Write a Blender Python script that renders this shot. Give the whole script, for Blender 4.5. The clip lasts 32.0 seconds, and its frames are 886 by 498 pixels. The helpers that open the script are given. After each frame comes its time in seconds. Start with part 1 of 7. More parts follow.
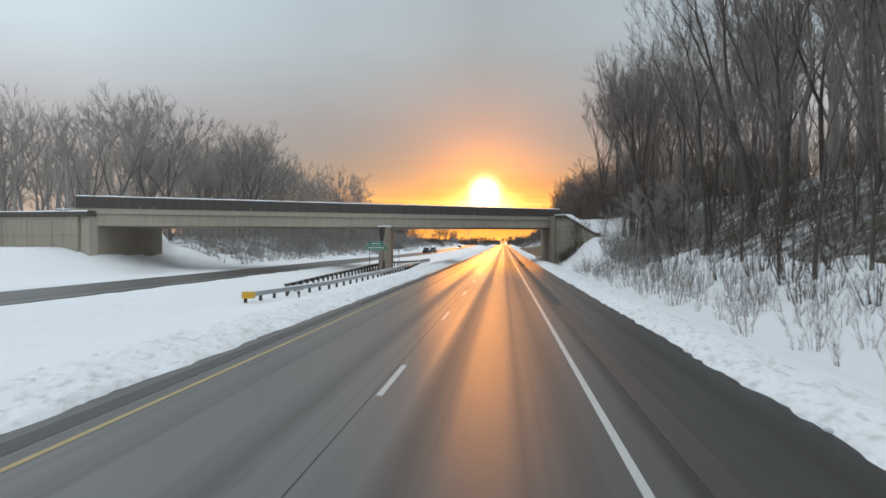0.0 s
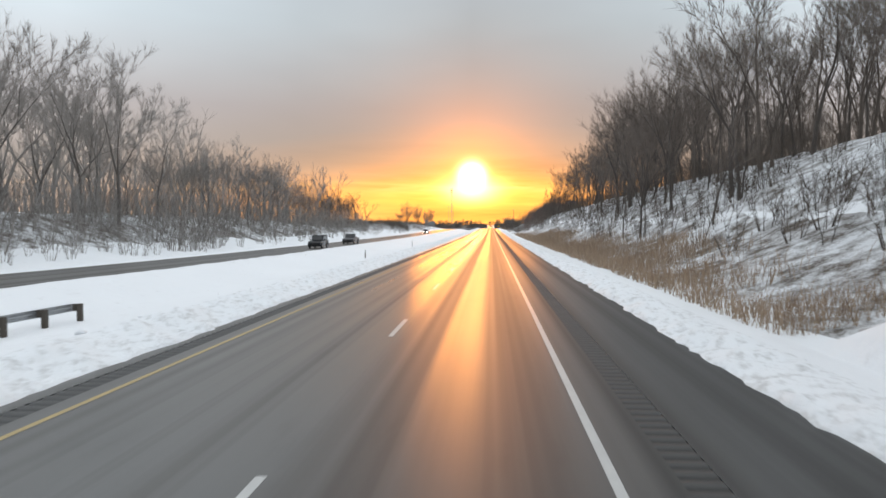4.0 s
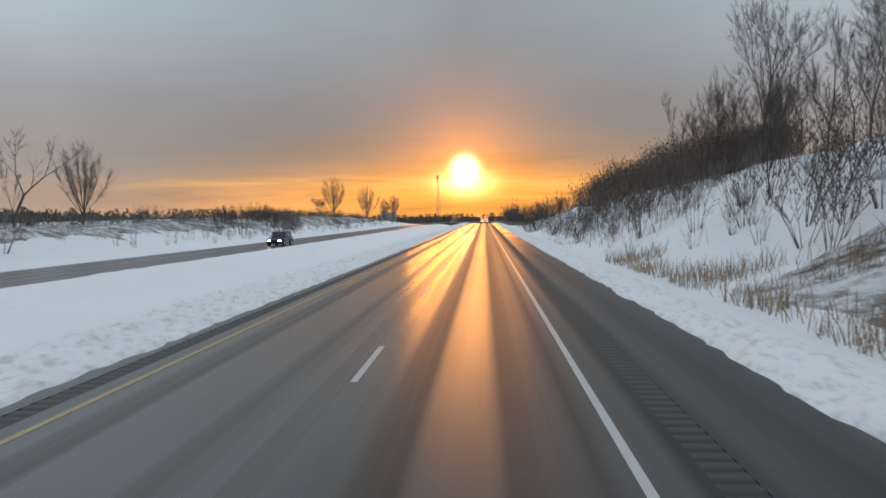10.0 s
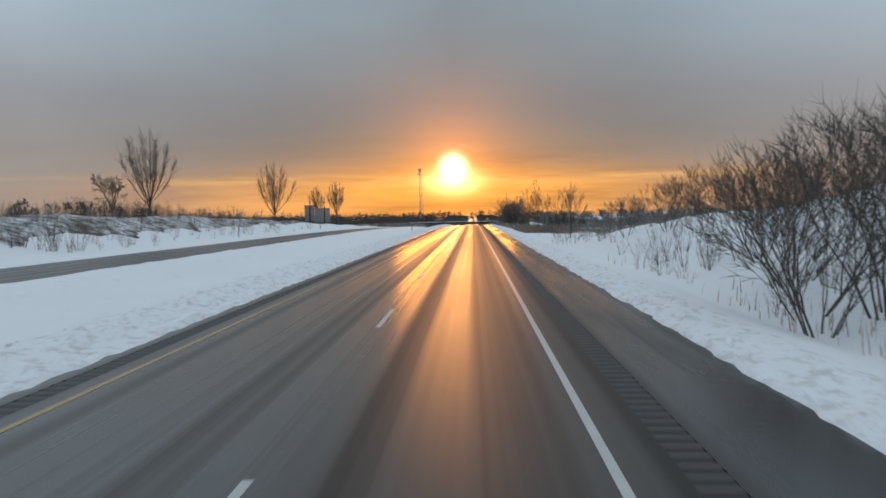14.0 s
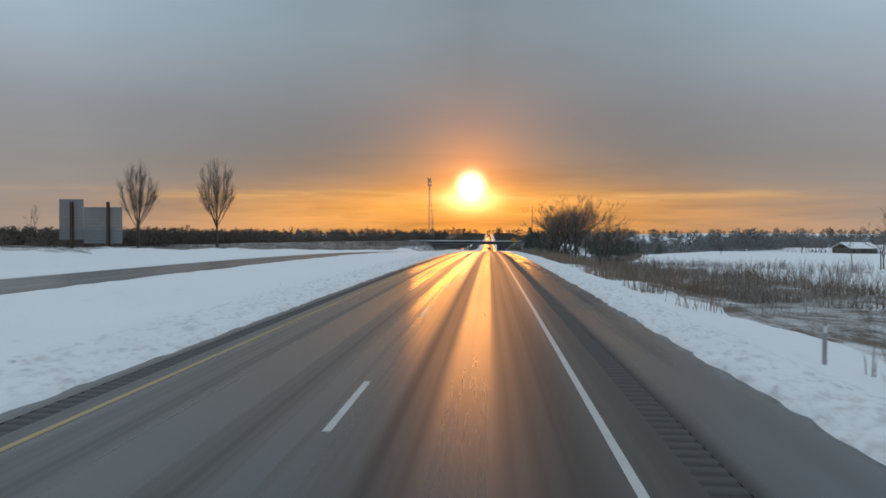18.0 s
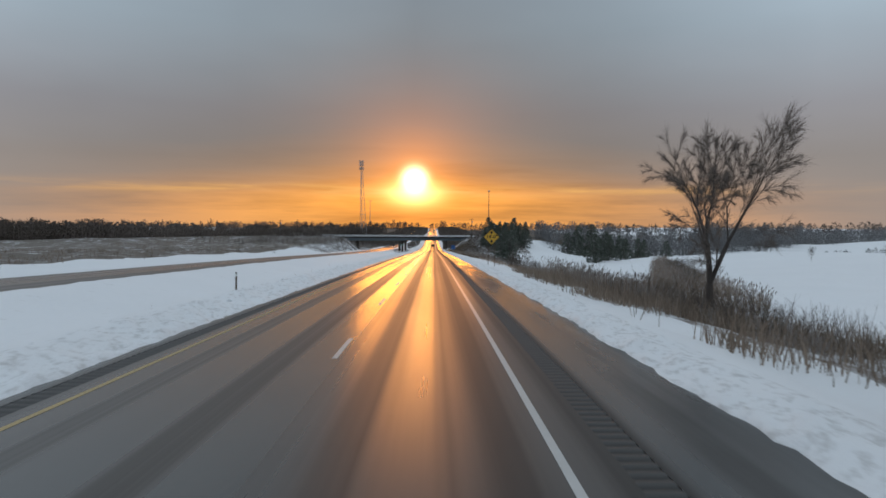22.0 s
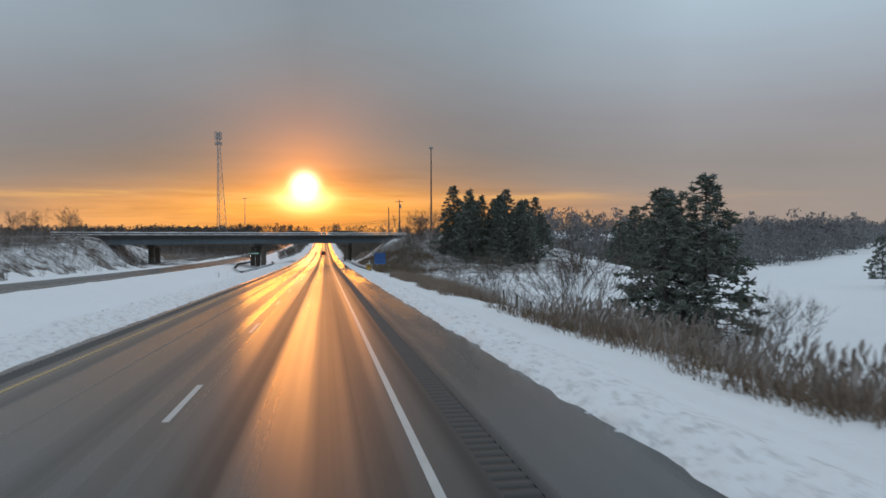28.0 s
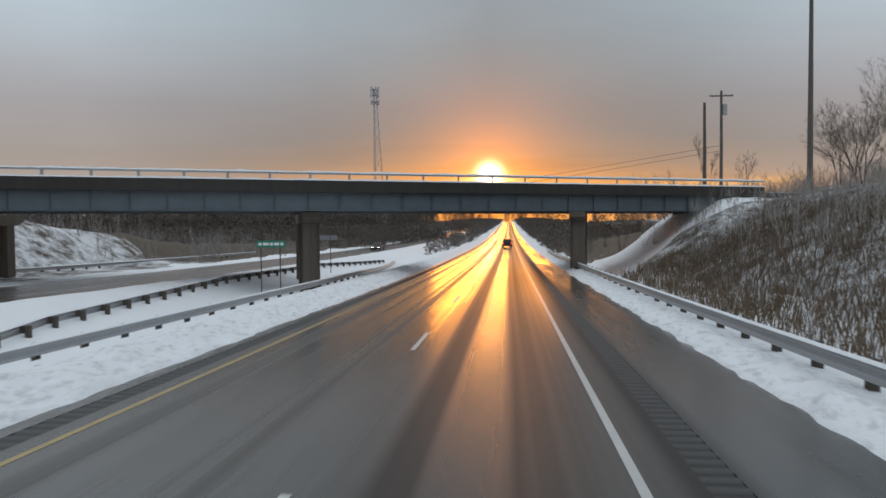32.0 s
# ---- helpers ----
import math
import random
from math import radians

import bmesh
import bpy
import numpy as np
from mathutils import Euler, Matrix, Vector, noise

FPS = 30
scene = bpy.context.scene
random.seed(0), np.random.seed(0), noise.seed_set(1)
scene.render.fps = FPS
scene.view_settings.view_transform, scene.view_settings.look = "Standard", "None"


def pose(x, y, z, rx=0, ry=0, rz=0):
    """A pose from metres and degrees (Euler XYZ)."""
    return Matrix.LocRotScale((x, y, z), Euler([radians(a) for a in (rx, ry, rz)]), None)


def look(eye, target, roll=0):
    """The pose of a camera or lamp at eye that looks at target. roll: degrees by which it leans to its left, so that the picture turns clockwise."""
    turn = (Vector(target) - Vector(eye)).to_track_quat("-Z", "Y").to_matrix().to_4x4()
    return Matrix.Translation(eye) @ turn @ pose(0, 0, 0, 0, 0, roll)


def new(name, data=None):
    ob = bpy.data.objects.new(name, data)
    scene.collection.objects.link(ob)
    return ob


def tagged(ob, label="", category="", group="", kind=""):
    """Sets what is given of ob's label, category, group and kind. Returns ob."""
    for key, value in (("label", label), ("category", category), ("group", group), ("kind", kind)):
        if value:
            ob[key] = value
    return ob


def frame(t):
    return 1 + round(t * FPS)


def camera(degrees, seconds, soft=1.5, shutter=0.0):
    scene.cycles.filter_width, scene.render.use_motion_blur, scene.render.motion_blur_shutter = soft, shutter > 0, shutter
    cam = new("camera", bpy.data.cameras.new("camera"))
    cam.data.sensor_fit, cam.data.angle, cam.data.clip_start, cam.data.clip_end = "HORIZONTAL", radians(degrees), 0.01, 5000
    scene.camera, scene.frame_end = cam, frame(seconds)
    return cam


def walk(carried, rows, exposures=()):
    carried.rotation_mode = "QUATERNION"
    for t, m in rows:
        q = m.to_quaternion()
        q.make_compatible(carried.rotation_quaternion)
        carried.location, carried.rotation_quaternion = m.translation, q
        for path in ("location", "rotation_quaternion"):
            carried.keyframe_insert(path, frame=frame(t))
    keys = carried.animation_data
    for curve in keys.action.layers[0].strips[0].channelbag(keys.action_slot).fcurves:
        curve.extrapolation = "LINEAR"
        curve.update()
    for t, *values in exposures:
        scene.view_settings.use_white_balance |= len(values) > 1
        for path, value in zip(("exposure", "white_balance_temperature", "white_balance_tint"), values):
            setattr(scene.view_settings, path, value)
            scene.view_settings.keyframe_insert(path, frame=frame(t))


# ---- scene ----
cam = camera(66.32, 32.0, soft=1.6, shutter=0.10)
SPEED = 29.22   # metres a second, steady
EYE = 2.6

# slope of the road in degrees along its length
SLOPE_Y = [-200, 0, 100, 300, 420, 500, 560, 600, 650, 680, 800, 900, 950, 1000, 1080, 1150, 1300, 1900, 2200, 2400, 4000]
SLOPE_DEG = [0, -0.2, 0, 0.2, 0.4, 0.45, 0.1, -0.2, -0.7, -0.95, -1.35, -1.2, -1.0, -0.6, 0, 0.6, 1.0, 1.0, 0.3, 0, 0]
_y = np.arange(-200.0, 4001.0)
_z = np.cumsum(np.tan(np.radians(np.interp(_y, SLOPE_Y, SLOPE_DEG))))
_z -= np.interp(0.0, _y, _z)


def road_z(y):
    return np.interp(y, _y, _z)


# seconds, sideways, pitch, roll, yaw
WALK = [
    (0.0, 0.34, -0.42, 0.15, 5.14),
    (0.5, 0.42, -0.46, -0.05, 4.39),
    (1.0, 0.52, -1.14, 0.35, 3.28),
    (1.5, 0.51, -1.02, 0.61, 2.34),
    (2.0, 0.51, -0.62, 0.31, 3.22),
    (2.5, 0.48, -1.03, 0.34, 3.69),
    (3.0, 0.53, -1.60, 0.59, 3.79),
    (3.5, 0.58, -1.73, 0.51, 3.80),
    (5.5, 0.50, -2.29, -1.00, 5.09),
    (6.0, 0.57, -2.39, -0.22, 5.17),
    (6.5, 0.48, -2.13, 0.50, 5.21),
    (7.0, 0.53, -1.95, 1.11, 5.49),
    (7.5, 0.44, -2.51, 0.80, 5.05),
    (8.0, 0.52, -2.15, 0.28, 4.41),
    (8.5, 0.39, -3.09, -0.10, 3.91),
    (9.0, 0.44, -2.76, 1.31, 3.88),
    (9.5, 0.36, -2.94, 1.60, 3.46),
    (10.0, 0.30, -2.33, 0.78, 3.50),
    (10.5, 0.35, -3.11, 1.20, 3.83),
    (11.0, 0.37, -4.50, 1.12, 3.88),
    (11.5, 0.38, -3.95, 0.33, 3.59),
    (12.0, 0.35, -2.95, -0.24, 3.60),
    (12.5, 0.40, -2.27, 0.11, 3.66),
    (13.0, 0.48, -2.70, 1.16, 3.25),
    (13.5, 0.43, -2.85, 1.22, 2.80),
    (14.0, 0.44, -2.45, 0.94, 2.53),
    (14.5, 0.43, -1.84, 0.15, 2.30),
    (16.5, 0.36, -1.57, -0.43, 3.53),
    (17.0, 0.40, -1.50, -0.32, 4.80),
    (17.5, 0.35, -1.67, -0.60, 4.68),
    (18.0, 0.29, -1.01, -0.33, 3.94),
    (18.5, 0.33, -0.80, -0.43, 3.81),
    (19.0, 0.23, -0.51, -0.08, 5.03),
    (19.5, 0.29, -0.08, -1.30, 6.53),
    (20.0, 0.09, 0.48, -2.10, 6.10),
    (20.5, 0.25, -0.41, -1.86, 4.24),
    (21.0, 0.18, -0.91, -1.51, 1.98),
    (21.5, 0.26, -0.97, -1.45, 0.27),
    (22.0, 0.30, -1.47, -0.45, -0.83),
    (22.5, 0.30, -1.25, -1.24, -2.26),
    (23.0, 0.24, -1.15, -1.53, -5.10),
    (23.5, 0.38, -1.89, -0.50, -10.75),
    (24.0, 0.39, -1.72, 0.19, -16.37),
    (24.5, 0.45, -1.47, 0.34, -21.67),
    (26.5, 0.48, -3.61, 0.36, -15.36),
    (27.0, 0.72, -2.61, 0.28, -14.05),
    (27.5, 0.48, -1.70, 0.27, -12.72),
    (28.0, 0.63, -0.94, 0.16, -9.89),
    (28.5, 0.48, -1.34, -0.49, -6.33),
    (29.0, 0.37, -0.86, -1.10, -2.34),
    (29.5, 0.38, 0.31, -1.33, 1.65),
    (30.0, 0.25, -0.26, -1.37, 4.17),
    (30.5, 0.15, -1.35, -0.19, 5.02),
    (31.0, 0.32, -1.20, -0.15, 4.92),
    (31.5, 0.37, -1.02, -0.53, 5.43),
    (32.0, 0.46, -1.76, 0.46, 5.56),
]
EXPOSURES = [(0.0, 0.58, 7710, 13), (2.0, 0.68, 7760, 14), (2.6, 0.82, 8210, 20), (3.0, 1.01, 8310, 27), (3.5, 0.87, 8260, 22), (4.4, 0.75, 7710, 14), (6.0, 0.43, 7410, 13), (9.0, 0.18, 7310, 13), (12.0, 0.0, 7370, 14), (13.0, -0.03, 6970, 9), (14.0, -0.03, 7070, 11), (17.0, -0.12, 6950, 10), (20.0, -0.15, 6950, 11), (22.0, -0.17, 7150, 13), (23.0, -0.16, 7100, 13), (24.0, -0.16, 6800, 10), (26.5, -0.05, 6780, 10), (27.2, -0.06, 6980, 12), (29.0, -0.05, 7180, 13), (31.0, 0.05, 7430, 14), (32.0, 0.19, 7630, 15)]
walk(cam, [(t, pose(x, SPEED * t, EYE + float(road_z(SPEED * t)), 90 + p, r, yw)) for t, x, p, r, yw in WALK], EXPOSURES)

# ---- sky and sun ----
SUN_AZ, SUN_EL = radians(-1.6), radians(4.35)     # to the left of the road's heading, above the horizon
SUN_DIR = Vector((math.sin(SUN_AZ) * math.cos(SUN_EL), math.cos(SUN_AZ) * math.cos(SUN_EL), math.sin(SUN_EL)))

world = bpy.data.worlds.new("evening_sky")
scene.world = world
world.use_nodes = True


class Nodes:
    """Short hand for building a node tree."""

    def __init__(self, tree):
        self.t = tree
        tree.nodes.clear()

    def n(self, kind, **values):
        nd = self.t.nodes.new(kind)
        for k, v in values.items():
            setattr(nd, k, v)
        return nd

    def put(self, socket, v):
        if isinstance(v, bpy.types.NodeSocket):
            self.t.links.new(v, socket)
        elif v is not None:
            socket.default_value = v

    def math(self, op, a, b=None, c=None, clamp=False):
        nd = self.n("ShaderNodeMath", operation=op, use_clamp=clamp)
        for i, v in enumerate((a, b, c)):
            self.put(nd.inputs[i], v)
        return nd.outputs[0]

    def vec(self, op, a, b=None):
        nd = self.n("ShaderNodeVectorMath", operation=op)
        self.put(nd.inputs[0], a)
        self.put(nd.inputs[1], b)
        return nd.outputs["Value"] if op in ("DOT_PRODUCT", "LENGTH") else nd.outputs[0]

    def mix(self, fac, a, b, blend="MIX"):
        nd = self.n("ShaderNodeMix", data_type="RGBA", blend_type=blend)
        self.put(nd.inputs[0], fac)
        self.put(nd.inputs[6], a if isinstance(a, bpy.types.NodeSocket) else (*a, 1))
        self.put(nd.inputs[7], b if isinstance(b, bpy.types.NodeSocket) else (*b, 1))
        return nd.outputs[2]

    def ramp(self, fac, stops):
        nd = self.n("ShaderNodeValToRGB")
        el = nd.color_ramp.elements
        while len(el) < len(stops):
            el.new(0.5)
        for e, (p, c) in zip(el, stops):
            e.position, e.color = p, (*c, 1) if isinstance(c, tuple) else (c, c, c, 1)
        self.put(nd.inputs[0], fac)
        return nd.outputs[0]

    def noise(self, vec, scale, detail=4, rough=0.55):
        nd = self.n("ShaderNodeTexNoise")
        self.put(nd.inputs["Vector"], vec)
        nd.inputs["Scale"].default_value, nd.inputs["Detail"].default_value, nd.inputs["Roughness"].default_value = scale, detail, rough
        return nd.outputs[0]

    def stretch(self, vec, s):
        nd = self.n("ShaderNodeMapping")
        self.put(nd.inputs[0], vec)
        nd.inputs["Scale"].default_value = s
        return nd.outputs[0]


def build_sky():
    N = Nodes(world.node_tree)
    d = N.n("ShaderNodeTexCoord").outputs["Generated"]
    sep = N.n("ShaderNodeSeparateXYZ")
    N.put(sep.inputs[0], d)
    z = sep.outputs[2]
    el = N.math("MAXIMUM", z, 0.0)
    # stratus deck: darkest above the lit gap, paler to the sides and overhead
    streak = N.noise(N.stretch(d, (1.2, 1.2, 14.0)), 2.2, 5, 0.6)
    soft = N.noise(N.stretch(d, (1.0, 1.0, 3.0)), 1.6, 4, 0.5)
    flat = N.math("ARCTAN2", sep.outputs[0], sep.outputs[1])
    az = N.math("ABSOLUTE", N.math("SUBTRACT", flat, SUN_AZ))
    grey = N.ramp(el, [(0.0, (0.225, 0.214, 0.216)), (0.10, (0.190, 0.187, 0.197)), (0.17, (0.192, 0.210, 0.248)), (0.28, (0.243, 0.326, 0.408)), (0.42, (0.292, 0.404, 0.520)), (1.0, (0.41, 0.496, 0.578))])
    shade = N.math("ADD", N.math("MULTIPLY", soft, 0.5), 0.75)
    aside = N.ramp(az, [(0.0, 0.82), (0.25, 1.04), (0.55, 1.53), (1.0, 1.60)])
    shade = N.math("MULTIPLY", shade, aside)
    deck = N.mix(1.0, grey, N.mix(0.0, shade, shade), "MULTIPLY")
    sky = N.n("ShaderNodeTexSky", sky_type="NISHITA", sun_disc=False, sun_elevation=SUN_EL, sun_rotation=SUN_AZ)
    clear = N.mix(1.0, sky.outputs[0], (0.08, 0.08, 0.08), "MULTIPLY")
    deck = N.mix(0.05, deck, clear)
    # the lit gap under the cloud, towards the sun
    cosang = N.vec("DOT_PRODUCT", N.vec("NORMALIZE", d), tuple(SUN_DIR))
    ang = N.math("ARCCOSINE", N.math("MINIMUM", cosang, 0.99999))
    lift = N.math("ADD", el, N.math("MULTIPLY", N.math("SUBTRACT", streak, 0.5), 0.05))
    lift = N.math("MULTIPLY", lift, N.math("ADD", 0.94, N.math("MULTIPLY", az, 0.75)))
    low = N.ramp(lift, [(0.0, 0.88), (0.045, 1.0), (0.062, 0.86), (0.078, 0.46), (0.102, 0.15), (0.145, 0.0)])
    wide = N.math("POWER", 2.718, N.math("MULTIPLY", N.math("POWER", N.math("DIVIDE", az, 0.40), 2.0), -1.0))
    band = N.math("MULTIPLY", low, wide)
    streaky = N.ramp(streak, [(0.33, 0.62), (0.62, 1.40)])
    orange = N.mix(1.0, (0.92, 0.40, 0.085), streaky, "MULTIPLY")
    col = N.mix(N.math("MINIMUM", band, 1.0), deck, orange)
    # bright slits between the lowest sheets of cloud
    slit = N.math("POWER", 2.718, N.math("MULTIPLY", N.math("POWER", N.math("DIVIDE", N.math("SUBTRACT", el, N.math("ADD", 0.046, N.math("MULTIPLY", soft, 0.024))), 0.0065), 2.0), -1.0))
    slit = N.math("MULTIPLY", N.math("MULTIPLY", slit, wide), N.ramp(N.noise(N.stretch(d, (3.0, 3.0, 40.0)), 2.0, 4, 0.6), [(0.42, 0.0), (0.62, 1.0)]))
    col = N.mix(slit, col, (0.98, 0.56, 0.19))
    # halo round the veiled sun, the bright gap beneath it, and the disc
    gauss = lambda q: N.math("POWER", 2.718, N.math("MULTIPLY", q, -1.0))
    a1 = gauss(N.math("DIVIDE", ang, 0.048))
    a2 = gauss(N.math("POWER", N.math("DIVIDE", ang, 0.0160), 2.3))
    a3 = gauss(N.math("ADD", N.math("POWER", N.math("DIVIDE", az, 0.035), 2.0), N.math("POWER", N.math("DIVIDE", N.math("SUBTRACT", el, 0.056), 0.017), 2.0)))
    col = N.mix(1.0, col, N.mix(a1, (0, 0, 0), (1.30, 0.37, 0.035)), "ADD")
    col = N.mix(1.0, col, N.mix(a3, (0, 0, 0), (2.4, 1.45, 0.62)), "ADD")
    col = N.mix(1.0, col, N.mix(a2, (0, 0, 0), (5.0, 3.7, 2.4)), "ADD")
    bg = N.n("ShaderNodeBackground")
    N.put(bg.inputs[0], col)
    bg.inputs[1].default_value = 1.0
    out = N.n("ShaderNodeOutputWorld")
    N.put(out.inputs[0], bg.outputs[0])


build_sky()
sun = new("sun", bpy.data.lights.new("sun", "SUN"))
sun.data.energy, sun.data.angle, sun.data.color = 0.18, radians(10.0), (1.0, 0.36, 0.06)
sun.matrix_world = look((0, 0, 60), Vector((0, 0, 60)) - SUN_DIR)

# ---- materials ----


def material(name):
    m = bpy.data.materials.new(name)
    m.use_nodes = True
    N = Nodes(m.node_tree)
    b = N.n("ShaderNodeBsdfPrincipled")
    out = N.n("ShaderNodeOutputMaterial")
    N.put(out.inputs[0], b.outputs[0])
    return m, N, b


def bump(N, b, height, strength, distance):
    nd = N.n("ShaderNodeBump")
    nd.inputs["Strength"].default_value, nd.inputs["Distance"].default_value = strength, distance
    N.put(nd.inputs["Height"], height)
    N.put(b.inputs["Normal"], nd.outputs[0])


def place_of(N):
    return N.n("ShaderNodeNewGeometry").outputs["Position"]


def plain(name, color, rough=0.6, metal=0.0, vary=0.25, scale=3.0, grain=40.0, bumpy=0.15):
    """A surface of one colour with blotches, grain and a fine relief."""
    m, N, b = material(name)
    p = place_of(N)
    big, fine = N.noise(p, scale, 4), N.noise(p, grain, 3)
    k = N.math("ADD", 1.0 - vary * 0.75, N.math("MULTIPLY", N.math("ADD", big, N.math("MULTIPLY", fine, 0.5)), vary))
    N.put(b.inputs["Base Color"], N.mix(1.0, color, N.mix(0.0, k, k), "MULTIPLY"))
    N.put(b.inputs["Roughness"], N.math("ADD", rough - 0.08, N.math("MULTIPLY", big, 0.16)))
    b.inputs["Metallic"].default_value = metal
    bump(N, b, fine, bumpy, 0.01)
    return m


def asphalt_material(name, wet=1.0):
    """Grey worn asphalt: wet and glossy between the wheel tracks, dark and matt on them."""
    m, N, b = material(name)
    p = place_of(N)
    sep = N.n("ShaderNodeSeparateXYZ")
    N.put(sep.inputs[0], p)
    x = sep.outputs[0]
    threads = N.noise(N.stretch(p, (1.9, 0.005, 0.0)), 1.0, 3, 0.55)
    patch = N.noise(N.stretch(p, (0.6, 0.035, 0.0)), 1.0, 5, 0.6)
    drift = N.noise(N.stretch(p, (0.0, 0.011, 0.0)), 1.0, 3, 0.6)
    grit = N.noise(p, 55.0, 3, 0.7)
    blotch = N.noise(N.stretch(p, (1.6, 0.30, 0.0)), 1.0, 5, 0.65)
    # place across the carriageway, 0 at the far left of the pavement and 1 at the far right
    w = N.math("ADD", x, N.math("ADD", N.math("MULTIPLY", N.math("SUBTRACT", drift, 0.5), 0.30), N.math("MULTIPLY", N.math("SUBTRACT", patch, 0.5), 0.14)))
    u = N.math("DIVIDE", N.math("ADD", w, 7.0), 12.6)
    at = lambda rows: [((q + 7.0) / 12.6, v) for q, v in rows]
    film = N.ramp(u, at([(-7.0, 0.40), (-5.9, 0.42), (-5.35, 0.85), (-5.05, 0.50), (-4.45, 0.40), (-4.25, 0.92), (-3.45, 0.90), (-3.2, 0.34), (-2.55, 0.36), (-2.40, 0.82), (-1.95, 0.84), (-1.20, 0.66),
                         (-1.02, 0.12), (-0.60, 0.12), (-0.42, 0.86), (-0.05, 1.0), (0.30, 0.92), (0.52, 0.16), (0.66, 0.27), (0.80, 0.16), (1.45, 0.20), (1.66, 0.48), (2.1, 0.40), (2.35, 0.12), (2.98, 0.12), (3.2, 0.55), (3.7, 0.50), (4.1, 0.35), (5.6, 0.30)]))
    film = N.math("SUBTRACT", film, 0.17)
    film = N.math("ADD", film, N.math("MULTIPLY", N.ramp(threads, [(0.36, 0.0), (0.66, 1.0)]), 0.44), clamp=True)
    film = N.math("ADD", film, N.math("MULTIPLY", N.ramp(threads, [(0.40, 0.0), (0.50, 0.22), (0.66, 0.60)]), N.ramp(u, at([(-5.5, 0.5), (-4.0, 1.0), (-1.9, 1.0), (-1.5, 0.0)]))), clamp=True)
    wetness = N.math("MULTIPLY", film, N.ramp(patch, [(0.22, 0.70), (0.6, 1.0)]))
    # standing water on the shoulder, from the foot of the long grade on
    pond = N.math("MULTIPLY", N.ramp(N.math("DIVIDE", sep.outputs[1], 1000.0), [(0.33, 0.0), (0.42, 0.55), (0.62, 0.65), (0.9, 0.6)]), N.ramp(u, at([(2.95, 0.0), (3.15, 0.75), (4.0, 1.0), (5.6, 1.0)])))
    pond = N.math("MULTIPLY", pond, N.ramp(N.noise(N.stretch(p, (0.5, 0.05, 0.0)), 1.0, 4, 0.6), [(0.36, 0.10), (0.56, 1.0)]))
    wetness = N.math("ADD", wetness, pond, clamp=True)
    soak = N.math("MULTIPLY", wetness, N.ramp(N.math("DIVIDE", sep.outputs[1], 1000.0), [(0.0, 0.66), (0.12, 0.74), (0.30, 0.90), (0.5, 1.0), (0.85, 1.0), (0.93, 1.15)]))
    base = N.ramp(patch, [(0.25, (0.060, 0.055, 0.050)), (0.5, (0.082, 0.075, 0.069)), (0.75, (0.108, 0.099, 0.092))])
    base = N.mix(N.ramp(film, [(0.05, 0.62), (0.42, 0.0)]), base, (0.036, 0.033, 0.031))
    left = N.ramp(u, at([(-7.0, 0.40), (-6.0, 0.80), (-2.2, 0.80), (-1.7, 0.34), (-0.9, 0.0)]))
    base = N.mix(N.math("MULTIPLY", left, N.math("ADD", 0.45, N.math("MULTIPLY", film, 0.8)), clamp=True), base, (0.098, 0.088, 0.079))
    base = N.mix(N.ramp(N.math("DIVIDE", sep.outputs[1], 1000.0), [(0.0, 0.40), (0.22, 0.26), (0.36, 0.0)]), base, (0.150, 0.145, 0.140))
    base = N.mix(N.math("MULTIPLY", wetness, N.ramp(u, at([(-1.3, 0.15), (-0.9, 0.50)]))), base, (0.034, 0.029, 0.025))
    sh = N.ramp(u, at([(2.2, 0.0), (2.4, 0.80), (3.0, 0.62), (3.6, 0.72), (4.1, 0.92), (5.6, 0.92)]))
    base = N.mix(sh, base, (0.027, 0.025, 0.023))
    base = N.mix(N.math("MULTIPLY", grit, 0.35), base, (0.045, 0.043, 0.042))
    base = N.mix(N.ramp(blotch, [(0.56, 0.0), (0.74, 0.40)]), base, (0.034, 0.032, 0.030))
    N.put(b.inputs["Base Color"], base)
    N.put(b.inputs["Roughness"], N.math("ADD", 0.47, N.math("ADD", N.math("MULTIPLY", soak, N.math("ADD", -0.205 * wet, N.math("MULTIPLY", N.ramp(u, at([(-1.25, 1.0), (-0.9, 0.0)])), -0.055 * wet))), N.math("MULTIPLY", pond, -0.11))))
    N.put(b.inputs["Specular IOR Level"], N.math("ADD", 0.16, N.math("MULTIPLY", wetness, 0.46)))
    bump(N, b, N.math("ADD", grit, N.math("MULTIPLY", N.noise(p, 6.0, 4), 0.8)), 0.05, 0.01)
    return m


def snow_material(name, dirt=0.0):
    m, N, b = material(name)
    p = place_of(N)
    lump, fine, wide = N.noise(p, 1.4, 6, 0.6), N.noise(p, 14.0, 4, 0.6), N.noise(p, 0.12, 4, 0.6)
    col = N.mix(N.math("MULTIPLY", wide, 0.5), (0.86, 0.88, 0.91), (0.74, 0.76, 0.79))
    col = N.mix(N.ramp(lump, [(0.62, 0.0), (0.78, 0.35)]), col, (0.45, 0.44, 0.43))
    if dirt:
        speck = N.noise(N.stretch(p, (1.0, 0.6, 1.0)), 4.5, 5, 0.65)
        col = N.mix(N.ramp(speck, [(0.50, 0.0), (0.66, 0.42 * dirt)]), col, (0.30, 0.29, 0.28))
    N.put(b.inputs["Base Color"], col)
    b.inputs["Roughness"].default_value = 0.65
    b.inputs["Specular IOR Level"].default_value = 0.3
    bump(N, b, N.math("ADD", N.math("MULTIPLY", lump, 1.0), N.math("MULTIPLY", fine, 0.3)), 0.75, 0.16)
    return m


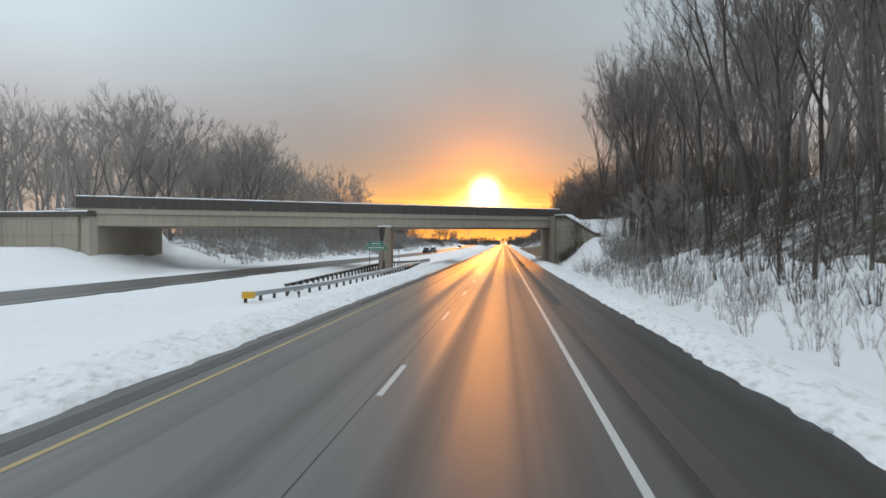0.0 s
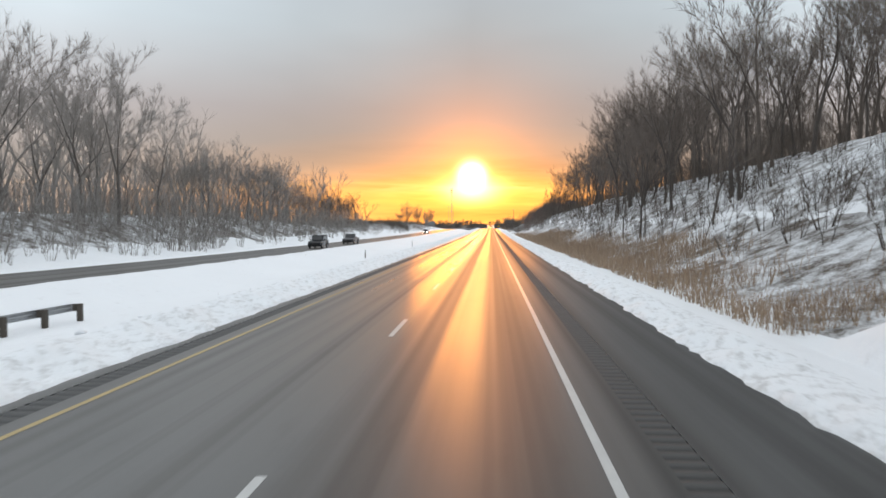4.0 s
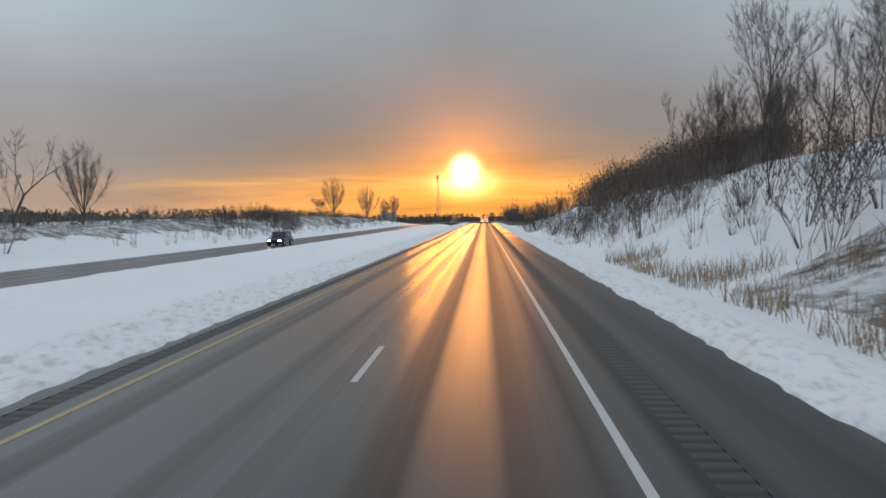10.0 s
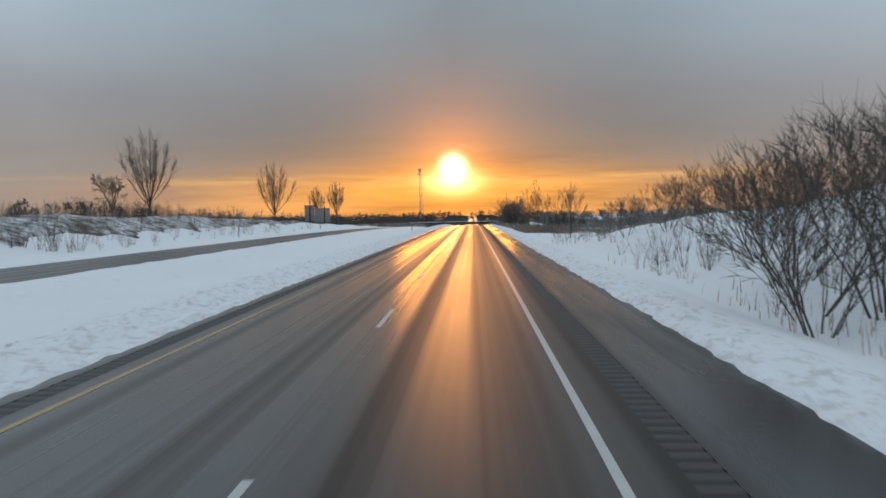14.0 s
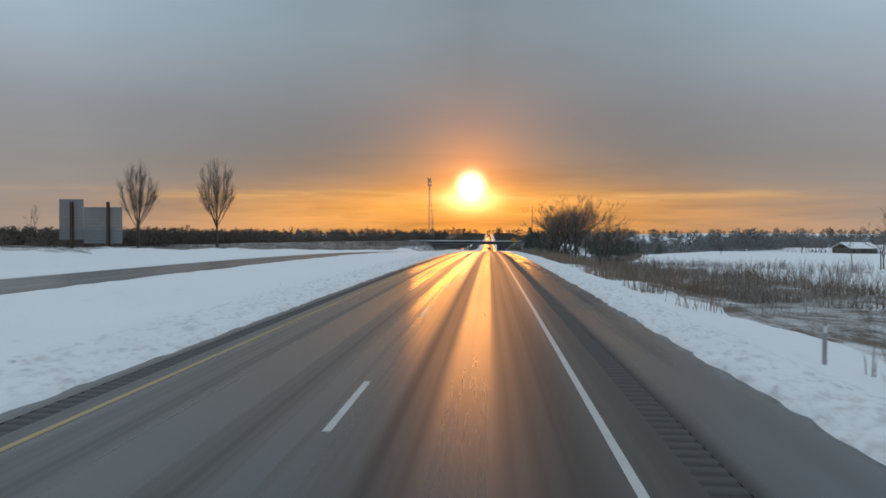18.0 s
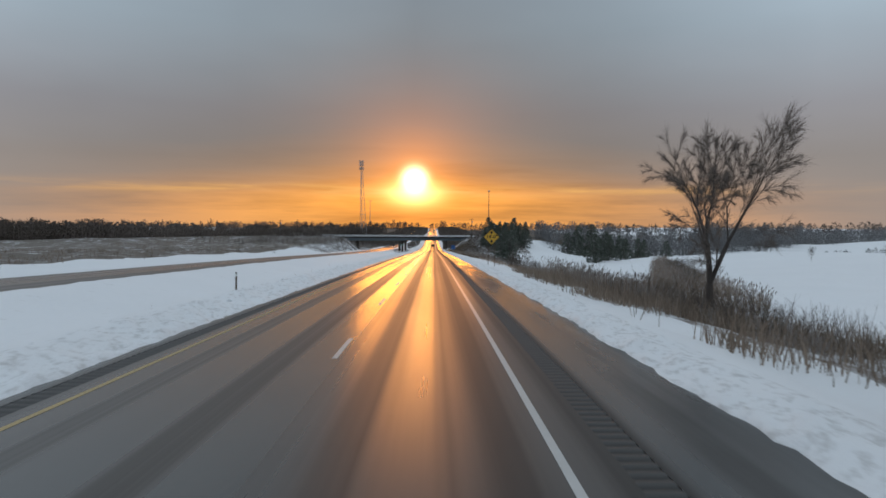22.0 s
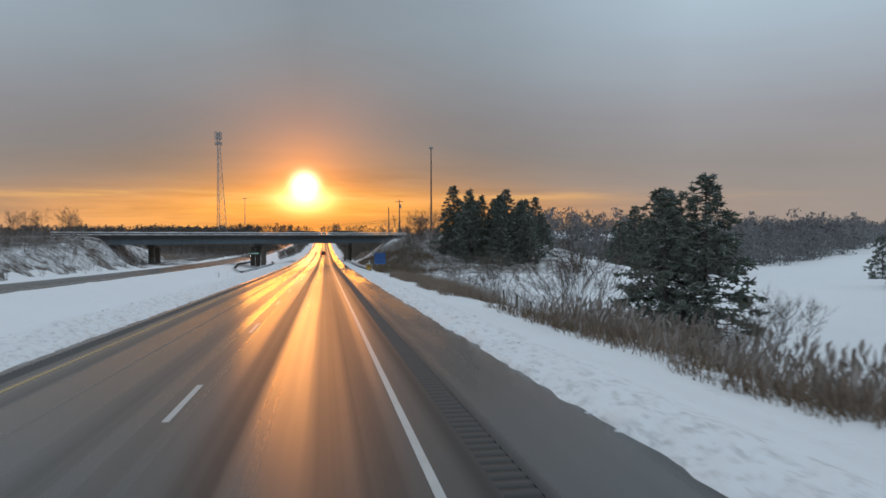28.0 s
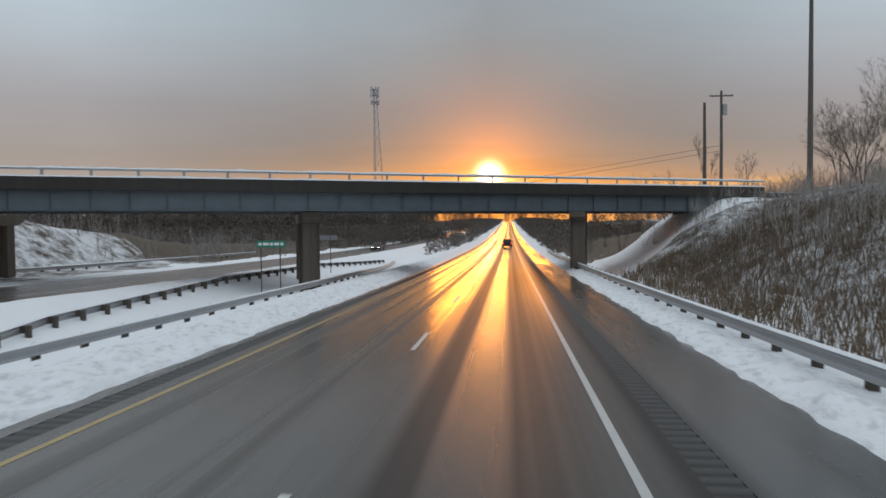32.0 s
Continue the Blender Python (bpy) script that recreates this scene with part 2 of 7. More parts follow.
def bark_material(name, dark, snow=0.6):
    """Winter bark, ridged, with snow lying on what faces up."""
    m, N, b = material(name)
    p = place_of(N)
    geo = N.n("ShaderNodeNewGeometry")
    sep = N.n("ShaderNodeSeparateXYZ")
    N.put(sep.inputs[0], geo.outputs["Normal"])
    ridge = N.noise(N.stretch(p, (14, 14, 2.5)), 1.0, 4)
    clump = N.noise(p, 1.6, 3)
    col = N.mix(ridge, tuple(c * 0.6 for c in dark), tuple(c * 1.5 for c in dark))
    lay = N.math("MULTIPLY", N.ramp(sep.outputs[2], [(0.45, 0.0), (0.75, 1.0)]), N.ramp(clump, [(0.42, 0.0), (0.6, snow)]))
    N.put(b.inputs["Base Color"], N.mix(lay, col, (0.78, 0.80, 0.83)))
    b.inputs["Roughness"].default_value = 0.85
    bump(N, b, ridge, 0.5, 0.03)
    return m


M_ASPHALT = asphalt_material("wet_asphalt")
M_RUMBLE = plain("dirty_grooved_asphalt", (0.046, 0.043, 0.041), 0.55, vary=0.4, scale=0.8)
M_SNOW = snow_material("snow")
M_BARK = bark_material("winter_bark", (0.075, 0.062, 0.055), 0.5)
M_BARK_FROST = bark_material("frosted_bark", (0.125, 0.108, 0.098), 0.9)
M_TWIG = plain("twigs", (0.115, 0.092, 0.078), 0.85)
M_TWIG_FROST = plain("frosted_twigs", (0.345, 0.315, 0.295), 0.85)
M_TWIG_MID = plain("snowy_twigs", (0.27, 0.24, 0.22), 0.85)
M_BARK_DUSTED = bark_material("dusted_bark", (0.085, 0.070, 0.062), 0.8)
M_TWIG_DUSTED = plain("dusted_twigs", (0.20, 0.172, 0.158), 0.85)
M_TWIG_BROWN = plain("brown_twigs", (0.175, 0.142, 0.124), 0.85)
M_TWIG_GREY = plain("grey_twigs", (0.24, 0.215, 0.20), 0.85)
M_CONCRETE = plain("weathered_concrete", (0.30, 0.28, 0.255), 0.85, vary=0.6, scale=0.8, grain=22.0, bumpy=0.3)
# near black: dirt in cracks and seams, and painted shade in the rumble grooves
M_GRIME_SHADE = plain("grime_and_shade", (0.016, 0.015, 0.014), 0.6)
M_WHITE_PAINT = plain("white_road_paint", (0.50, 0.50, 0.49), 0.36, vary=0.35, scale=2.0)
M_YELLOW_PAINT = plain("yellow_road_paint", (0.40, 0.29, 0.13), 0.5, vary=0.55, scale=2.0)

# ---- helpers for meshes ----


class Mesh:
    """Collects corners and faces of one mesh."""

    def __init__(self):
        self.v, self.f = [], []

    def add(self, verts, faces):
        k = len(self.v)
        self.v.extend(verts)
        self.f.extend([tuple(i + k for i in q) for q in faces])
        return self

    def box(self, x0, x1, y0, y1, z0, z1, skew=0.0):
        vs = [(x, y + skew * x, z) for z in (z0, z1) for x, y in ((x0, y0), (x1, y0), (x1, y1), (x0, y1))]
        return self.add(vs, [(3, 2, 1, 0), (4, 5, 6, 7), (0, 1, 5, 4), (1, 2, 6, 5), (2, 3, 7, 6), (3, 0, 4, 7)])

    def tube(self, pts, radii, sides=6, cap=True):
        pts = [Vector(p) for p in pts]
        rings = []
        ref = Vector((0.31, 0.17, 0.9)).normalized()
        for i, p in enumerate(pts):
            d = pts[min(i + 1, len(pts) - 1)] - pts[max(i - 1, 0)]
            d.normalize()
            a = d.cross(ref if abs(d.dot(ref)) < 0.95 else Vector((1, 0, 0))).normalized()
            c = d.cross(a)
            rings.append([p + (a * math.cos(6.2832 * k / sides) + c * math.sin(6.2832 * k / sides)) * radii[i] for k in range(sides)])
        vs = [tuple(q) for r in rings for q in r]
        fs = [(i * sides + k, i * sides + (k + 1) % sides, (i + 1) * sides + (k + 1) % sides, (i + 1) * sides + k) for i in range(len(pts) - 1) for k in range(sides)]
        if cap:
            fs += [tuple(range(sides))[::-1], tuple(range((len(pts) - 1) * sides, len(pts) * sides))]
        return self.add(vs, fs)

    def spike(self, a, b, r):
        """A twig: a three-sided needle from a to b."""
        a, b = Vector(a), Vector(b)
        d = (b - a).normalized()
        u = d.cross(Vector((0.3, 0.5, 0.81))).normalized() * r
        w = d.cross(u)
        return self.add([tuple(a + u), tuple(a - u * 0.5 + w * 0.87), tuple(a - u * 0.5 - w * 0.87), tuple(b)], [(0, 1, 3), (1, 2, 3), (2, 0, 3)])

    def done(self, name, mat, smooth=False):
        me = bpy.data.meshes.new(name)
        me.from_pydata([tuple(q) for q in self.v], [], self.f)
        me.materials.append(mat)
        if smooth:
            me.polygons.foreach_set("use_smooth", [True] * len(me.polygons))
        me.update()
        return me


def part(name, mesh, mat, parent, label="", smooth=False, at=None):
    ob = new(name, mesh.done(name, mat, smooth) if isinstance(mesh, Mesh) else mesh)
    if parent is not None:
        ob.parent = parent
    if at is not None:
        ob.matrix_basis = at
    return tagged(ob, label) if label else ob


def thing(name, label, category, at=None, group="", kind=""):
    ob = new(name)
    ob.empty_display_size = 0.2
    if at is not None:
        ob.matrix_basis = at
    return tagged(ob, label, category, group, kind)


def wobble(x, y, s, seed=0.0):
    """Smooth noise on arrays, about -1 to 1."""
    return (np.sin(x * s * 1.7 + y * s * 0.9 + seed) + np.sin(x * s * 0.8 - y * s * 1.9 + 2.1 * seed + 1.3)
            + np.sin(x * s * 2.9 + y * s * 2.3 + 0.7 * seed + 4.0) * 0.6 + np.sin(y * s * 4.1 - x * s * 3.3 + seed * 3.1) * 0.4) / 3.0


# ---- the lie of the land ----
EDGE_R, EDGE_L = 4.78, -6.58          # pavement edges of this carriageway
FAR_NEAR = -21.9                      # near edge of the other carriageway
BRIDGE_1 = (98.2, 0.90)               # near edge of the deck: y = a + b x
BRIDGE_2 = (985.0, 0.45)


def smooth(e0, e1, v):
    t = np.clip((v - e0) / (e1 - e0), 0, 1)
    return t * t * (3 - 2 * t)


HILL_Y = [-200, 0, 60, 150, 250, 300, 350, 400, 430, 455, 480, 520, 600, 650, 700, 820, 905, 945, 985, 1030, 1100, 1300]
HILL_R = [9, 9, 9, 10, 10, 9, 7.5, 6, 4.5, 2.5, 0.6, -0.3, -0.8, -1.9, -3.0, -3.0, -1.5, 3.0, 6.5, 2.5, 1.0, 1.0]
HILL_L = [2, 2, 2.5, 4.5, 4.5, 2.5, 2.2, 2.6, 3.0, 3.4, 3.4, 3.0, 1.0, 0.5, 0.0, 0.3, 3.0, 5.2, 5.8, 1.4, 0.4, 1.0]


def opposite(y):
    """Height of the other carriageway against this one."""
    return np.interp(y, [0, 120, 185, 480, 620, 900, 1000], [-0.12, -0.12, -0.38, -0.38, -0.28, -0.16, -0.12])


def land(x, y, fine=True):
    """Height of the snow-covered ground."""
    x, y = np.asarray(x, float), np.asarray(y, float)
    z = road_z(y)
    hr, hl = np.interp(y, HILL_Y, HILL_R), np.interp(y, HILL_Y, HILL_L)
    # right side: snow verge, ditch, bank
    hr = np.where(y > 860, hr + (-2.2 - hr) * smooth(40, 72, x), hr)
    verge = 0.16 * smooth(EDGE_R - 0.1, EDGE_R + 0.7, x) - 0.05
    ditch = -0.5 * smooth(6.3, 8.6, x)
    bank = hr * smooth(8.5, 8.5 + np.maximum(6.0, np.where((hr < 0) & (y > 560), -5.0, 2.4) * hr), x)
    right = verge + ditch + bank + np.where(hr > 3, 0.06 * np.clip(x - 30, 0, 200), 0.0)
    # left side: median, other road, far bank
    left = 0.22 * smooth(-EDGE_L - 0.1, -EDGE_L + 1.3, -x) - 0.05 - 1.15 * smooth(8.5, 14.5, -x) + 1.0 * smooth(15.5, 21.3, -x)
    left = left + 0.10 * np.exp(-((x + 8.1) / 0.55) ** 2) * (1 + 0.8 * wobble(x, y, 1.3, 7.0))
    left = left - 0.30 * smooth(21.4, 22.1, -x) + 0.30 * smooth(29.6, 30.6, -x)
    left = left + (opposite(y) + 0.12) * smooth(14.0, 20.5, -x)
    foot = 34.0 - 2.9 * smooth(868, 905, y) + 9.0 * smooth(944, 960, y)
    left = left + hl * smooth(foot, foot + np.maximum(6.0, hl * np.where(y > 880, 1.7, 3.5)), -x)
    h = np.where(x > -1.0, right, left)
    h = np.where((x > EDGE_L + 0.3) & (x < EDGE_R - 0.3), -0.35, h)
    # approach banks of the two bridges
    a, k = BRIDGE_1
    behind = y - (a + k * x)
    back = 1 - smooth(14.0, 28.0, behind)
    wall = 62.4 - 16.0 * smooth(52.0, 70.0, -x)
    dam_l = 6.0 * smooth(wall, wall + 0.7 + 14.0 * smooth(54.0, 60.0, -x), y) * smooth(40.6, 41.2, -x) * back
    line = np.interp(x, [8.2, 9.8, 13.4], [104.9, 104.0, 98.6])
    front = 3.9 * smooth(8.4, 13.8, x) * smooth(80.0, 97.5, y)
    fill = np.minimum(6.4, np.interp(x, [9.8, 13.4], [6.6, 3.8]) + 0.7 * np.maximum(y - line, 0))
    dam_r = np.where(y > line + 0.85, fill, front) * smooth(8.3, 8.9, x) * back
    dam = np.where(x < -30, dam_l, dam_r)
    h = np.where(dam > 0.03, np.maximum(h, dam), h)
    a, k = BRIDGE_2
    across = np.abs(y - (a + k * x + 5.75))
    dam = 5.6 * (1 - smooth(6.5, 22.0, across)) * np.maximum(smooth(9.0, 19.0, x) * (1 - 0.45 * smooth(60, 200, x)), 1.06 * smooth(38.9, 45.0, -x))
    h = np.where(dam > 0.03, np.maximum(h, dam), h)
    if fine:
        away = smooth(0.0, 0.8, np.maximum(x - EDGE_R, EDGE_L - x))
        onroad = (x < -21.6) & (x > -30.3)
        h = h + np.where(onroad, 0.0, 1.0) * (away * (0.045 * wobble(x, y, 0.9) + 0.02 * wobble(x, y, 4.3, 3.0)) + 0.014 * wobble(x, y, 2.6, 1.0) + 0.012 * wobble(x, y, 7.7, 2.0))
        far = smooth(8, 25, np.abs(x + 5))
        h = h + far * (0.35 * wobble(x, y, 0.22, 5.0) + 0.12 * wobble(x, y, 0.7, 2.0)) * np.where(onroad, 0, 1) * np.where((x < -6) & (x > -34), 0.15, 1.0)
    # beyond the near strip the country rolls gently, and rises ahead
    wide = smooth(60, 260, np.abs(x))
    h = h * (1 - np.where(h < 0, 0.0, 0.6) * wide) + wide * (1.4 * wobble(x, y, 0.006, 2.0) - 1.0 - 1.6 * (x > 0))
    # fields on the right rise away from the reed ditch
    low = smooth(868, 915, y) * (1 - smooth(125, 200, x))
    h = h + smooth(690, 745, y) * (4.2 * smooth(44, 125, x) * (1 - low) + 7.5 * smooth(190, 620, x))
    return z + h


# ---- the road ----
def strip(xs, ys, height, name, mat, parent=None, label="", smooth_it=False):
    """A sheet over the grid xs by ys."""
    X, Y = np.meshgrid(xs, ys)
    Z = height(X, Y)
    v = np.stack([X, Y, Z], -1).reshape(-1, 3)
    n, m = len(ys), len(xs)
    i = np.arange((n - 1) * m).reshape(n - 1, m)[:, :-1].ravel()
    f = np.stack([i, i + 1, i + m + 1, i + m], -1)
    me = bpy.data.meshes.new(name)
    me.vertices.add(len(v))
    me.vertices.foreach_set("co", v.ravel())
    me.loops.add(f.size)
    me.loops.foreach_set("vertex_index", f.ravel().astype(np.int32))
    me.polygons.add(len(f))
    me.polygons.foreach_set("loop_start", np.arange(0, f.size, 4, dtype=np.int32))
    me.update(calc_edges=True)
    me.materials.append(mat)
    if smooth_it:
        me.polygons.foreach_set("use_smooth", np.ones(len(f), bool))
    return part(name, me, mat, parent, label)


Y_ROAD = np.concatenate([np.arange(-60, 1200, 4.0), np.arange(1200, 2600, 20.0)])
level = lambda x, y: road_z(y)
RUMBLE_R, RUMBLE_L = (2.50, 2.93), (-6.30, -5.88)
road = tagged(strip([RUMBLE_L[1], -4, -2, 0, RUMBLE_R[0]], Y_ROAD, level, "road", M_ASPHALT),
              "grey wet asphalt carriageway with dry wheel tracks", "road", kind="structure")
strip([RUMBLE_R[1], 4, 5.6], Y_ROAD, level, "shoulder", M_ASPHALT, road, "dark wet asphalt shoulder")
strip([-7.4, RUMBLE_L[0]], Y_ROAD, level, "shoulder", M_ASPHALT, road)


def rumble(x0, x1, name):
    """Ground-in grooves beside the edge line, one every 0.3 m."""
    ys, zs = [-60.0], [0.0]
    y = 30.0
    while y < 1000:
        for dy, dz in ((0.0, 0.0), (0.035, -0.012), (0.145, -0.012), (0.18, 0.0)):
            ys.append(y + dy)
            zs.append(dz)
        y += 0.30
    ys += list(np.arange(1020, 2600, 20.0))
    zs += [0.0] * (len(ys) - len(zs))
    ys, zs = np.array(ys), np.array(zs)
    ob = strip([x0, x1], ys, lambda X, Y: road_z(Y) + np.interp(Y, ys, zs), name, M_RUMBLE, road)
    # groove floors: dark quads that paint in recess shade along with the dirt
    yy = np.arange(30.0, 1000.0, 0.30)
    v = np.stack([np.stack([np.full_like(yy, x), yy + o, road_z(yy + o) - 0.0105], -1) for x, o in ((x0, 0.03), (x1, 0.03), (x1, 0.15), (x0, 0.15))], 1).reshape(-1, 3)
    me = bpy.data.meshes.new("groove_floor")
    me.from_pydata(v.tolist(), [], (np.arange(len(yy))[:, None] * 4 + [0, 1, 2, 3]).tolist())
    me.materials.append(M_GRIME_SHADE)
    tagged(part("groove_floor", me, M_GRIME_SHADE, road), "dirty floors of the rumble grooves with painted-in shade", kind="stuff")
    return tagged(ob, "ground rumble strip grooves in asphalt", kind="stuff")


rumble(*RUMBLE_R, "rumble_strip")
rumble(*RUMBLE_L, "rumble_strip")
strip([1.77, 1.89], Y_ROAD, lambda x, y: road_z(y) + 0.004, "edge_line", M_WHITE_PAINT, road, "white painted edge line")
strip([-5.545, -5.435], Y_ROAD, lambda x, y: road_z(y) + 0.004, "edge_line", M_YELLOW_PAINT, road, "yellow painted edge line")
DASH, DASH_0 = 12.192, 1.41
for k in range(0, 130):
    y0 = DASH_0 + k * DASH - 1.52
    y0 -= float(np.interp(y0, [0, 60, 175, 290, 410, 530, 585, 645, 700, 820, 935], [0.35, 0.9, 1.3, 1.8, 1.85, 1.7, 1.45, 0.9, 0.1, -0.3, 0.0]))
    strip([-1.89, -1.77], np.array([y0, y0 + 1.0, y0 + 2.0, y0 + 3.05]), lambda x, y: road_z(y) + 0.004, "lane_dash", M_WHITE_PAINT, road)

road_2 = tagged(strip([FAR_NEAR - 4.6, FAR_NEAR - 2, FAR_NEAR + 0.3], Y_ROAD, lambda x, y: road_z(y) + opposite(y), "road_opposite", M_ASPHALT),
                "wet grey lane of the opposite carriageway", "road", kind="structure")
strip([-30.6, -28, FAR_NEAR - 4.6], Y_ROAD, lambda x, y: road_z(y) + opposite(y), "slushy_lane", M_ASPHALT, road_2, "lane under grey slush")

xs = sorted(set(np.round(np.concatenate([
    [-1800, -1400, -1000, -700, -500, -350, -250, -180, -140, -110, -90], np.arange(-78, -30, 2.0), [-41.5, -41.0, -40.5, -30.6, -30.3, -30.0, -29.6, -22.3, -22.1, -21.9, -21.7, -21.4],
    np.arange(-21, -9, 1.0), np.arange(-9.2, -6.3, 0.6), [-6.2, -4, 0, 3, 4.6], np.arange(4.7, 9.2, 0.6), np.arange(8.2, 14.6, 0.35), np.arange(14.9, 40, 1.0), np.arange(40, 80, 3.0),
    [90, 110, 140, 180, 250, 350, 500, 700, 1000, 1400, 1800]]), 3)))
ys = np.concatenate([np.arange(-80, 96, 1.5), np.arange(96, 107, 0.3), np.arange(107.3, 1080, 1.5), np.arange(1080, 1300, 5.0), np.arange(1300, 2600, 25.0), np.arange(2600, 5000, 100)])
ground = tagged(strip(np.array(xs), ys, land, "ground", M_SNOW, None, smooth_it=True), "snow-covered verges, median, banks and fields", "ground", kind="structure")



def litter_material(name, amount, brown, scale=0.9):
    """Snow with the litter, stubble or leaf mould of the ground showing through."""
    m, N, b = material(name)
    p = place_of(N)
    a, c, f = N.noise(p, scale, 6, 0.65), N.noise(p, 0.16, 3), N.noise(N.stretch(p, (9, 9, 3)), 1.0, 4, 0.7)
    k = N.math("ADD", N.math("MULTIPLY", a, 0.6), N.math("ADD", N.math("MULTIPLY", c, 0.35), N.math("MULTIPLY", f, 0.3)))
    mask = N.ramp(k, [(amount - 0.07, 1.0), (amount + 0.09, 0.0)])
    col = N.mix(f, tuple(q * 0.6 for q in brown), tuple(q * 1.4 for q in brown))
    N.put(b.inputs["Base Color"], N.mix(mask, (0.76, 0.78, 0.81), col))
    b.inputs["Roughness"].default_value = 0.8
    bump(N, b, N.math("ADD", a, f), 0.8, 0.15)
    return m


M_LITTER = litter_material("snowy_leaf_litter", 0.62, (0.085, 0.062, 0.045))
M_LITTER_THIN = litter_material("thin_leaf_litter", 0.592, (0.105, 0.080, 0.062))
M_LITTER_DEEP = litter_material("deep_leaf_litter", 0.665, (0.105, 0.084, 0.070))
M_BANK = litter_material("snowy_bank_grass", 0.80, (0.10, 0.076, 0.056), 1.2)
M_DITCH = litter_material("brown_ditch_litter", 0.63, (0.15, 0.112, 0.086), 0.5)
M_STUBBLE = litter_material("snowy_stubble", 0.72, (0.15, 0.125, 0.105), 0.35)


def floor_patch(name, x0, x1, y0, y1, mat, label, lift=0.05, step=2.0, keep=None):
    xg, yg = np.array(xs), ys
    px, py = xg[(xg >= x0) & (xg <= x1)], yg[(yg >= y0) & (yg <= y1)]
    rim = lambda X, Y: smooth(0, 2.2, np.minimum(np.minimum(X - x0, x1 - X), np.minimum(Y - y0, y1 - Y)) + 0.9 * wobble(X, Y, 0.35, 3.0))
    return tagged(strip(px, py, lambda X, Y: land(X, Y) - 0.22 + (0.22 + lift) * rim(X, Y), name, mat, None, smooth_it=True), label, "ground", kind="structure")


floor_patch("wood_floor", 14.0, 80, -10, 86, M_LITTER_DEEP, "woodland floor with litter through the snow", 0.06, 1.5)
floor_patch("wood_floor", 17, 80, 128, 330, M_LITTER_THIN, "woodland floor with litter through the snow", 0.06, 1.5)
floor_patch("wood_floor", -110, -37, 84, 350, M_LITTER, "woodland floor with litter through the snow", 0.08, 2.0)
floor_patch("bank_floor", 8.3, 20, 126, 322, M_LITTER_THIN, "brown litter through snow in the ditch", 0.05, 1.2)
floor_patch("bank_floor", 9.5, 42, 915, 992, M_LITTER, "brown grass and litter through snow on the embankment", 0.07, 1.5)
floor_patch("bank_floor", -76, -30.6, 850, 1012, M_LITTER, "brown grass and litter through snow on the embankment", 0.07, 2.0)
floor_patch("bank_floor", 8.5, 26, 508, 705, M_DITCH, "brown litter through snow in the ditch", 0.05, 1.5)
floor_patch("bank_floor", -66, -37, 330, 600, M_LITTER, "brown litter through snow on the far bank", 0.06, 2.0)
floor_patch("wood_floor", -140, -31.5, 1006, 1298, M_BANK, "woodland floor with litter through the snow", 0.06, 2.0)
floor_patch("wood_floor", 7.5, 110, 1006, 1298, M_BANK, "woodland floor with litter through the snow", 0.06, 2.0)
floor_patch("wood_floor", -250, -18, 1296, 2600, M_BANK, "woodland floor with litter through the snow", 0.06, 2.0)
floor_patch("wood_floor", 8.2, 250, 1296, 2600, M_BANK, "woodland floor with litter through the snow", 0.06, 2.0)
floor_patch("field", -330, -42, 600, 960, M_STUBBLE, "brown stubble field under thin snow", 0.10, 3.0)


def value_noise(x, y, cell, seed):
    """Smooth noise on a lattice of random heights, 0 to 1."""
    g = np.random.default_rng(seed).random((257, 257))
    u, v = np.asarray(x) / cell, np.asarray(y) / cell
    i, j = np.floor(u).astype(int), np.floor(v).astype(int)
    a, b = u - i, v - j
    a, b = a * a * (3 - 2 * a), b * b * (3 - 2 * b)
    i, j = i % 256, j % 256
    return (g[i, j] * (1 - a) + g[i + 1, j] * a) * (1 - b) + (g[i, j + 1] * (1 - a) + g[i + 1, j + 1] * a) * b


M_PLOUGH = snow_material("ploughed_snow", 1.0)


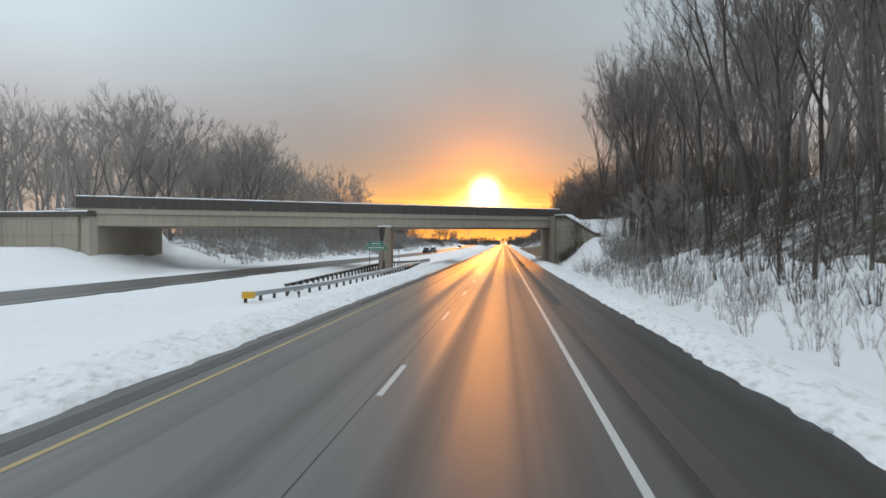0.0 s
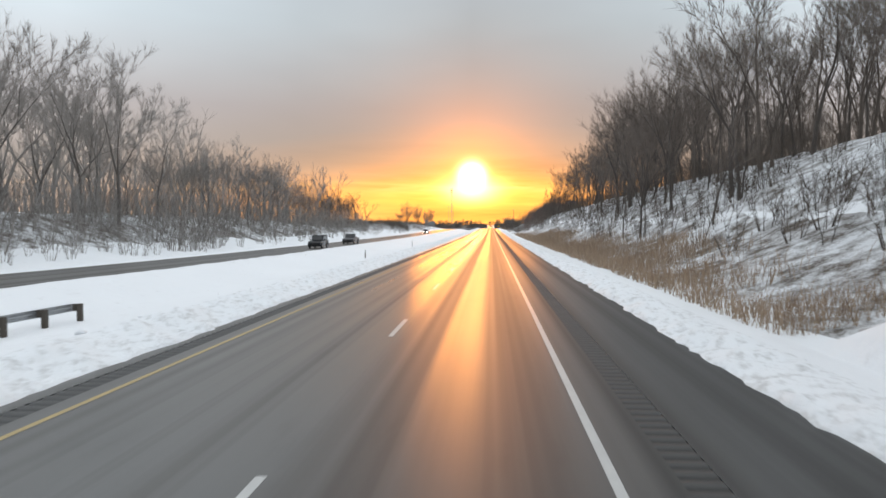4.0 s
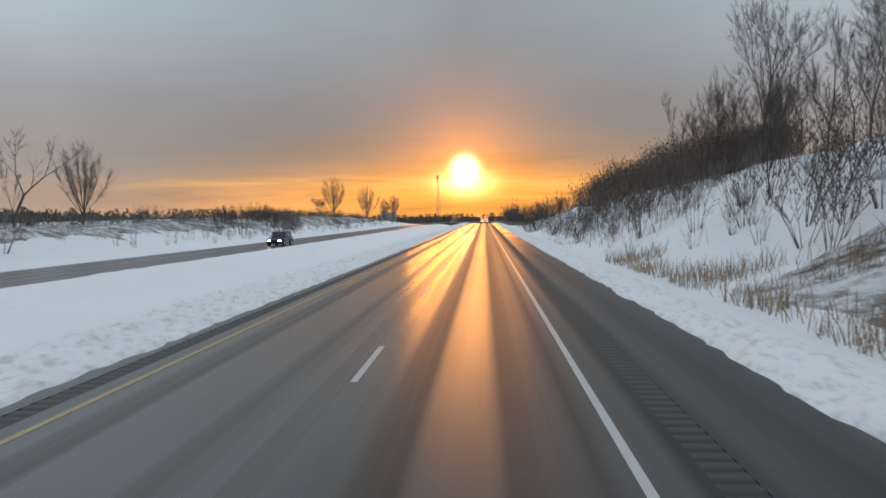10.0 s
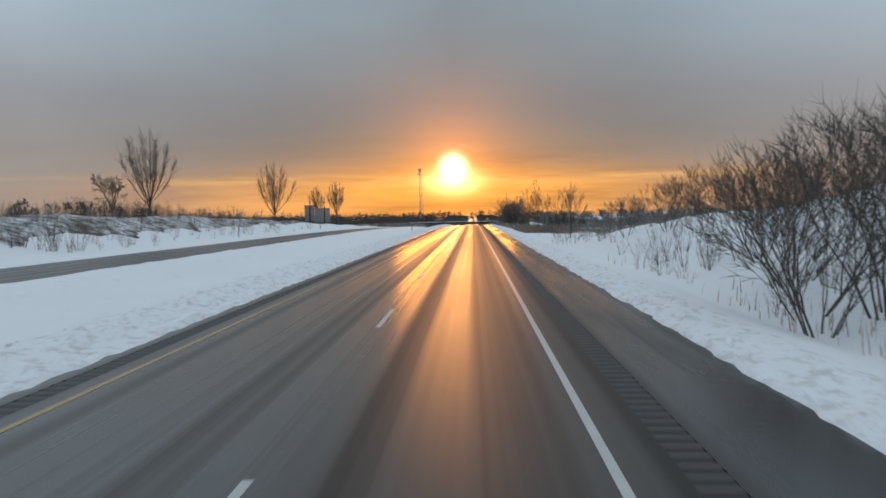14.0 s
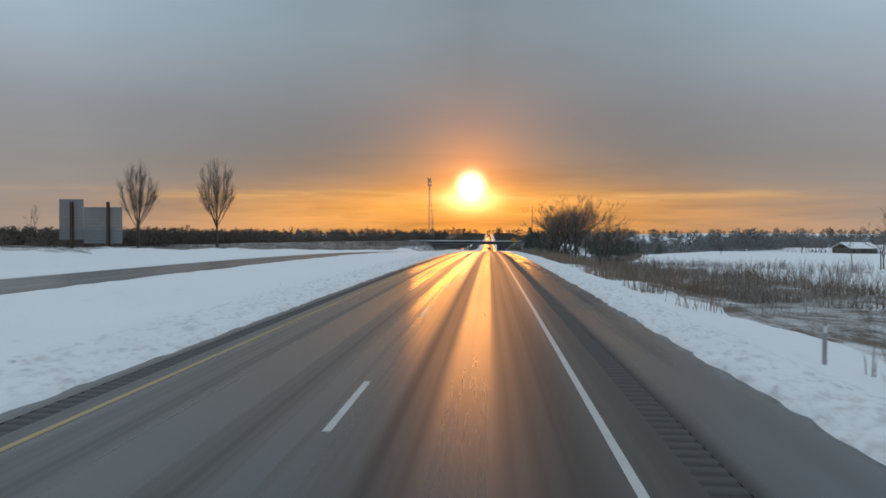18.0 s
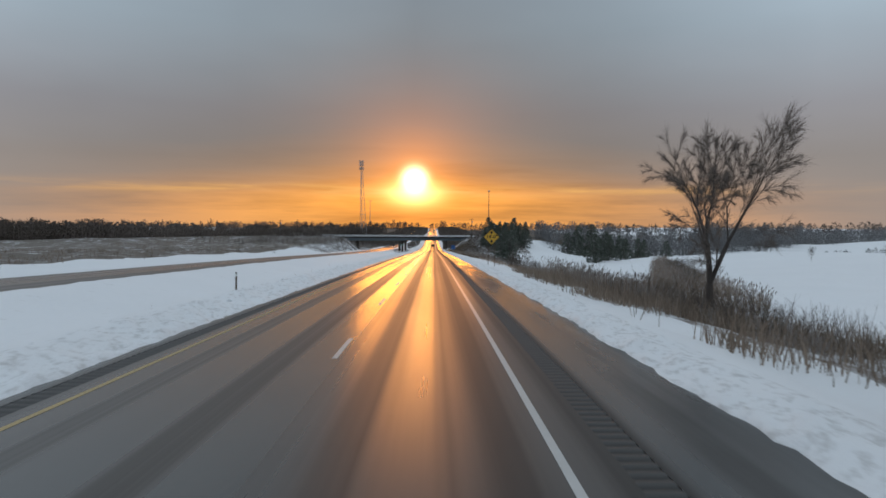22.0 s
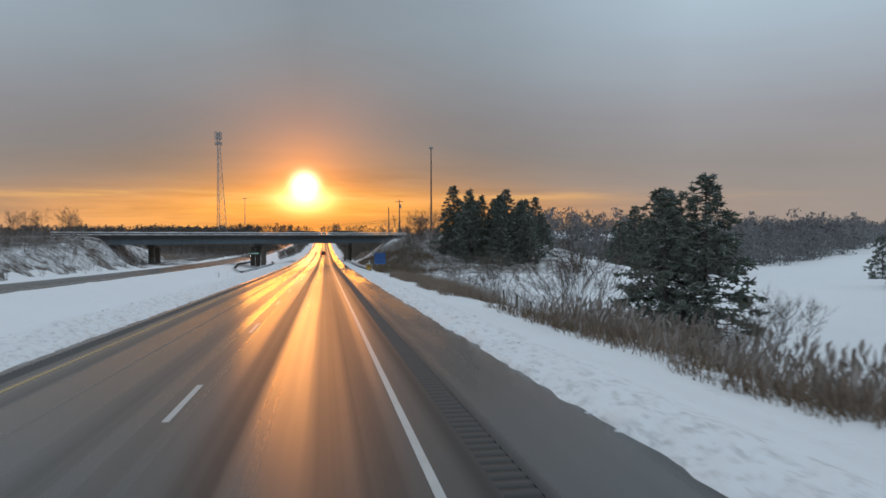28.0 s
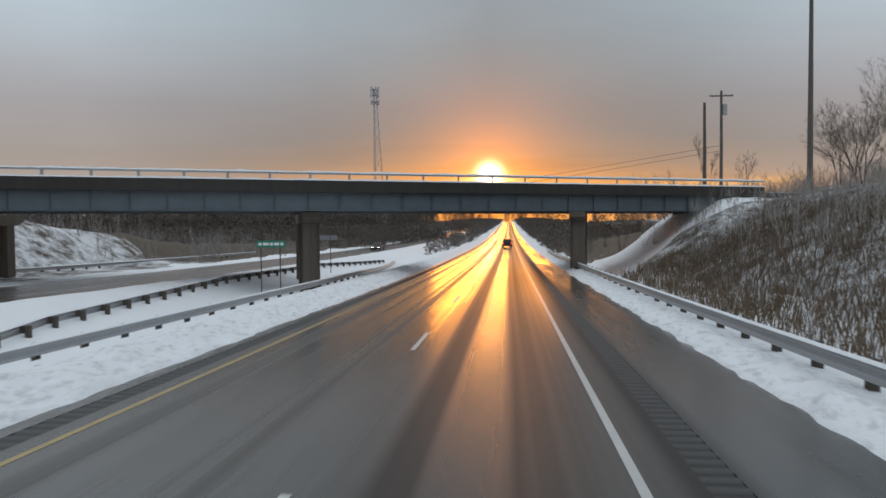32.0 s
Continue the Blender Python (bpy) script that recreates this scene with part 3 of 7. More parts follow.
def plough_bank(edge, side, width, height, seed, label):
    """Lumpy ploughed snow along a pavement edge, ragged towards the asphalt."""
    u = np.array([0.0, 0.03, 0.08, 0.14, 0.22, 0.31, 0.41, 0.52, 0.64, 0.76, 0.88, 1.0])
    yy = np.concatenate([np.arange(-5, 1010, 0.34), np.arange(1010, 1200, 3.0)])
    U, Y = np.meshgrid(u, yy)
    X0 = U * width
    rag = 0.10 * (value_noise(Y * 0, Y, 2.3, seed) - 0.5) + 0.16 * (value_noise(Y * 0, Y, 0.45, seed + 1) - 0.5)
    X = edge + side * (X0 + rag * (1 - smooth(0, 0.5, U)))
    n = 0.45 * value_noise(X0 + 5, Y, 0.70, seed + 2) + 0.55 * value_noise(X0 + 9, Y, 0.30, seed + 3)
    n = np.clip(n - 0.36, 0, 1) * 2.2
    lip = smooth(0.0, 0.08, U) * (1 - smooth(0.55, 1.0, U))
    Z = land(X, Y, False) + 0.012 + lip * (0.03 + height * n) - 0.05 * smooth(0.85, 1.0, U)
    Z[:, 0] = road_z(Y[:, 0]) - 0.03
    Z[:, 1] = np.maximum(Z[:, 1], road_z(Y[:, 1]) + 0.015)
    n_, m_ = X.shape
    i = np.arange((n_ - 1) * m_).reshape(n_ - 1, m_)[:, :-1].ravel()
    f = np.stack([i, i + 1, i + m_ + 1, i + m_] if side > 0 else [i, i + m_, i + m_ + 1, i + 1], -1)
    me = bpy.data.meshes.new("ploughed_snow")
    me.from_pydata(np.stack([X, Y, Z], -1).reshape(-1, 3).tolist(), [], f.tolist())
    me.polygons.foreach_set("use_smooth", np.ones(len(f), bool))
    me.materials.append(M_PLOUGH)
    return tagged(part("ploughed_snow", me, M_PLOUGH, None), label, "snow bank", kind="structure")


plough_bank(EDGE_R - 0.02, 1, 1.8, 0.15, 11, "low lumpy bank of ploughed snow along the shoulder")
plough_bank(EDGE_L + 0.02, -1, 2.2, 0.15, 21, "low lumpy bank of ploughed snow along the median")

# dark seams and sealed cracks in the asphalt
_r = random.Random(8)


def crack(y, x0, x1, w):
    pts = [(x0 + (x1 - x0) * i / 12, y + 0.10 * math.sin(i * 1.3 + y) + _r.uniform(-0.05, 0.05)) for i in range(13)]
    v, f = [], []
    for i, (a, b) in enumerate(pts):
        k = w * _r.uniform(0.5, 1.2)
        v += [(a, b - k, float(road_z(b)) + 0.003), (a, b + k, float(road_z(b)) + 0.003)]
        if i:
            f.append((2 * i - 2, 2 * i, 2 * i + 1, 2 * i - 1))
    part("sealed_crack", Mesh().add(v, f), M_GRIME_SHADE, road, "dark sealed crack across the lane")


for cy, c0, c1 in ((331.7, -1.6, 1.6), (621.0, -1.7, 1.7), (865.6, -5.3, 1.75), (924.9, -5.2, -2.0), (215.0, -1.6, 1.2), (702.0, -5.2, 1.6), (958.0, -1.7, 1.6), (470.0, -5.2, -1.9)):
    crack(cy, c0, c1, 0.005)
for sx, sy, sw, sl in ((3.55, 396.5, 0.06, 0.7), (3.75, 398.2, 0.08, 0.4), (3.9, 395.2, 0.04, 0.25), (4.2, 742.0, 0.05, 0.4)):
    ang = [k * 0.6283 for k in range(10)]
    rim_ = [(sx + sw * math.cos(a) * _r.uniform(0.6, 1.2), sy + sl * math.sin(a) * _r.uniform(0.6, 1.2)) for a in ang]
    v = [(a, b, float(road_z(b)) + 0.003) for a, b in rim_] + [(sx + 0.6 * (a - sx), sy + 0.6 * (b - sy), float(road_z(b)) + 0.012) for a, b in rim_]
    part("slush_patch", Mesh().add(v, [(k, (k + 1) % 10, 10 + (k + 1) % 10, 10 + k) for k in range(10)] + [tuple(range(10, 20))]), M_PLOUGH, road, "small patch of slush on the shoulder")
strip([-1.966, -1.95], np.arange(-40.0, 46.0, 3.0), lambda x, y: road_z(y) + 0.003, "paving_seam", M_GRIME_SHADE, road, "dark seam between the paved lanes")

# ---- more materials ----
def stained_concrete(name, color, streak=0.5):
    """Old concrete with rain streaks running down and patches of soot."""
    m, N, b = material(name)
    p = place_of(N)
    run = N.noise(N.stretch(p, (2.2, 2.2, 0.16)), 1.0, 5, 0.65)
    blot, fine = N.noise(p, 0.7, 5), N.noise(p, 26.0, 4)
    col = N.mix(N.ramp(run, [(0.35, 0.0), (0.7, streak)]), color, tuple(c * 0.35 for c in color))
    col = N.mix(N.math("MULTIPLY", blot, 0.45), col, tuple(c * 0.55 for c in color))
    col = N.mix(N.math("MULTIPLY", fine, 0.25), col, tuple(min(1, c * 1.5) for c in color))
    N.put(b.inputs["Base Color"], col)
    b.inputs["Roughness"].default_value = 0.85
    bump(N, b, N.math("ADD", fine, blot), 0.35, 0.02)
    return m


def needle_material():
    m, N, b = material("spruce_needles")
    p = place_of(N)
    sep = N.n("ShaderNodeSeparateXYZ")
    N.put(sep.inputs[0], N.n("ShaderNodeNewGeometry").outputs["Normal"])
    tint, clump = N.noise(p, 5.0, 3), N.noise(p, 1.1, 3)
    col = N.mix(tint, (0.066, 0.082, 0.066), (0.130, 0.150, 0.118))
    lay = N.math("MULTIPLY", N.ramp(sep.outputs[2], [(0.35, 0.0), (0.8, 1.0)]), N.ramp(clump, [(0.50, 0.0), (0.70, 0.8)]))
    N.put(b.inputs["Base Color"], N.mix(lay, col, (0.75, 0.78, 0.82)))
    b.inputs["Roughness"].default_value = 0.8
    return m


def varied(name, a, bcol, rough=0.85, thin=0.0):
    """Stems or blades, each of its own shade; thin ones let light through."""
    m, N, b = material(name)
    geo = N.n("ShaderNodeNewGeometry")
    col = N.mix(geo.outputs["Random Per Island"], a, bcol)
    N.put(b.inputs["Base Color"], col)
    b.inputs["Roughness"].default_value = rough
    if thin:
        tl = N.n("ShaderNodeBsdfTranslucent")
        N.put(tl.inputs[0], col)
        mx = N.n("ShaderNodeMixShader")
        mx.inputs[0].default_value = thin
        N.put(mx.inputs[1], b.outputs[0])
        N.put(mx.inputs[2], tl.outputs[0])
        out = [q for q in m.node_tree.nodes if q.type == "OUTPUT_MATERIAL"][0]
        N.put(out.inputs[0], mx.outputs[0])
    return m


def glass_material():
    m, N, b = material("dark_car_glass")
    b.inputs["Base Color"].default_value = (0.02, 0.022, 0.025, 1)
    b.inputs["Roughness"].default_value = 0.06
    return m


def lamp_material(name, color, strength):
    m, N, b = material(name)
    b.inputs["Base Color"].default_value = (*color, 1)
    b.inputs["Emission Color"].default_value = (*color, 1)
    b.inputs["Emission Strength"].default_value = strength
    return m


M_PIER = stained_concrete("streaked_concrete", (0.31, 0.262, 0.212), 0.42)
# about half as bright as the first bridge's pier concrete
M_PIER_DARK = stained_concrete("dark_pier_concrete", (0.15, 0.122, 0.10), 0.6)
M_WET = stained_concrete("wet_black_concrete", (0.07, 0.062, 0.055), 0.6)
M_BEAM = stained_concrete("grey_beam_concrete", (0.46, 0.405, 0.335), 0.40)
M_SUMAC = varied("sumac_stems", (0.085, 0.062, 0.054), (0.20, 0.15, 0.13))
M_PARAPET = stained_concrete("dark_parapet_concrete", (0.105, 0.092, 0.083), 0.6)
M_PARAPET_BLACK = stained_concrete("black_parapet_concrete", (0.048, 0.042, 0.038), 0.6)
M_PANEL = stained_concrete("pale_panel_concrete", (0.37, 0.335, 0.270), 0.5)
M_STEEL_BLUE = plain("blue_grey_girder_paint", (0.105, 0.135, 0.155), 0.55, vary=0.5, scale=1.2)
M_GALV = plain("galvanised_steel", (0.36, 0.37, 0.38), 0.45, 0.6, vary=0.35, scale=4.0)
M_RUST = plain("rusty_steel", (0.10, 0.065, 0.045), 0.8, 0.2, vary=0.5)
M_POST = plain("old_timber_post", (0.075, 0.062, 0.052), 0.9, vary=0.5, scale=8.0)
M_POLE = plain("weathered_pole", (0.10, 0.085, 0.075), 0.85, vary=0.4)
M_BLACK = plain("black_sheeting", (0.012, 0.012, 0.013), 0.5)
M_YELLOW = plain("yellow_sheeting", (0.62, 0.34, 0.03), 0.45, vary=0.2)
M_GREEN = plain("green_sheeting", (0.012, 0.19, 0.125), 0.45, vary=0.2)
M_BLUE = plain("blue_sheeting", (0.012, 0.050, 0.19), 0.45, vary=0.2)
M_BLUE_LIGHT = plain("light_blue_sheeting", (0.02, 0.11, 0.29), 0.45, vary=0.2)
M_WHITE_SHEET = plain("white_sheeting", (0.72, 0.74, 0.74), 0.45, vary=0.15)
M_SIGN_BACK = plain("aluminium_sign_back", (0.23, 0.24, 0.25), 0.6, 0.2, vary=0.3, scale=0.8)
M_NEEDLE = needle_material()
M_GRASS = varied("dead_grass", (0.23, 0.160, 0.115), (0.44, 0.325, 0.235), thin=0.35)
M_GRASS_FADED = varied("faded_grass", (0.165, 0.125, 0.096), (0.32, 0.25, 0.195), thin=0.25)
M_GRASS_DARK = varied("brown_grass", (0.10, 0.066, 0.040), (0.18, 0.122, 0.076), thin=0.15)
M_REED = varied("dry_reed", (0.15, 0.108, 0.082), (0.34, 0.265, 0.21), thin=0.40)
M_PLUME = varied("reed_plume", (0.13, 0.098, 0.080), (0.33, 0.295, 0.27))
M_BRUSH = varied("brush_stems", (0.055, 0.042, 0.034), (0.12, 0.09, 0.07))
M_BRUSH_FROST = varied("frosted_brush", (0.15, 0.128, 0.115), (0.38, 0.355, 0.34))
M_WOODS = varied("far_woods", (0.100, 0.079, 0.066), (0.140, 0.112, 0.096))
# paler, greyer copy of the far woods: distance haze put into the colour
M_WOODS_HAZE = varied("far_woods_haze_tint", (0.185, 0.185, 0.19), (0.225, 0.225, 0.23))
M_RUBBER = plain("tyre_rubber", (0.018, 0.018, 0.018), 0.85)
M_GLASS = glass_material()
M_LAMP = lamp_material("headlamp_glow", (1.0, 0.93, 0.8), 12.0)
M_TAIL = lamp_material("tail_lamp_glow", (0.6, 0.03, 0.02), 1.2)
M_CHROME = plain("alloy_rim", (0.45, 0.45, 0.46), 0.35, 0.8)
M_DARK_WOOD = plain("barn_boards", (0.10, 0.085, 0.075), 0.85, vary=0.4)

# ---- small builders ----


def beam(m, a, b, r, sides=4):
    return m.tube([a, b], [r, r], sides)


def plate(x0, x1, z0, z1, y, thick=0.02):
    return Mesh().box(x0, x1, y, y + thick, z0, z1)


def bars(parent, x0, x1, z0, z1, y, rows, mat, seed, name="lettering"):
    """Lettering that cannot be read, as rows of plain bars facing the driver."""
    rng = random.Random(seed)
    h = (z1 - z0) / rows
    for r in range(rows):
        m = Mesh()
        x, zc = x0, z1 - (r + 0.5) * h
        while x < x1 - 0.05:
            w = min(x1 - x, rng.uniform(0.25, 0.55) * h * 2.2)
            m.box(x, x + w, y - 0.004, y, zc - h * 0.27, zc + h * 0.27)
            x += w + h * 0.22
        part(name, m, mat, parent)


def bulk(name, v, f, mat, label, category, kind="stuff", parent=None):
    """One mesh from arrays of triangles."""
    me = bpy.data.meshes.new(name)
    v, f = np.asarray(v, np.float32), np.asarray(f, np.int32)
    me.vertices.add(len(v))
    me.vertices.foreach_set("co", v.ravel())
    me.loops.add(f.size)
    me.loops.foreach_set("vertex_index", f.ravel())
    me.polygons.add(len(f))
    me.polygons.foreach_set("loop_start", np.arange(0, f.size, f.shape[1], dtype=np.int32))
    me.update(calc_edges=True)
    me.materials.append(mat)
    return tagged(part(name, me, mat, parent), label, category, kind=kind)


def blades(rng, x, y, height, width, lean, sides=1):
    """Blades of grass or reed: a thin bent leaf for each place (two triangles)."""
    n = len(x)
    z = land(x, y) - 0.05
    a = rng.uniform(0, math.pi, n)
    dx, dy = np.cos(a) * width, np.sin(a) * width
    lx, ly = rng.normal(0, lean, n) * height, rng.normal(0, lean, n) * height
    b0 = np.stack([x - dx, y - dy, z], -1)
    b1 = np.stack([x + dx, y + dy, z], -1)
    m0 = np.stack([x - dx * 0.8 + lx * 0.35, y - dy * 0.8 + ly * 0.35, z + height * 0.55], -1)
    m1 = np.stack([x + dx * 0.8 + lx * 0.35, y + dy * 0.8 + ly * 0.35, z + height * 0.55], -1)
    t = np.stack([x + lx, y + ly, z + height], -1)
    v = np.stack([b0, b1, m1, m0, t], 1).reshape(-1, 3)
    k = np.arange(n)[:, None] * 5
    f = np.concatenate([k + [[0, 1, 2]], k + [[0, 2, 3]], k + [[3, 2, 4]]], 0)
    return v, f, t


def spread(rng, n, x0, x1, y0, y1, keep=None):
    x, y = rng.uniform(x0, x1, n), rng.uniform(y0, y1, n)
    if keep is not None:
        k = keep(x, y, rng)
        x, y = x[k], y[k]
    return x, y


def patchy(scale, cut, seed):
    return lambda x, y, rng: wobble(x, y, scale, seed) + rng.normal(0, 0.15, len(x)) > cut


def template(mesh):
    return np.array([tuple(q) for q in mesh.v]), np.array([q if len(q) == 3 else q[:3] for q in mesh.f] + [(q[0], q[2], q[3]) for q in mesh.f if len(q) == 4])


def scattered(name, shapes, places, mat, label, category, rng):
    """Many alike plants joined into one mesh. places: rows of x, y, scale."""
    vs, fs, k = [], [], 0
    zs = land(places[:, 0], places[:, 1])
    for (x, y, s), z in zip(places, zs):
        v, f = shapes[rng.integers(len(shapes))]
        a = rng.uniform(0, 6.283)
        c, d = math.cos(a) * s, math.sin(a) * s
        q = np.stack([v[:, 0] * c - v[:, 1] * d + x, v[:, 0] * d + v[:, 1] * c + y, v[:, 2] * s * rng.uniform(0.85, 1.15) + z - 0.1], -1)
        vs.append(q)
        fs.append(f + k)
        k += len(q)
    return bulk(name, np.concatenate(vs), np.concatenate(fs), mat, label, category)


# ---- bridges ----
def skew_box(m, xa, xb, line, d0, d1, za, zb, rise=0.0):
    """A bar along a skewed deck, from d0 to d1 behind its near edge; rise: metres up for each metre to the right."""
    a, b = line
    vs = []
    for z in (za, zb):
        for x, d in ((xa, d0), (xb, d0), (xb, d1), (xa, d1)):
            vs.append((x, a + b * x + d, z + rise * x))
    return m.add(vs, [(3, 2, 1, 0), (4, 5, 6, 7), (0, 1, 5, 4), (1, 2, 6, 5), (2, 3, 7, 6), (3, 0, 4, 7)])


def snow_cap(m, xa, xb, line, d0, d1, z, rise, seed=0):
    """A rounded uneven ridge of snow lying along a ledge."""
    a, b = line
    n = max(4, int(abs(xb - xa) / 0.7))
    rng = random.Random(seed)
    ring = []
    for i in range(n + 1):
        x = xa + (xb - xa) * i / n
        h = rng.uniform(0.06, 0.13)
        o = rng.uniform(-0.03, 0.03)
        ring.append([(x, a + b * x + d0 - 0.02 + o, z + rise * x - 0.01), (x, a + b * x + d0 + 0.04, z + rise * x + h), (x, a + b * x + d1 - 0.04, z + rise * x + h * 0.9), (x, a + b * x + d1 + 0.02, z + rise * x - 0.01)])
    vs = [q for r in ring for q in r]
    fs = [(i * 4 + j, i * 4 + j + 4, i * 4 + j + 5, i * 4 + j + 1) for i in range(n) for j in range(3)]
    return m.add(vs, fs)


def block(m, x0, x1, y0, y1, z0, z1, dx=0.0, bevel=0.05):
    """An upright block with chamfered edges that leans sideways by dx from near to far."""
    c = bevel
    prof = [(x0 + c, y0), (x1 - c, y0), (x1, y0 + c), (x1, y1 - c), (x1 - c, y1), (x0 + c, y1), (x0, y1 - c), (x0, y0 + c)]
    sh = lambda x, y: x + dx * (y - y0) / (y1 - y0)
    vs = [(sh(x, y), y, z) for z in (z0, z1) for x, y in prof]
    fs = [tuple(range(8))[::-1], tuple(range(8, 16))] + [(i, (i + 1) % 8, 8 + (i + 1) % 8, 8 + i) for i in range(8)]
    return m.add(vs, fs)


def prism_wall(m, run, base, d0, d1, z=None, deep=None):
    """A wall between two plan points with tops of its own at each end; d0 and d1 are the faces' offsets behind the line."""
    (x0, y0), (x1, y1), t0, t1 = run
    z = float(road_z(98)) + 0.12 if z is None else z
    ln = math.hypot(x1 - x0, y1 - y0)
    nx, ny = -(y1 - y0) / ln, (x1 - x0) / ln
    b0 = z + t0 - deep if deep else base
    b1 = z + t1 - deep if deep else base
    q = []
    for d in (d0, d1):
        q += [(x0 + nx * d, y0 + ny * d, b0), (x1 + nx * d, y1 + ny * d, b1), (x1 + nx * d, y1 + ny * d, z + t1), (x0 + nx * d, y0 + ny * d, z + t0)]
    return m.add(q, [(0, 1, 2, 3), (7, 6, 5, 4), (3, 2, 6, 7), (1, 0, 4, 5), (0, 3, 7, 4), (2, 1, 5, 6)])


def build_bridge_1():
    t = thing("overpass", "old grey concrete overpass with dark stained parapet and snow on top", "bridge")
    L, r, w = BRIDGE_1, 0.012, 13.2
    z = float(road_z(98)) + 0.12
    xl, xr = -41.0, 8.6
    part("deck_slab", skew_box(Mesh(), xl, xr, L, 0.5, w - 0.5, z + 6.2, z + 6.55, r), M_BEAM, t)
    # box beams laid side by side, with narrow joints between them
    for i in range(10):
        d = 0.35 + i * 1.25
        m = skew_box(Mesh(), xl, xr, L, d, d + 1.225, z + 5.04, z + 6.19, r)
        skew_box(m, xl, xr, L, d + 0.03, d + 1.195, z + 5.0, z + 5.04, r)
        part("girder", m, M_BEAM, t, "brown-grey concrete box beam")
    for d in (0.0, w - 0.35):
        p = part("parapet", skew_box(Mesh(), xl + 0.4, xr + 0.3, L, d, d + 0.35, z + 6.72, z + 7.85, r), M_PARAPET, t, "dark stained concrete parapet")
        part("fascia", skew_box(Mesh(), xl, xr, L, d + 0.08, d + 0.30, z + 6.18, z + 6.715, r), M_BEAM, t)
        part("snow_cap", snow_cap(Mesh(), xl + 0.4, xr + 0.3, L, d, d + 0.35, z + 7.855, r, 4), M_SNOW, p, "rounded snow along the parapet", True)
        for k in range(19):
            x = xl + 1.5 + k * 2.5 + 0.9 * math.sin(k * 2.3)
            part("drain_stain", skew_box(Mesh(), x, x + 0.05 + 0.03 * (k % 3), L, d - 0.006, d - 0.001, z + 6.73, z + 6.84 + 0.04 * ((k * 7) % 4), r), M_PANEL, p)
    part("road_surface", skew_box(Mesh(), xl - 1, xr + 1, L, 0.4, w - 0.4, z + 6.56, z + 6.66, r), M_SNOW, t)
    # wall pier in the median
    pier = part("pier", block(Mesh(), -15.42, -13.9, 84.4, 98.2, z - 2.0, z + 5.02 - 0.2, -1.9, 0.12), M_PIER, t, "brown streaked concrete wall pier")
    for pts, bot in (([-15.36, -14.52, -14.60, -14.72, -14.86, -14.92, -15.10, -15.22, -15.30], [4.80, 4.80, 4.1, 3.5, 2.75, 2.2, 2.5, 3.2, 4.0]), ([-14.95, -14.62, -14.6, -14.7, -14.85], [-0.4, -0.4, 0.35, 0.75, 0.4])):
        part("water_stain", Mesh().add([(x, 84.385, z + h) for x, h in zip(pts, bot)] + [(x, 84.41, z + h) for x, h in zip(pts, bot)], [tuple(range(len(pts)))] + [(i, (i + 1) % len(pts), (i + 1) % len(pts) + len(pts), i + len(pts)) for i in range(len(pts))]), M_WET, pier, "black water stain")
    part("snow_cap", block(Mesh(), -15.5, -13.82, 84.3, 85.9, z + 4.83, z + 5.0, -0.2, 0.12), M_SNOW, pier, "snow on the pier end")
    # abutments, and their wing walls of cast panels
    ab = part("abutment", block(Mesh(), 7.1, 9.2, 106.0, 119.8, z - 1.0, z + 5.15, -0.3, 0.04), M_PIER, t, "streaked brown concrete abutment")
    part("bearing_shelf", block(Mesh(), 7.0, 9.2, 105.9, 119.9, z + 5.16, z + 5.28, -0.3, 0.02), M_PARAPET, ab)
    part("corner_pillar", block(Mesh(), 7.35, 8.15, 104.6, 105.95, z - 1.0, z + 6.9, 0, 0.04), M_PIER, t)
    runs = [((8.16, 104.95), (9.8, 104.0), 6.55, 6.55), ((9.8, 104.0), (13.5, 98.45), 6.55, 3.75)]
    wing = part("wing_wall", prism_wall(Mesh(), runs[0], z - 1, 0.0, 1.0), M_WET, t, "pale concrete wing wall of cast panels")
    part("wall_run", prism_wall(Mesh(), runs[1], z - 1, 0.0, 1.0), M_WET, wing)
    for k, (p0, p1, t0, t1) in enumerate(runs):
        n = (1, 4)[k]
        for i in range(n):
            u0, u1 = i / n + 0.006, (i + 1) / n - 0.006
            at = lambda u: (p0[0] + (p1[0] - p0[0]) * u, p0[1] + (p1[1] - p0[1]) * u)
            h0, h1 = t0 + (t1 - t0) * u0, t0 + (t1 - t0) * u1
            low = -0.6 - (0.85 if (i + k) % 2 else 0.0)
            while low < max(h0, h1) - 0.25:
                hi = low + 1.66
                run = (at(u0), at(u1), min(hi, h0 - 0.03), min(hi, h1 - 0.03))
                if run[3] > low + 0.05 and run[2] > low + 0.05:
                    part("wall_panel", prism_wall(Mesh(), run, z + low, -0.045, 0.01, z), M_PANEL, wing)
                low += 1.70
    for k, (p0, p1, t0, t1) in enumerate(runs):
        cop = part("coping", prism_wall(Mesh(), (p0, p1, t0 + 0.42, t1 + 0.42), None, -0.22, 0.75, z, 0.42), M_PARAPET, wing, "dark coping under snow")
        part("snow_cap", prism_wall(Mesh(), (p0, p1, t0 + 0.58, t1 + 0.58), None, -0.20, 0.80, z, 0.155), M_SNOW, cop, "snow on the coping")
    left = part("abutment", block(Mesh(), -41.6, -39.45, 63.4, 76.6, z - 1.8, z + 5.0, -0.3, 0.04), M_PIER, t, "streaked brown concrete abutment")
    part("corner_pillar", block(Mesh(), -40.3, -39.4, 61.9, 63.38, z - 1.5, z + 6.0, 0, 0.04), M_BEAM, left)
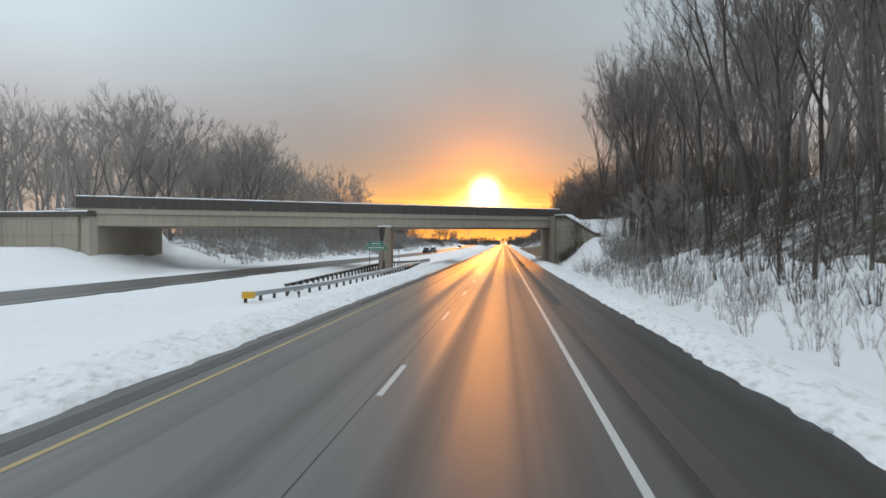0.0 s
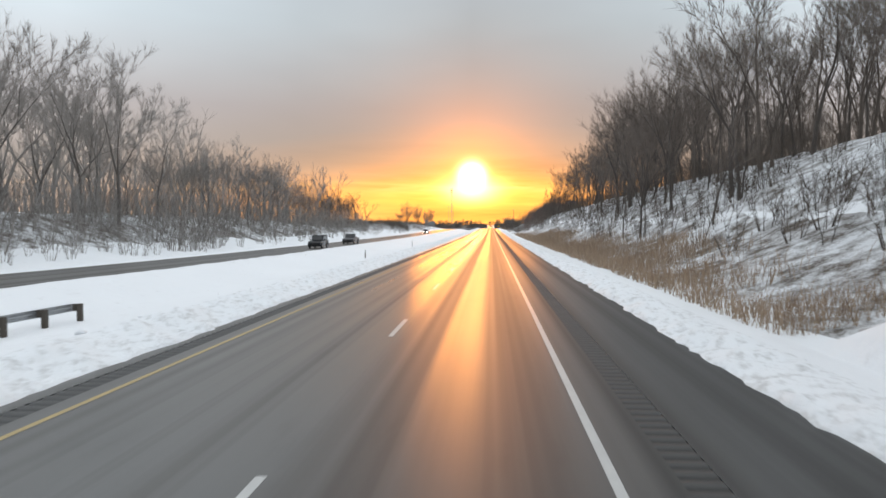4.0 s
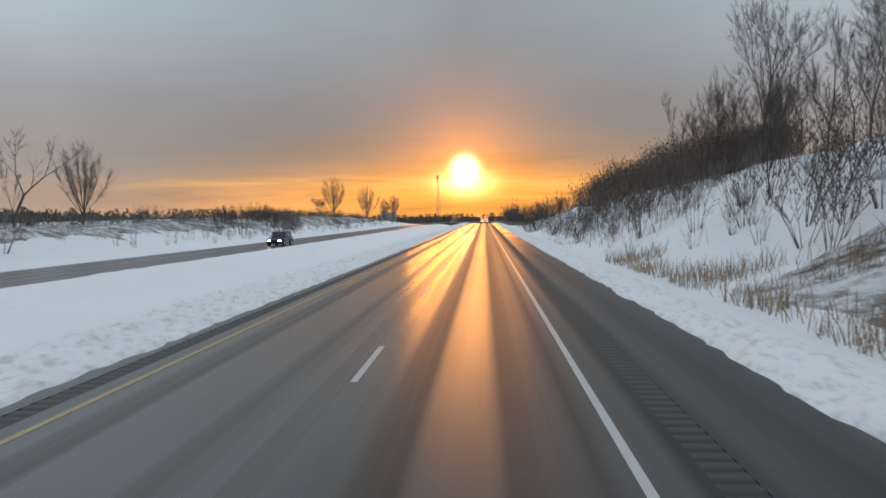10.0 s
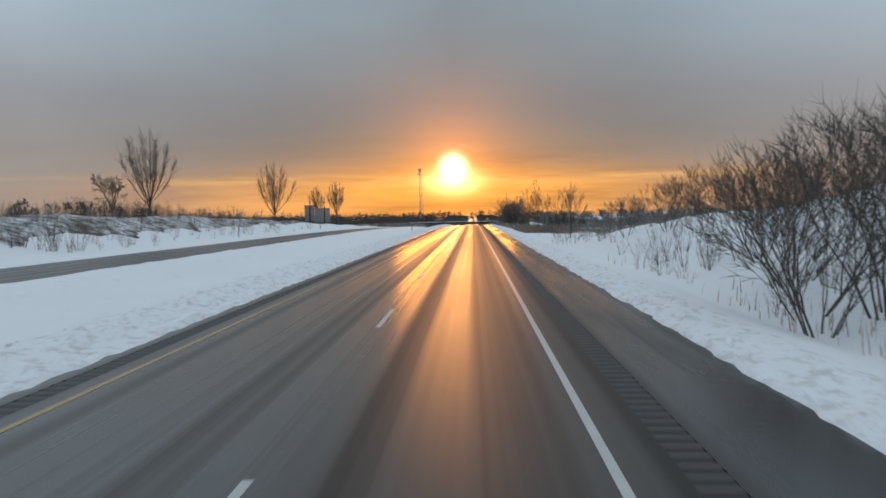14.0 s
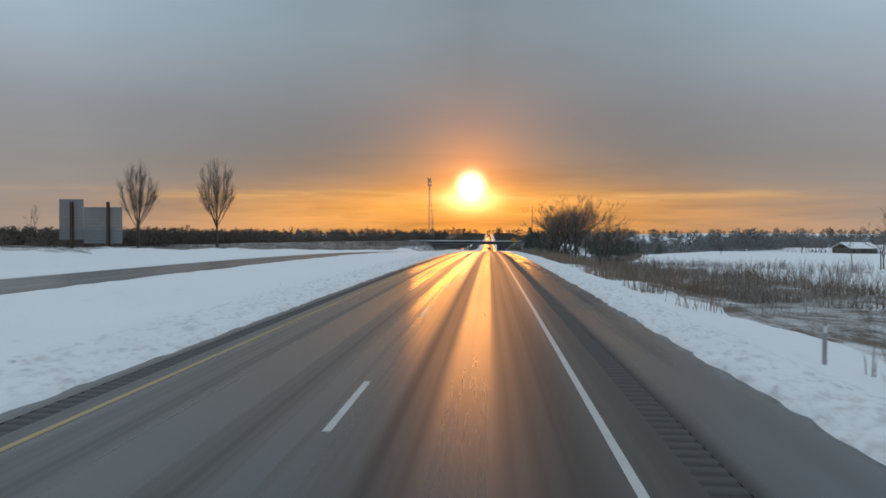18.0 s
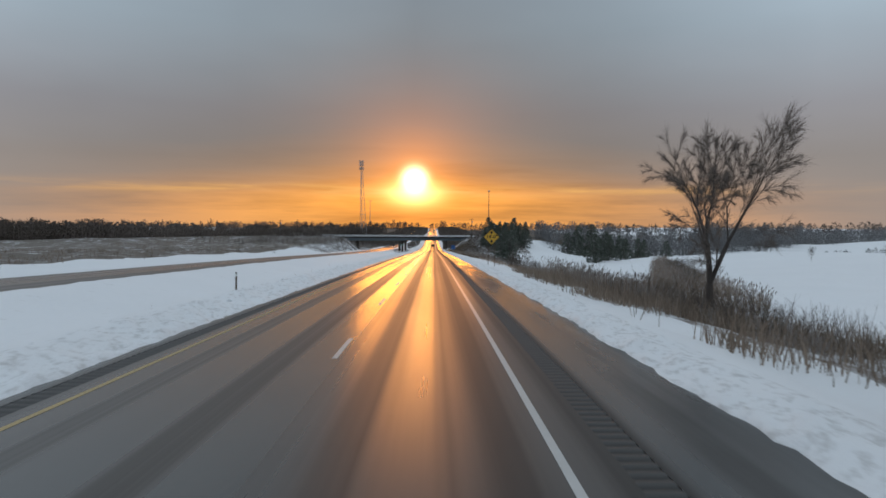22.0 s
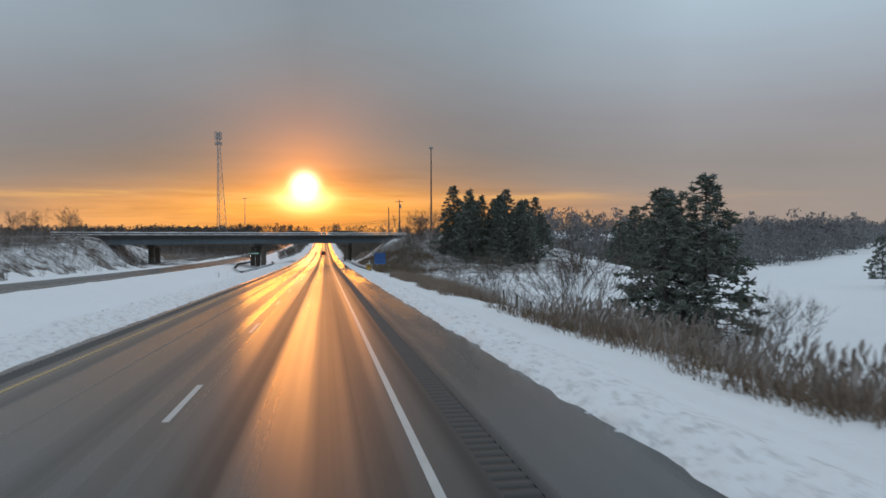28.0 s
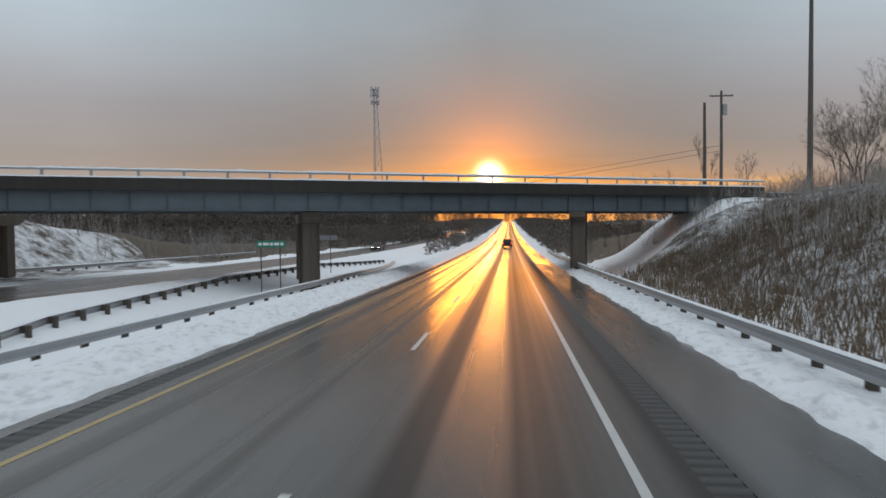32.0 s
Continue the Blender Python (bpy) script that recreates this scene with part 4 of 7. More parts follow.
    lw = part("wing_wall", block(Mesh(), -56.0, -40.32, 61.6, 62.6, z - 2.0, z + 5.4, 0, 0.04), M_PANEL, t, "pale concrete wing wall of cast panels")
    for i in range(6):
        for j in range(4):
            x = -55.8 + i * 2.58
            part("wall_panel", block(Mesh(), x, x + 2.54, 61.55, 61.66, z - 0.9 + j * 1.5, z - 0.9 + j * 1.5 + 1.46, 0, 0.015), M_PANEL, lw)
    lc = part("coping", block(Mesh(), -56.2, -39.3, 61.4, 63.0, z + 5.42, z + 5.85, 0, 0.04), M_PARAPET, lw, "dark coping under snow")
    part("snow_cap", snow_cap(Mesh(), -56.2, -39.2, (61.4, 0.0), 0.0, 1.6, z + 5.86, 0.0, 11), M_SNOW, lc, "", True)
    part("footing", block(Mesh(), -39.4, -38.6, 62.0, 80.0, z - 1.2, z - 0.12, -0.3, 0.08), M_BEAM, left)
    part("footing", block(Mesh(), 6.3, 7.05, 108.0, 124.0, z - 0.6, z + 0.42, -0.3, 0.08), M_BEAM, ab)


def build_bridge_2():
    t = thing("overpass", "steel girder overpass with blue-grey paint, dark parapet and snowy railing", "bridge")
    L, w = BRIDGE_2, 11.5
    a, b = L
    xl, xr = -52.0, 22.0
    soff, gird, par, rail = -0.62, 0.62, 1.36, 1.88
    for i in range(6):
        d = 0.55 + i * (w - 1.4) / 5
        m = skew_box(Mesh(), xl, xr, L, d, d + 0.03, soff, gird + 0.05)
        skew_box(m, xl, xr, L, d - 0.18, d + 0.21, soff - 0.05, soff)
        g = part("girder", m, M_STEEL_BLUE, t, "blue-grey painted steel girder")
        if i == 0:
            for k in range(37):
                x = xl + 1 + k * 2.0
                part("stiffener", skew_box(Mesh(), x, x + 0.02, L, d - 0.15, d - 0.001, soff + 0.002, gird), M_STEEL_BLUE, g)
    part("deck_slab", skew_box(Mesh(), xl - 14, xr + 30, L, 0.25, w - 0.25, gird, gird + 0.28), M_PARAPET, t)
    part("road_surface", skew_box(Mesh(), xl - 14, xr + 30, L, 0.5, w - 0.5, gird + 0.285, gird + 0.36), M_SNOW, t)
    for d in (0.0, w - 0.3):
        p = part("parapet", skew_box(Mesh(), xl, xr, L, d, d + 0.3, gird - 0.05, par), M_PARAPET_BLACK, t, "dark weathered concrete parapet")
        part("snow_cap", snow_cap(Mesh(), xl, xr, L, d, d + 0.3, par, 0.0, 21), M_SNOW, p, "snow along the parapet", True)
        rl = part("railing", skew_box(Mesh(), xl, xr, L, d + 0.08, d + 0.2, rail - 0.12, rail), M_GALV, t, "grey metal railing")
        part("snow_cap", snow_cap(Mesh(), xl, xr, L, d + 0.08, d + 0.2, rail, 0.0, 5), M_SNOW, rl, "", True)
        for k in range(31):
            x = xl + 0.8 + k * 2.4
            part("rail_post", skew_box(Mesh(), x, x + 0.12, L, d + 0.10, d + 0.19, par - 0.02, rail - 0.1), M_GALV, rl)
    for cols, wd in (([(-36.7, 975.0), (-37.1, 982.3)], 0.55), ([(-13.5, 981.8), (-15.2, 986.5), (-16.9, 991.2)], 0.55), ([(5.8, 988.8), (6.4, 993.6), (7.0, 998.4)], 0.55)):
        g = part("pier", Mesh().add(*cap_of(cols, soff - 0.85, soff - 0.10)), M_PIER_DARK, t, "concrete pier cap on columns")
        for x, y in cols:
            zb = float(land(x, y)) - 0.6
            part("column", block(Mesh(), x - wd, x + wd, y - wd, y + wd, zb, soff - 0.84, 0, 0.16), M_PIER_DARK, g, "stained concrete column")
            part("bearing", block(Mesh(), x - 0.25, x + 0.25, y - 0.25, y + 0.25, soff - 0.10, soff - 0.052, 0, 0.02), M_RUST, g)
    for x in (-47.5, 18.5):
        yc = a + b * x
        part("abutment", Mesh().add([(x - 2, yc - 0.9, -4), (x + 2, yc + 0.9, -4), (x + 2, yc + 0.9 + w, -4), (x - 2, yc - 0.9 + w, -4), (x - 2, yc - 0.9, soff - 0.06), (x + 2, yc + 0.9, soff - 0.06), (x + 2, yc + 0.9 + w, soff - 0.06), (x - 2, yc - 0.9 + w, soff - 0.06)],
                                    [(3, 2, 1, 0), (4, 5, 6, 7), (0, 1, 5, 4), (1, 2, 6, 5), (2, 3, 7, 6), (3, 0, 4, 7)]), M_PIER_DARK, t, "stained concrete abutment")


def cap_of(cols, z0, z1):
    """A pier cap with sloped ends over a row of columns."""
    (xa, ya), (xb, yb) = cols[0], cols[-1]
    d = Vector((xb - xa, yb - ya)).normalized()
    n = Vector((d.y, -d.x)) * 0.6
    prof = [(-1.5, z1), (-1.5, z0 + 0.35), (-0.7, z0), (0.7, z0), (1.5, z0 + 0.35), (1.5, z1)]
    line = [((Vector((xa, ya)) if u < 0 else Vector((xb, yb))) + d * u, z) for u, z in prof]
    vs = [(p.x + n.x, p.y + n.y, z) for p, z in line] + [(p.x - n.x, p.y - n.y, z) for p, z in line]
    return vs, [(0, 1, 2, 3, 4, 5), (11, 10, 9, 8, 7, 6)] + [(i, (i + 6), 6 + (i + 1) % 6, (i + 1) % 6) for i in range(6)]


build_bridge_1()
build_bridge_2()


# ---- guard rails ----
def guard_rail(path, label, top=0.70, side=1, every=1.9, end=""):
    """A W-beam on posts along a line of x, y points, following the ground."""
    pts = []
    for (x0, y0), (x1, y1) in zip(path, path[1:]):
        n = max(1, int(math.hypot(x1 - x0, y1 - y0) / every))
        pts += [(x0 + (x1 - x0) * i / n, y0 + (y1 - y0) * i / n) for i in range(n)]
    pts.append(path[-1])
    g = thing("guard_rail", label, "guard rail", group="guard rails by the bridges")
    prof = [(0.0, 0.0), (0.05, 0.03), (0.05, 0.09), (0.0, 0.13), (0.0, 0.18), (0.05, 0.22), (0.05, 0.28), (0.0, 0.31)]
    zs = [float(land(x, y, False)) + top for x, y in pts]
    vs, fs = [], []
    for (x, y), z in zip(pts, zs):
        vs += [(x + o * side, y, z - h) for o, h in prof] + [(x + o * side - 0.012 * side, y, z - h) for o, h in prof]
    k = len(prof)
    for i in range(len(pts) - 1):
        q = i * 2 * k
        for j in range(k - 1):
            fs.append((q + j, q + j + 1, q + 2 * k + j + 1, q + 2 * k + j))
            fs.append((q + k + j + 1, q + k + j, q + 3 * k + j, q + 3 * k + j + 1))
    part("beam", Mesh().add(vs, fs), M_GALV, g, "dull galvanised W-beam")
    sv, sf = [], []
    for (x, y), z in zip(pts, zs):
        sv += [(x - 0.05 * side, y, z - 0.01), (x, y, z + 0.05), (x + 0.06 * side, y, z - 0.01)]
    for i in range(len(pts) - 1):
        sf += [(3 * i, 3 * i + 1, 3 * i + 4, 3 * i + 3), (3 * i + 1, 3 * i + 2, 3 * i + 5, 3 * i + 4)]
    part("snow_ridge", Mesh().add(sv, sf), M_SNOW, g, "snow lying on the beam", True)
    post = Mesh().box(-0.08, 0.08, -0.09, 0.09, -1.1, -0.02).done("post", M_POST)
    blk = Mesh().box(-0.07, 0.07, -0.08, 0.08, -0.30, -0.03).done("spacer_block", M_POST)
    for (x, y), z in zip(pts, zs):
        p = part("post", post, M_POST, g, at=Matrix.Translation((x - 0.28 * side, y, z)))
        part("spacer_block", blk, M_POST, p, at=Matrix.Translation((0.19 * side, 0, 0)))
    if end == "yellow":
        x, y = path[0]
        part("end_cap", block(Mesh(), x - 0.42, x + 0.30, y - 0.35, y + 0.25, zs[0] - 0.38, zs[0] + 0.02, 0, 0.06), M_YELLOW, g, "yellow end cap")
    return g


guard_rail([(-15.6, 41.4), (-13.8, 55.0), (-12.9, 72.0), (-12.9, 92.0), (-14.2, 108.0), (-15.0, 124.0)], "galvanised guard rail curving past the pier, yellow end cap", end="yellow")
guard_rail([(-16.2, 50.0), (-16.9, 66.0), (-17.4, 84.0), (-17.8, 104.0), (-16.0, 128.0), (-15.6, 142.0)], "galvanised guard rail behind the pier in the snow", side=-1)
guard_rail([(-13.2, 940.2), (-12.0, 950.0), (-11.4, 966.0), (-11.6, 990.0), (-13.2, 1010.0), (-14.6, 1024.0)], "galvanised guard rail curving past the median pier", top=0.46)
guard_rail([(-14.6, 945.5), (-17.6, 960.0), (-19.2, 980.0), (-19.0, 1004.0), (-16.8, 1026.0)], "galvanised guard rail behind the median pier", top=0.40, side=-1)
guard_rail([(6.75, 915.2), (6.1, 935.0), (5.9, 960.0), (5.75, 990.0), (5.75, 1030.0)], "snow-topped galvanised guard rail along the shoulder", top=0.56, side=-1)
guard_rail([(-39.0, 940.0), (-38.6, 960.0), (-38.0, 990.0), (-38.0, 1035.0)], "galvanised guard rail along the far shoulder", top=0.46, side=1)

# ---- signs, posts, poles ----
def text_mesh(body, size, mat):
    cu = bpy.data.curves.new("digits", "FONT")
    cu.body, cu.size, cu.extrude, cu.align_x, cu.align_y, cu.offset = body, size, 0.004, "CENTER", "CENTER", 0.012
    ob = bpy.data.objects.new("digits", cu)
    scene.collection.objects.link(ob)
    bpy.context.view_layer.update()
    me = bpy.data.meshes.new_from_object(ob.evaluated_get(bpy.context.evaluated_depsgraph_get()))
    bpy.data.objects.remove(ob)
    me.name = "digits"
    me.materials.clear()
    me.materials.append(mat)
    return me


UPRIGHT = pose(0, 0, 0, 90, 0, 0)


def steel_post(parent, x, y, z0, z1, mat=None):
    m = Mesh().box(x - 0.03, x + 0.03, y, y + 0.012, z0, z1)
    m.box(x - 0.03, x - 0.018, y + 0.012, y + 0.05, z0, z1).box(x + 0.018, x + 0.03, y + 0.012, y + 0.05, z0, z1)
    return part("post", m, mat or M_RUST, parent, "dark steel channel post")


def clearance_sign():
    x, y = 7.2, 722.7
    z = float(road_z(y))
    t = thing("clearance_sign", "yellow diamond clearance sign reading 14-0 on two posts", "road sign", Matrix.Translation((x, y, z)))
    zc, r = 3.30, 0.93
    steel_post(t, -0.38, 0.03, -0.9, zc + 0.30)
    steel_post(t, 0.38, 0.03, -0.9, zc + 0.30)
    d = lambda k, yy: [(0, yy, zc - k), (k, yy, zc), (0, yy, zc + k), (-k, yy, zc)]
    prism = lambda k, y0, y1: Mesh().add(d(k, y0) + d(k, y1), [(0, 1, 2, 3), (7, 6, 5, 4), (0, 4, 5, 1), (1, 5, 6, 2), (2, 6, 7, 3), (3, 7, 4, 0)])
    p = part("panel", prism(r, 0.0, 0.025), M_YELLOW, t, "yellow diamond panel")
    rim = Mesh()
    for k in range(4):
        a0, a1 = d(r - 0.035, -0.005), d(r - 0.075, -0.005)
        rim.add([a0[k], a0[(k + 1) % 4], a1[(k + 1) % 4], a1[k]] + [(q[0], 0.0, q[2]) for q in (a0[k], a0[(k + 1) % 4], a1[(k + 1) % 4], a1[k])],
                [(0, 1, 2, 3), (0, 4, 5, 1), (3, 2, 6, 7)])
    part("border", rim, M_BLACK, p, "black border")
    for s in (1, -1):
        arrow = [(0, zc + s * 0.74), (0.21, zc + s * 0.50), (0.09, zc + s * 0.50), (0.09, zc + s * 0.34), (-0.09, zc + s * 0.34), (-0.09, zc + s * 0.50), (-0.21, zc + s * 0.50)]
        m = Mesh().add([(a, -0.006, b) for a, b in arrow] + [(a, 0.0, b) for a, b in arrow], [tuple(range(7))[::s]] + [(i, (i + 1) % 7, 7 + (i + 1) % 7, 7 + i) for i in range(7)])
        part("arrow", m, M_BLACK, p, "black arrow")
    part("digits", text_mesh("14'-0\"", 0.56, M_BLACK), M_BLACK, p, "black digits", at=Matrix.Translation((0.02, -0.006, zc)) @ UPRIGHT)
    for s in (-0.38, 0.38):
        part("bolt", Mesh().tube([(s, -0.008, zc - 0.2), (s, 0.0, zc - 0.2)], [0.018, 0.018], 6), M_GALV, p)


def blue_sign():
    x, y = 8.35, 914.6
    z = float(road_z(y)) - 0.62
    t = thing("service_sign", "blue road sign, two shades, on two steel posts", "road sign", Matrix.Translation((x, y, z)))
    steel_post(t, -0.55, 0.03, -1.2, 3.2)
    steel_post(t, 0.55, 0.03, -1.2, 3.2)
    p = part("panel", plate(-0.78, 0.78, 2.36, 3.22, 0.0, 0.025), M_BLUE, t, "dark blue upper panel")
    bars(p, -0.68, 0.68, 2.44, 3.16, 0.0, 3, M_BLUE_LIGHT, 3)
    q = part("panel", plate(-0.80, 0.80, 1.62, 2.345, 0.0, 0.025), M_BLUE_LIGHT, t, "lighter blue lower panel")
    bars(q, -0.66, 0.66, 1.76, 2.2, 0.0, 2, M_BLUE, 5)


def green_signs():
    y = 81.6
    z = float(road_z(y)) + 0.0
    t = thing("road_name_sign", "two green road-name panels on steel posts in the snow", "road sign", Matrix.Translation((-15.2, y, z)))
    for s in (-0.80, 0.85):
        steel_post(t, s, 0.03, -1.8, 3.05)
    for x0, x1, z0, z1, sd in ((-0.86, 0.84, 2.62, 3.10, 1), (-1.24, 1.24, 2.10, 2.58, 2)):
        p = part("panel", plate(x0, x1, z0, z1, 0.0, 0.02), M_GREEN, t, "green panel with white border")
        e = 0.02
        m = Mesh()
        for a, b, c, d in ((x0 + e, x1 - e, z1 - 0.032, z1 - e), (x0 + e, x1 - e, z0 + e, z0 + 0.032), (x0 + e, x0 + 0.032, z0 + 0.05, z1 - 0.05), (x1 - 0.032, x1 - e, z0 + 0.05, z1 - 0.05)):
            m.box(a, b, -0.004, 0.0, c, d)
        part("border", m, M_WHITE_SHEET, p, "white border")
        bars(p, x0 + 0.28, x1 - 0.28, z0 + 0.135, z1 - 0.135, 0.0, 1, M_WHITE_SHEET, sd)
    y = 102.2
    b = thing("road_name_sign", "dark back of a road-name sign on a steel post", "road sign", Matrix.Translation((-16.1, y, float(road_z(y)))))
    steel_post(b, 0.5, -0.05, -1.6, 2.9)
    steel_post(b, -0.6, -0.05, -1.6, 2.9)
    part("panel", plate(-1.0, 0.75, 2.48, 2.98, 0.0), M_SIGN_BACK, b, "bare aluminium back")
    part("panel", plate(-1.05, 1.05, 2.02, 2.44, 0.0), M_SIGN_BACK, b, "bare aluminium back")
    y = 978.5
    c = thing("road_name_sign", "green road-name panel on steel posts before the pier", "road sign", Matrix.Translation((-15.2, y, float(road_z(y)))))
    steel_post(c, -0.7, 0.03, -1.6, 2.6)
    steel_post(c, 0.6, 0.03, -1.6, 2.6)
    p = part("panel", plate(-1.0, 1.0, 2.12, 2.58, 0.0), M_GREEN, c, "green panel")
    bars(p, -0.86, 0.86, 2.18, 2.52, 0.0, 1, M_WHITE_SHEET, 8)
    y = 1001.0
    e = thing("road_name_sign", "dark back of a road-name sign by the pier", "road sign", Matrix.Translation((-17.4, y, float(road_z(y)))))
    steel_post(e, 0.2, -0.05, -1.6, 2.9)
    part("panel", plate(-0.9, 0.9, 2.5, 2.95, 0.0), M_SIGN_BACK, e, "bare aluminium back")


def sign_back():
    """The back of a large exit sign for the other carriageway: planks of aluminium on two steel beams."""
    y = 596.8
    z = float(road_z(y))
    t = thing("exit_sign", "back of a large aluminium exit sign on two steel posts", "road sign", Matrix.Translation((-43.0, y, z)))
    for x0, x1, z0, z1 in ((-3.5, -0.75, 2.0, 6.4), (-0.70, 3.6, 1.6, 5.55)):
        n = int((z1 - z0) / 0.31)
        for i in range(n):
            part("plank", plate(x0, x1, z0 + i * (z1 - z0) / n, z0 + (i + 1) * (z1 - z0) / n - 0.015, 0.0, 0.05), M_SIGN_BACK, t)
    for x in (-2.0, 2.1):
        m = Mesh().box(x - 0.14, x + 0.14, -0.26, -0.235, -2.5, 6.1).box(x - 0.012, x + 0.012, -0.235, -0.03, -2.5, 6.1).box(x - 0.14, x + 0.14, -0.03, -0.005, -2.5, 6.1)
        part("post", m, M_RUST, t, "dark steel beam post")


def hazard_marker():
    y = 914.7
    z = float(land(6.7, y))
    t = thing("hazard_marker", "black and yellow striped marker at the rail end", "road sign", Matrix.Translation((6.72, y, z)))
    p = part("panel", plate(-0.30, 0.30, 0.18, 0.92, 0.0), M_YELLOW, t, "yellow panel")
    for i in range(3):
        o = 0.14 + i * 0.26
        q = [(-0.29, 0.20 + o - 0.10), (0.29, 0.20 + o - 0.10 + 0.30), (0.29, 0.20 + o + 0.02 + 0.30), (-0.29, 0.20 + o + 0.02)]
        q = [(a, min(b, 0.90)) for a, b in q]
        part("stripe", Mesh().add([(a, -0.004, b) for a, b in q] + [(a, 0, b) for a, b in q], [(0, 1, 2, 3), (0, 4, 5, 1), (3, 2, 6, 7)]), M_BLACK, p)
    part("snow_cap", block(Mesh(), -0.32, 0.32, -0.08, 0.2, 0.925, 1.0, 0, 0.05), M_SNOW, t)
    for i in range(3):
        part("stake", Mesh().tube([(0.25 + 0.1 * i, 1.6 + 2.2 * i, -0.3), (0.27 + 0.1 * i, 1.6 + 2.2 * i, 1.35)], [0.025, 0.025], 5), M_WHITE_SHEET, t, "pale plastic stake")


def delineators():
    spots = [(6.72, 513.6, 0.75, M_POST), (-9.1, 514.7, 0.95, M_RUST), (-7.7, 532.6, 0.85, M_RUST), (-9.1, 199.8, 0.80, M_GALV), (7.1, 115.6, 1.0, M_GALV), 
             (-9.0, 675.0, 0.9, M_RUST), (-10.5, 176.0, 0.7, M_RUST), (6.9, 640.0, 0.8, M_POST), (7.0, 540.0, 0.8, M_GALV), (-12.0, 40.0, 0.6, M_RUST), (-14.9, 60.0, 0.9, M_WHITE_SHEET),
             (-15.2, 925.0, 0.9, M_RUST), (-16.2, 929.0, 0.9, M_WHITE_SHEET), (-15.0, 933.0, 0.8, M_WHITE_SHEET), (8.6, 935.0, 1.1, M_WHITE_SHEET), (8.9, 929.0, 1.1, M_WHITE_SHEET)]
    for x, y, h, mat in spots:
        t = thing("marker_post", "thin roadside marker post standing in the snow", "post", Matrix.Translation((x, y, float(land(x, y)))), "roadside marker posts")
        part("stake", Mesh().box(-0.04, 0.04, -0.015, 0.015, -0.4, h), mat, t)
        part("reflector", Mesh().box(-0.035, 0.035, -0.022, -0.0155, h - 0.2, h - 0.06), M_WHITE_SHEET, t, "small reflector")


def fence():
    rng = random.Random(5)
    rows = [(12.4, 722.6, 1.25, 0.075, 0), (12.05, 717.7, 1.1, 0.03, 0), (12.35, 717.2, 0.8, 0.062, 28), (13.5, 715.0, 1.0, 0.062, 0), (12.98, 727.6, 1.15, 0.03, 2), (12.9, 728.3, 1.15, 0.03, -2), (12.83, 732.3, 1.2, 0.035, 14), (12.7, 730.4, 0.8, 0.08, -38), (12.89, 736.3, 1.2, 0.085, 0)]
    y = 739.0
    while y < 905:
        rows.append((12.8 + 0.25 * math.sin(y * 0.1) + max(0.0, (y - 790) * 0.025), y, rng.uniform(0.9, 1.35), rng.choice([0.035, 0.04, 0.065, 0.08]), rng.choice([-35, 30, 42]) if rng.random() < 0.16 else rng.gauss(0, 3)))
        y += rng.uniform(2.6, 4.6)
    for x, y, h, r, lean in rows:
        t = thing("fence_post", "dark weathered wooden fence post in the snow" if r > 0.06 else "thin rusty steel fence post in the snow", "fence post",
                  pose(x, y, float(land(x, y)), rng.gauss(0, 3), lean, 0), "fence posts along the field")
        part("stake", Mesh().tube([(0, 0, -0.4), (0.01, 0, h * 0.5), (0, 0, h)], [r, r * 0.95, r * 0.85], 7), M_POST if r > 0.06 else M_RUST, t)
        if r > 0.06:
            part("snow_cap", Mesh().tube([(0, 0, h), (0, 0, h + 0.05), (0, 0, h + 0.08)], [r * 0.95, r * 0.7, r * 0.2], 7), M_SNOW, t)


def mast():
    """A tall light mast beyond the bridge."""
    x, y = 29.9, 1005.0
    zb = float(land(x, y)) - 0.5
    t = thing("light_mast", "tall dark tapered high-mast light pole", "light pole", Matrix.Translation((x, y, zb)))
    H = 26.0 - zb
    part("pole", Mesh().tube([(0, 0, 0), (0, 0, H * 0.4), (0, 0, H)], [0.30, 0.24, 0.14], 10), M_POLE, t)
    part("base", Mesh().tube([(0, 0, -0.2), (0, 0, 0.5)], [0.5, 0.5], 12), M_CONCRETE, t)
    hd = part("head", Mesh().tube([(0, 0, H - 0.5), (0, 0, H - 0.3), (0, 0, H + 0.1)], [0.35, 0.55, 0.3], 12), M_GALV, t, "round lamp head")
    for k in range(4):
        a = k * 1.5708
        part("lamp", Mesh().box(0.45 * math.cos(a) - 0.16, 0.45 * math.cos(a) + 0.16, 0.45 * math.sin(a) - 0.16, 0.45 * math.sin(a) + 0.16, H - 0.62, H - 0.42), M_GALV, hd)


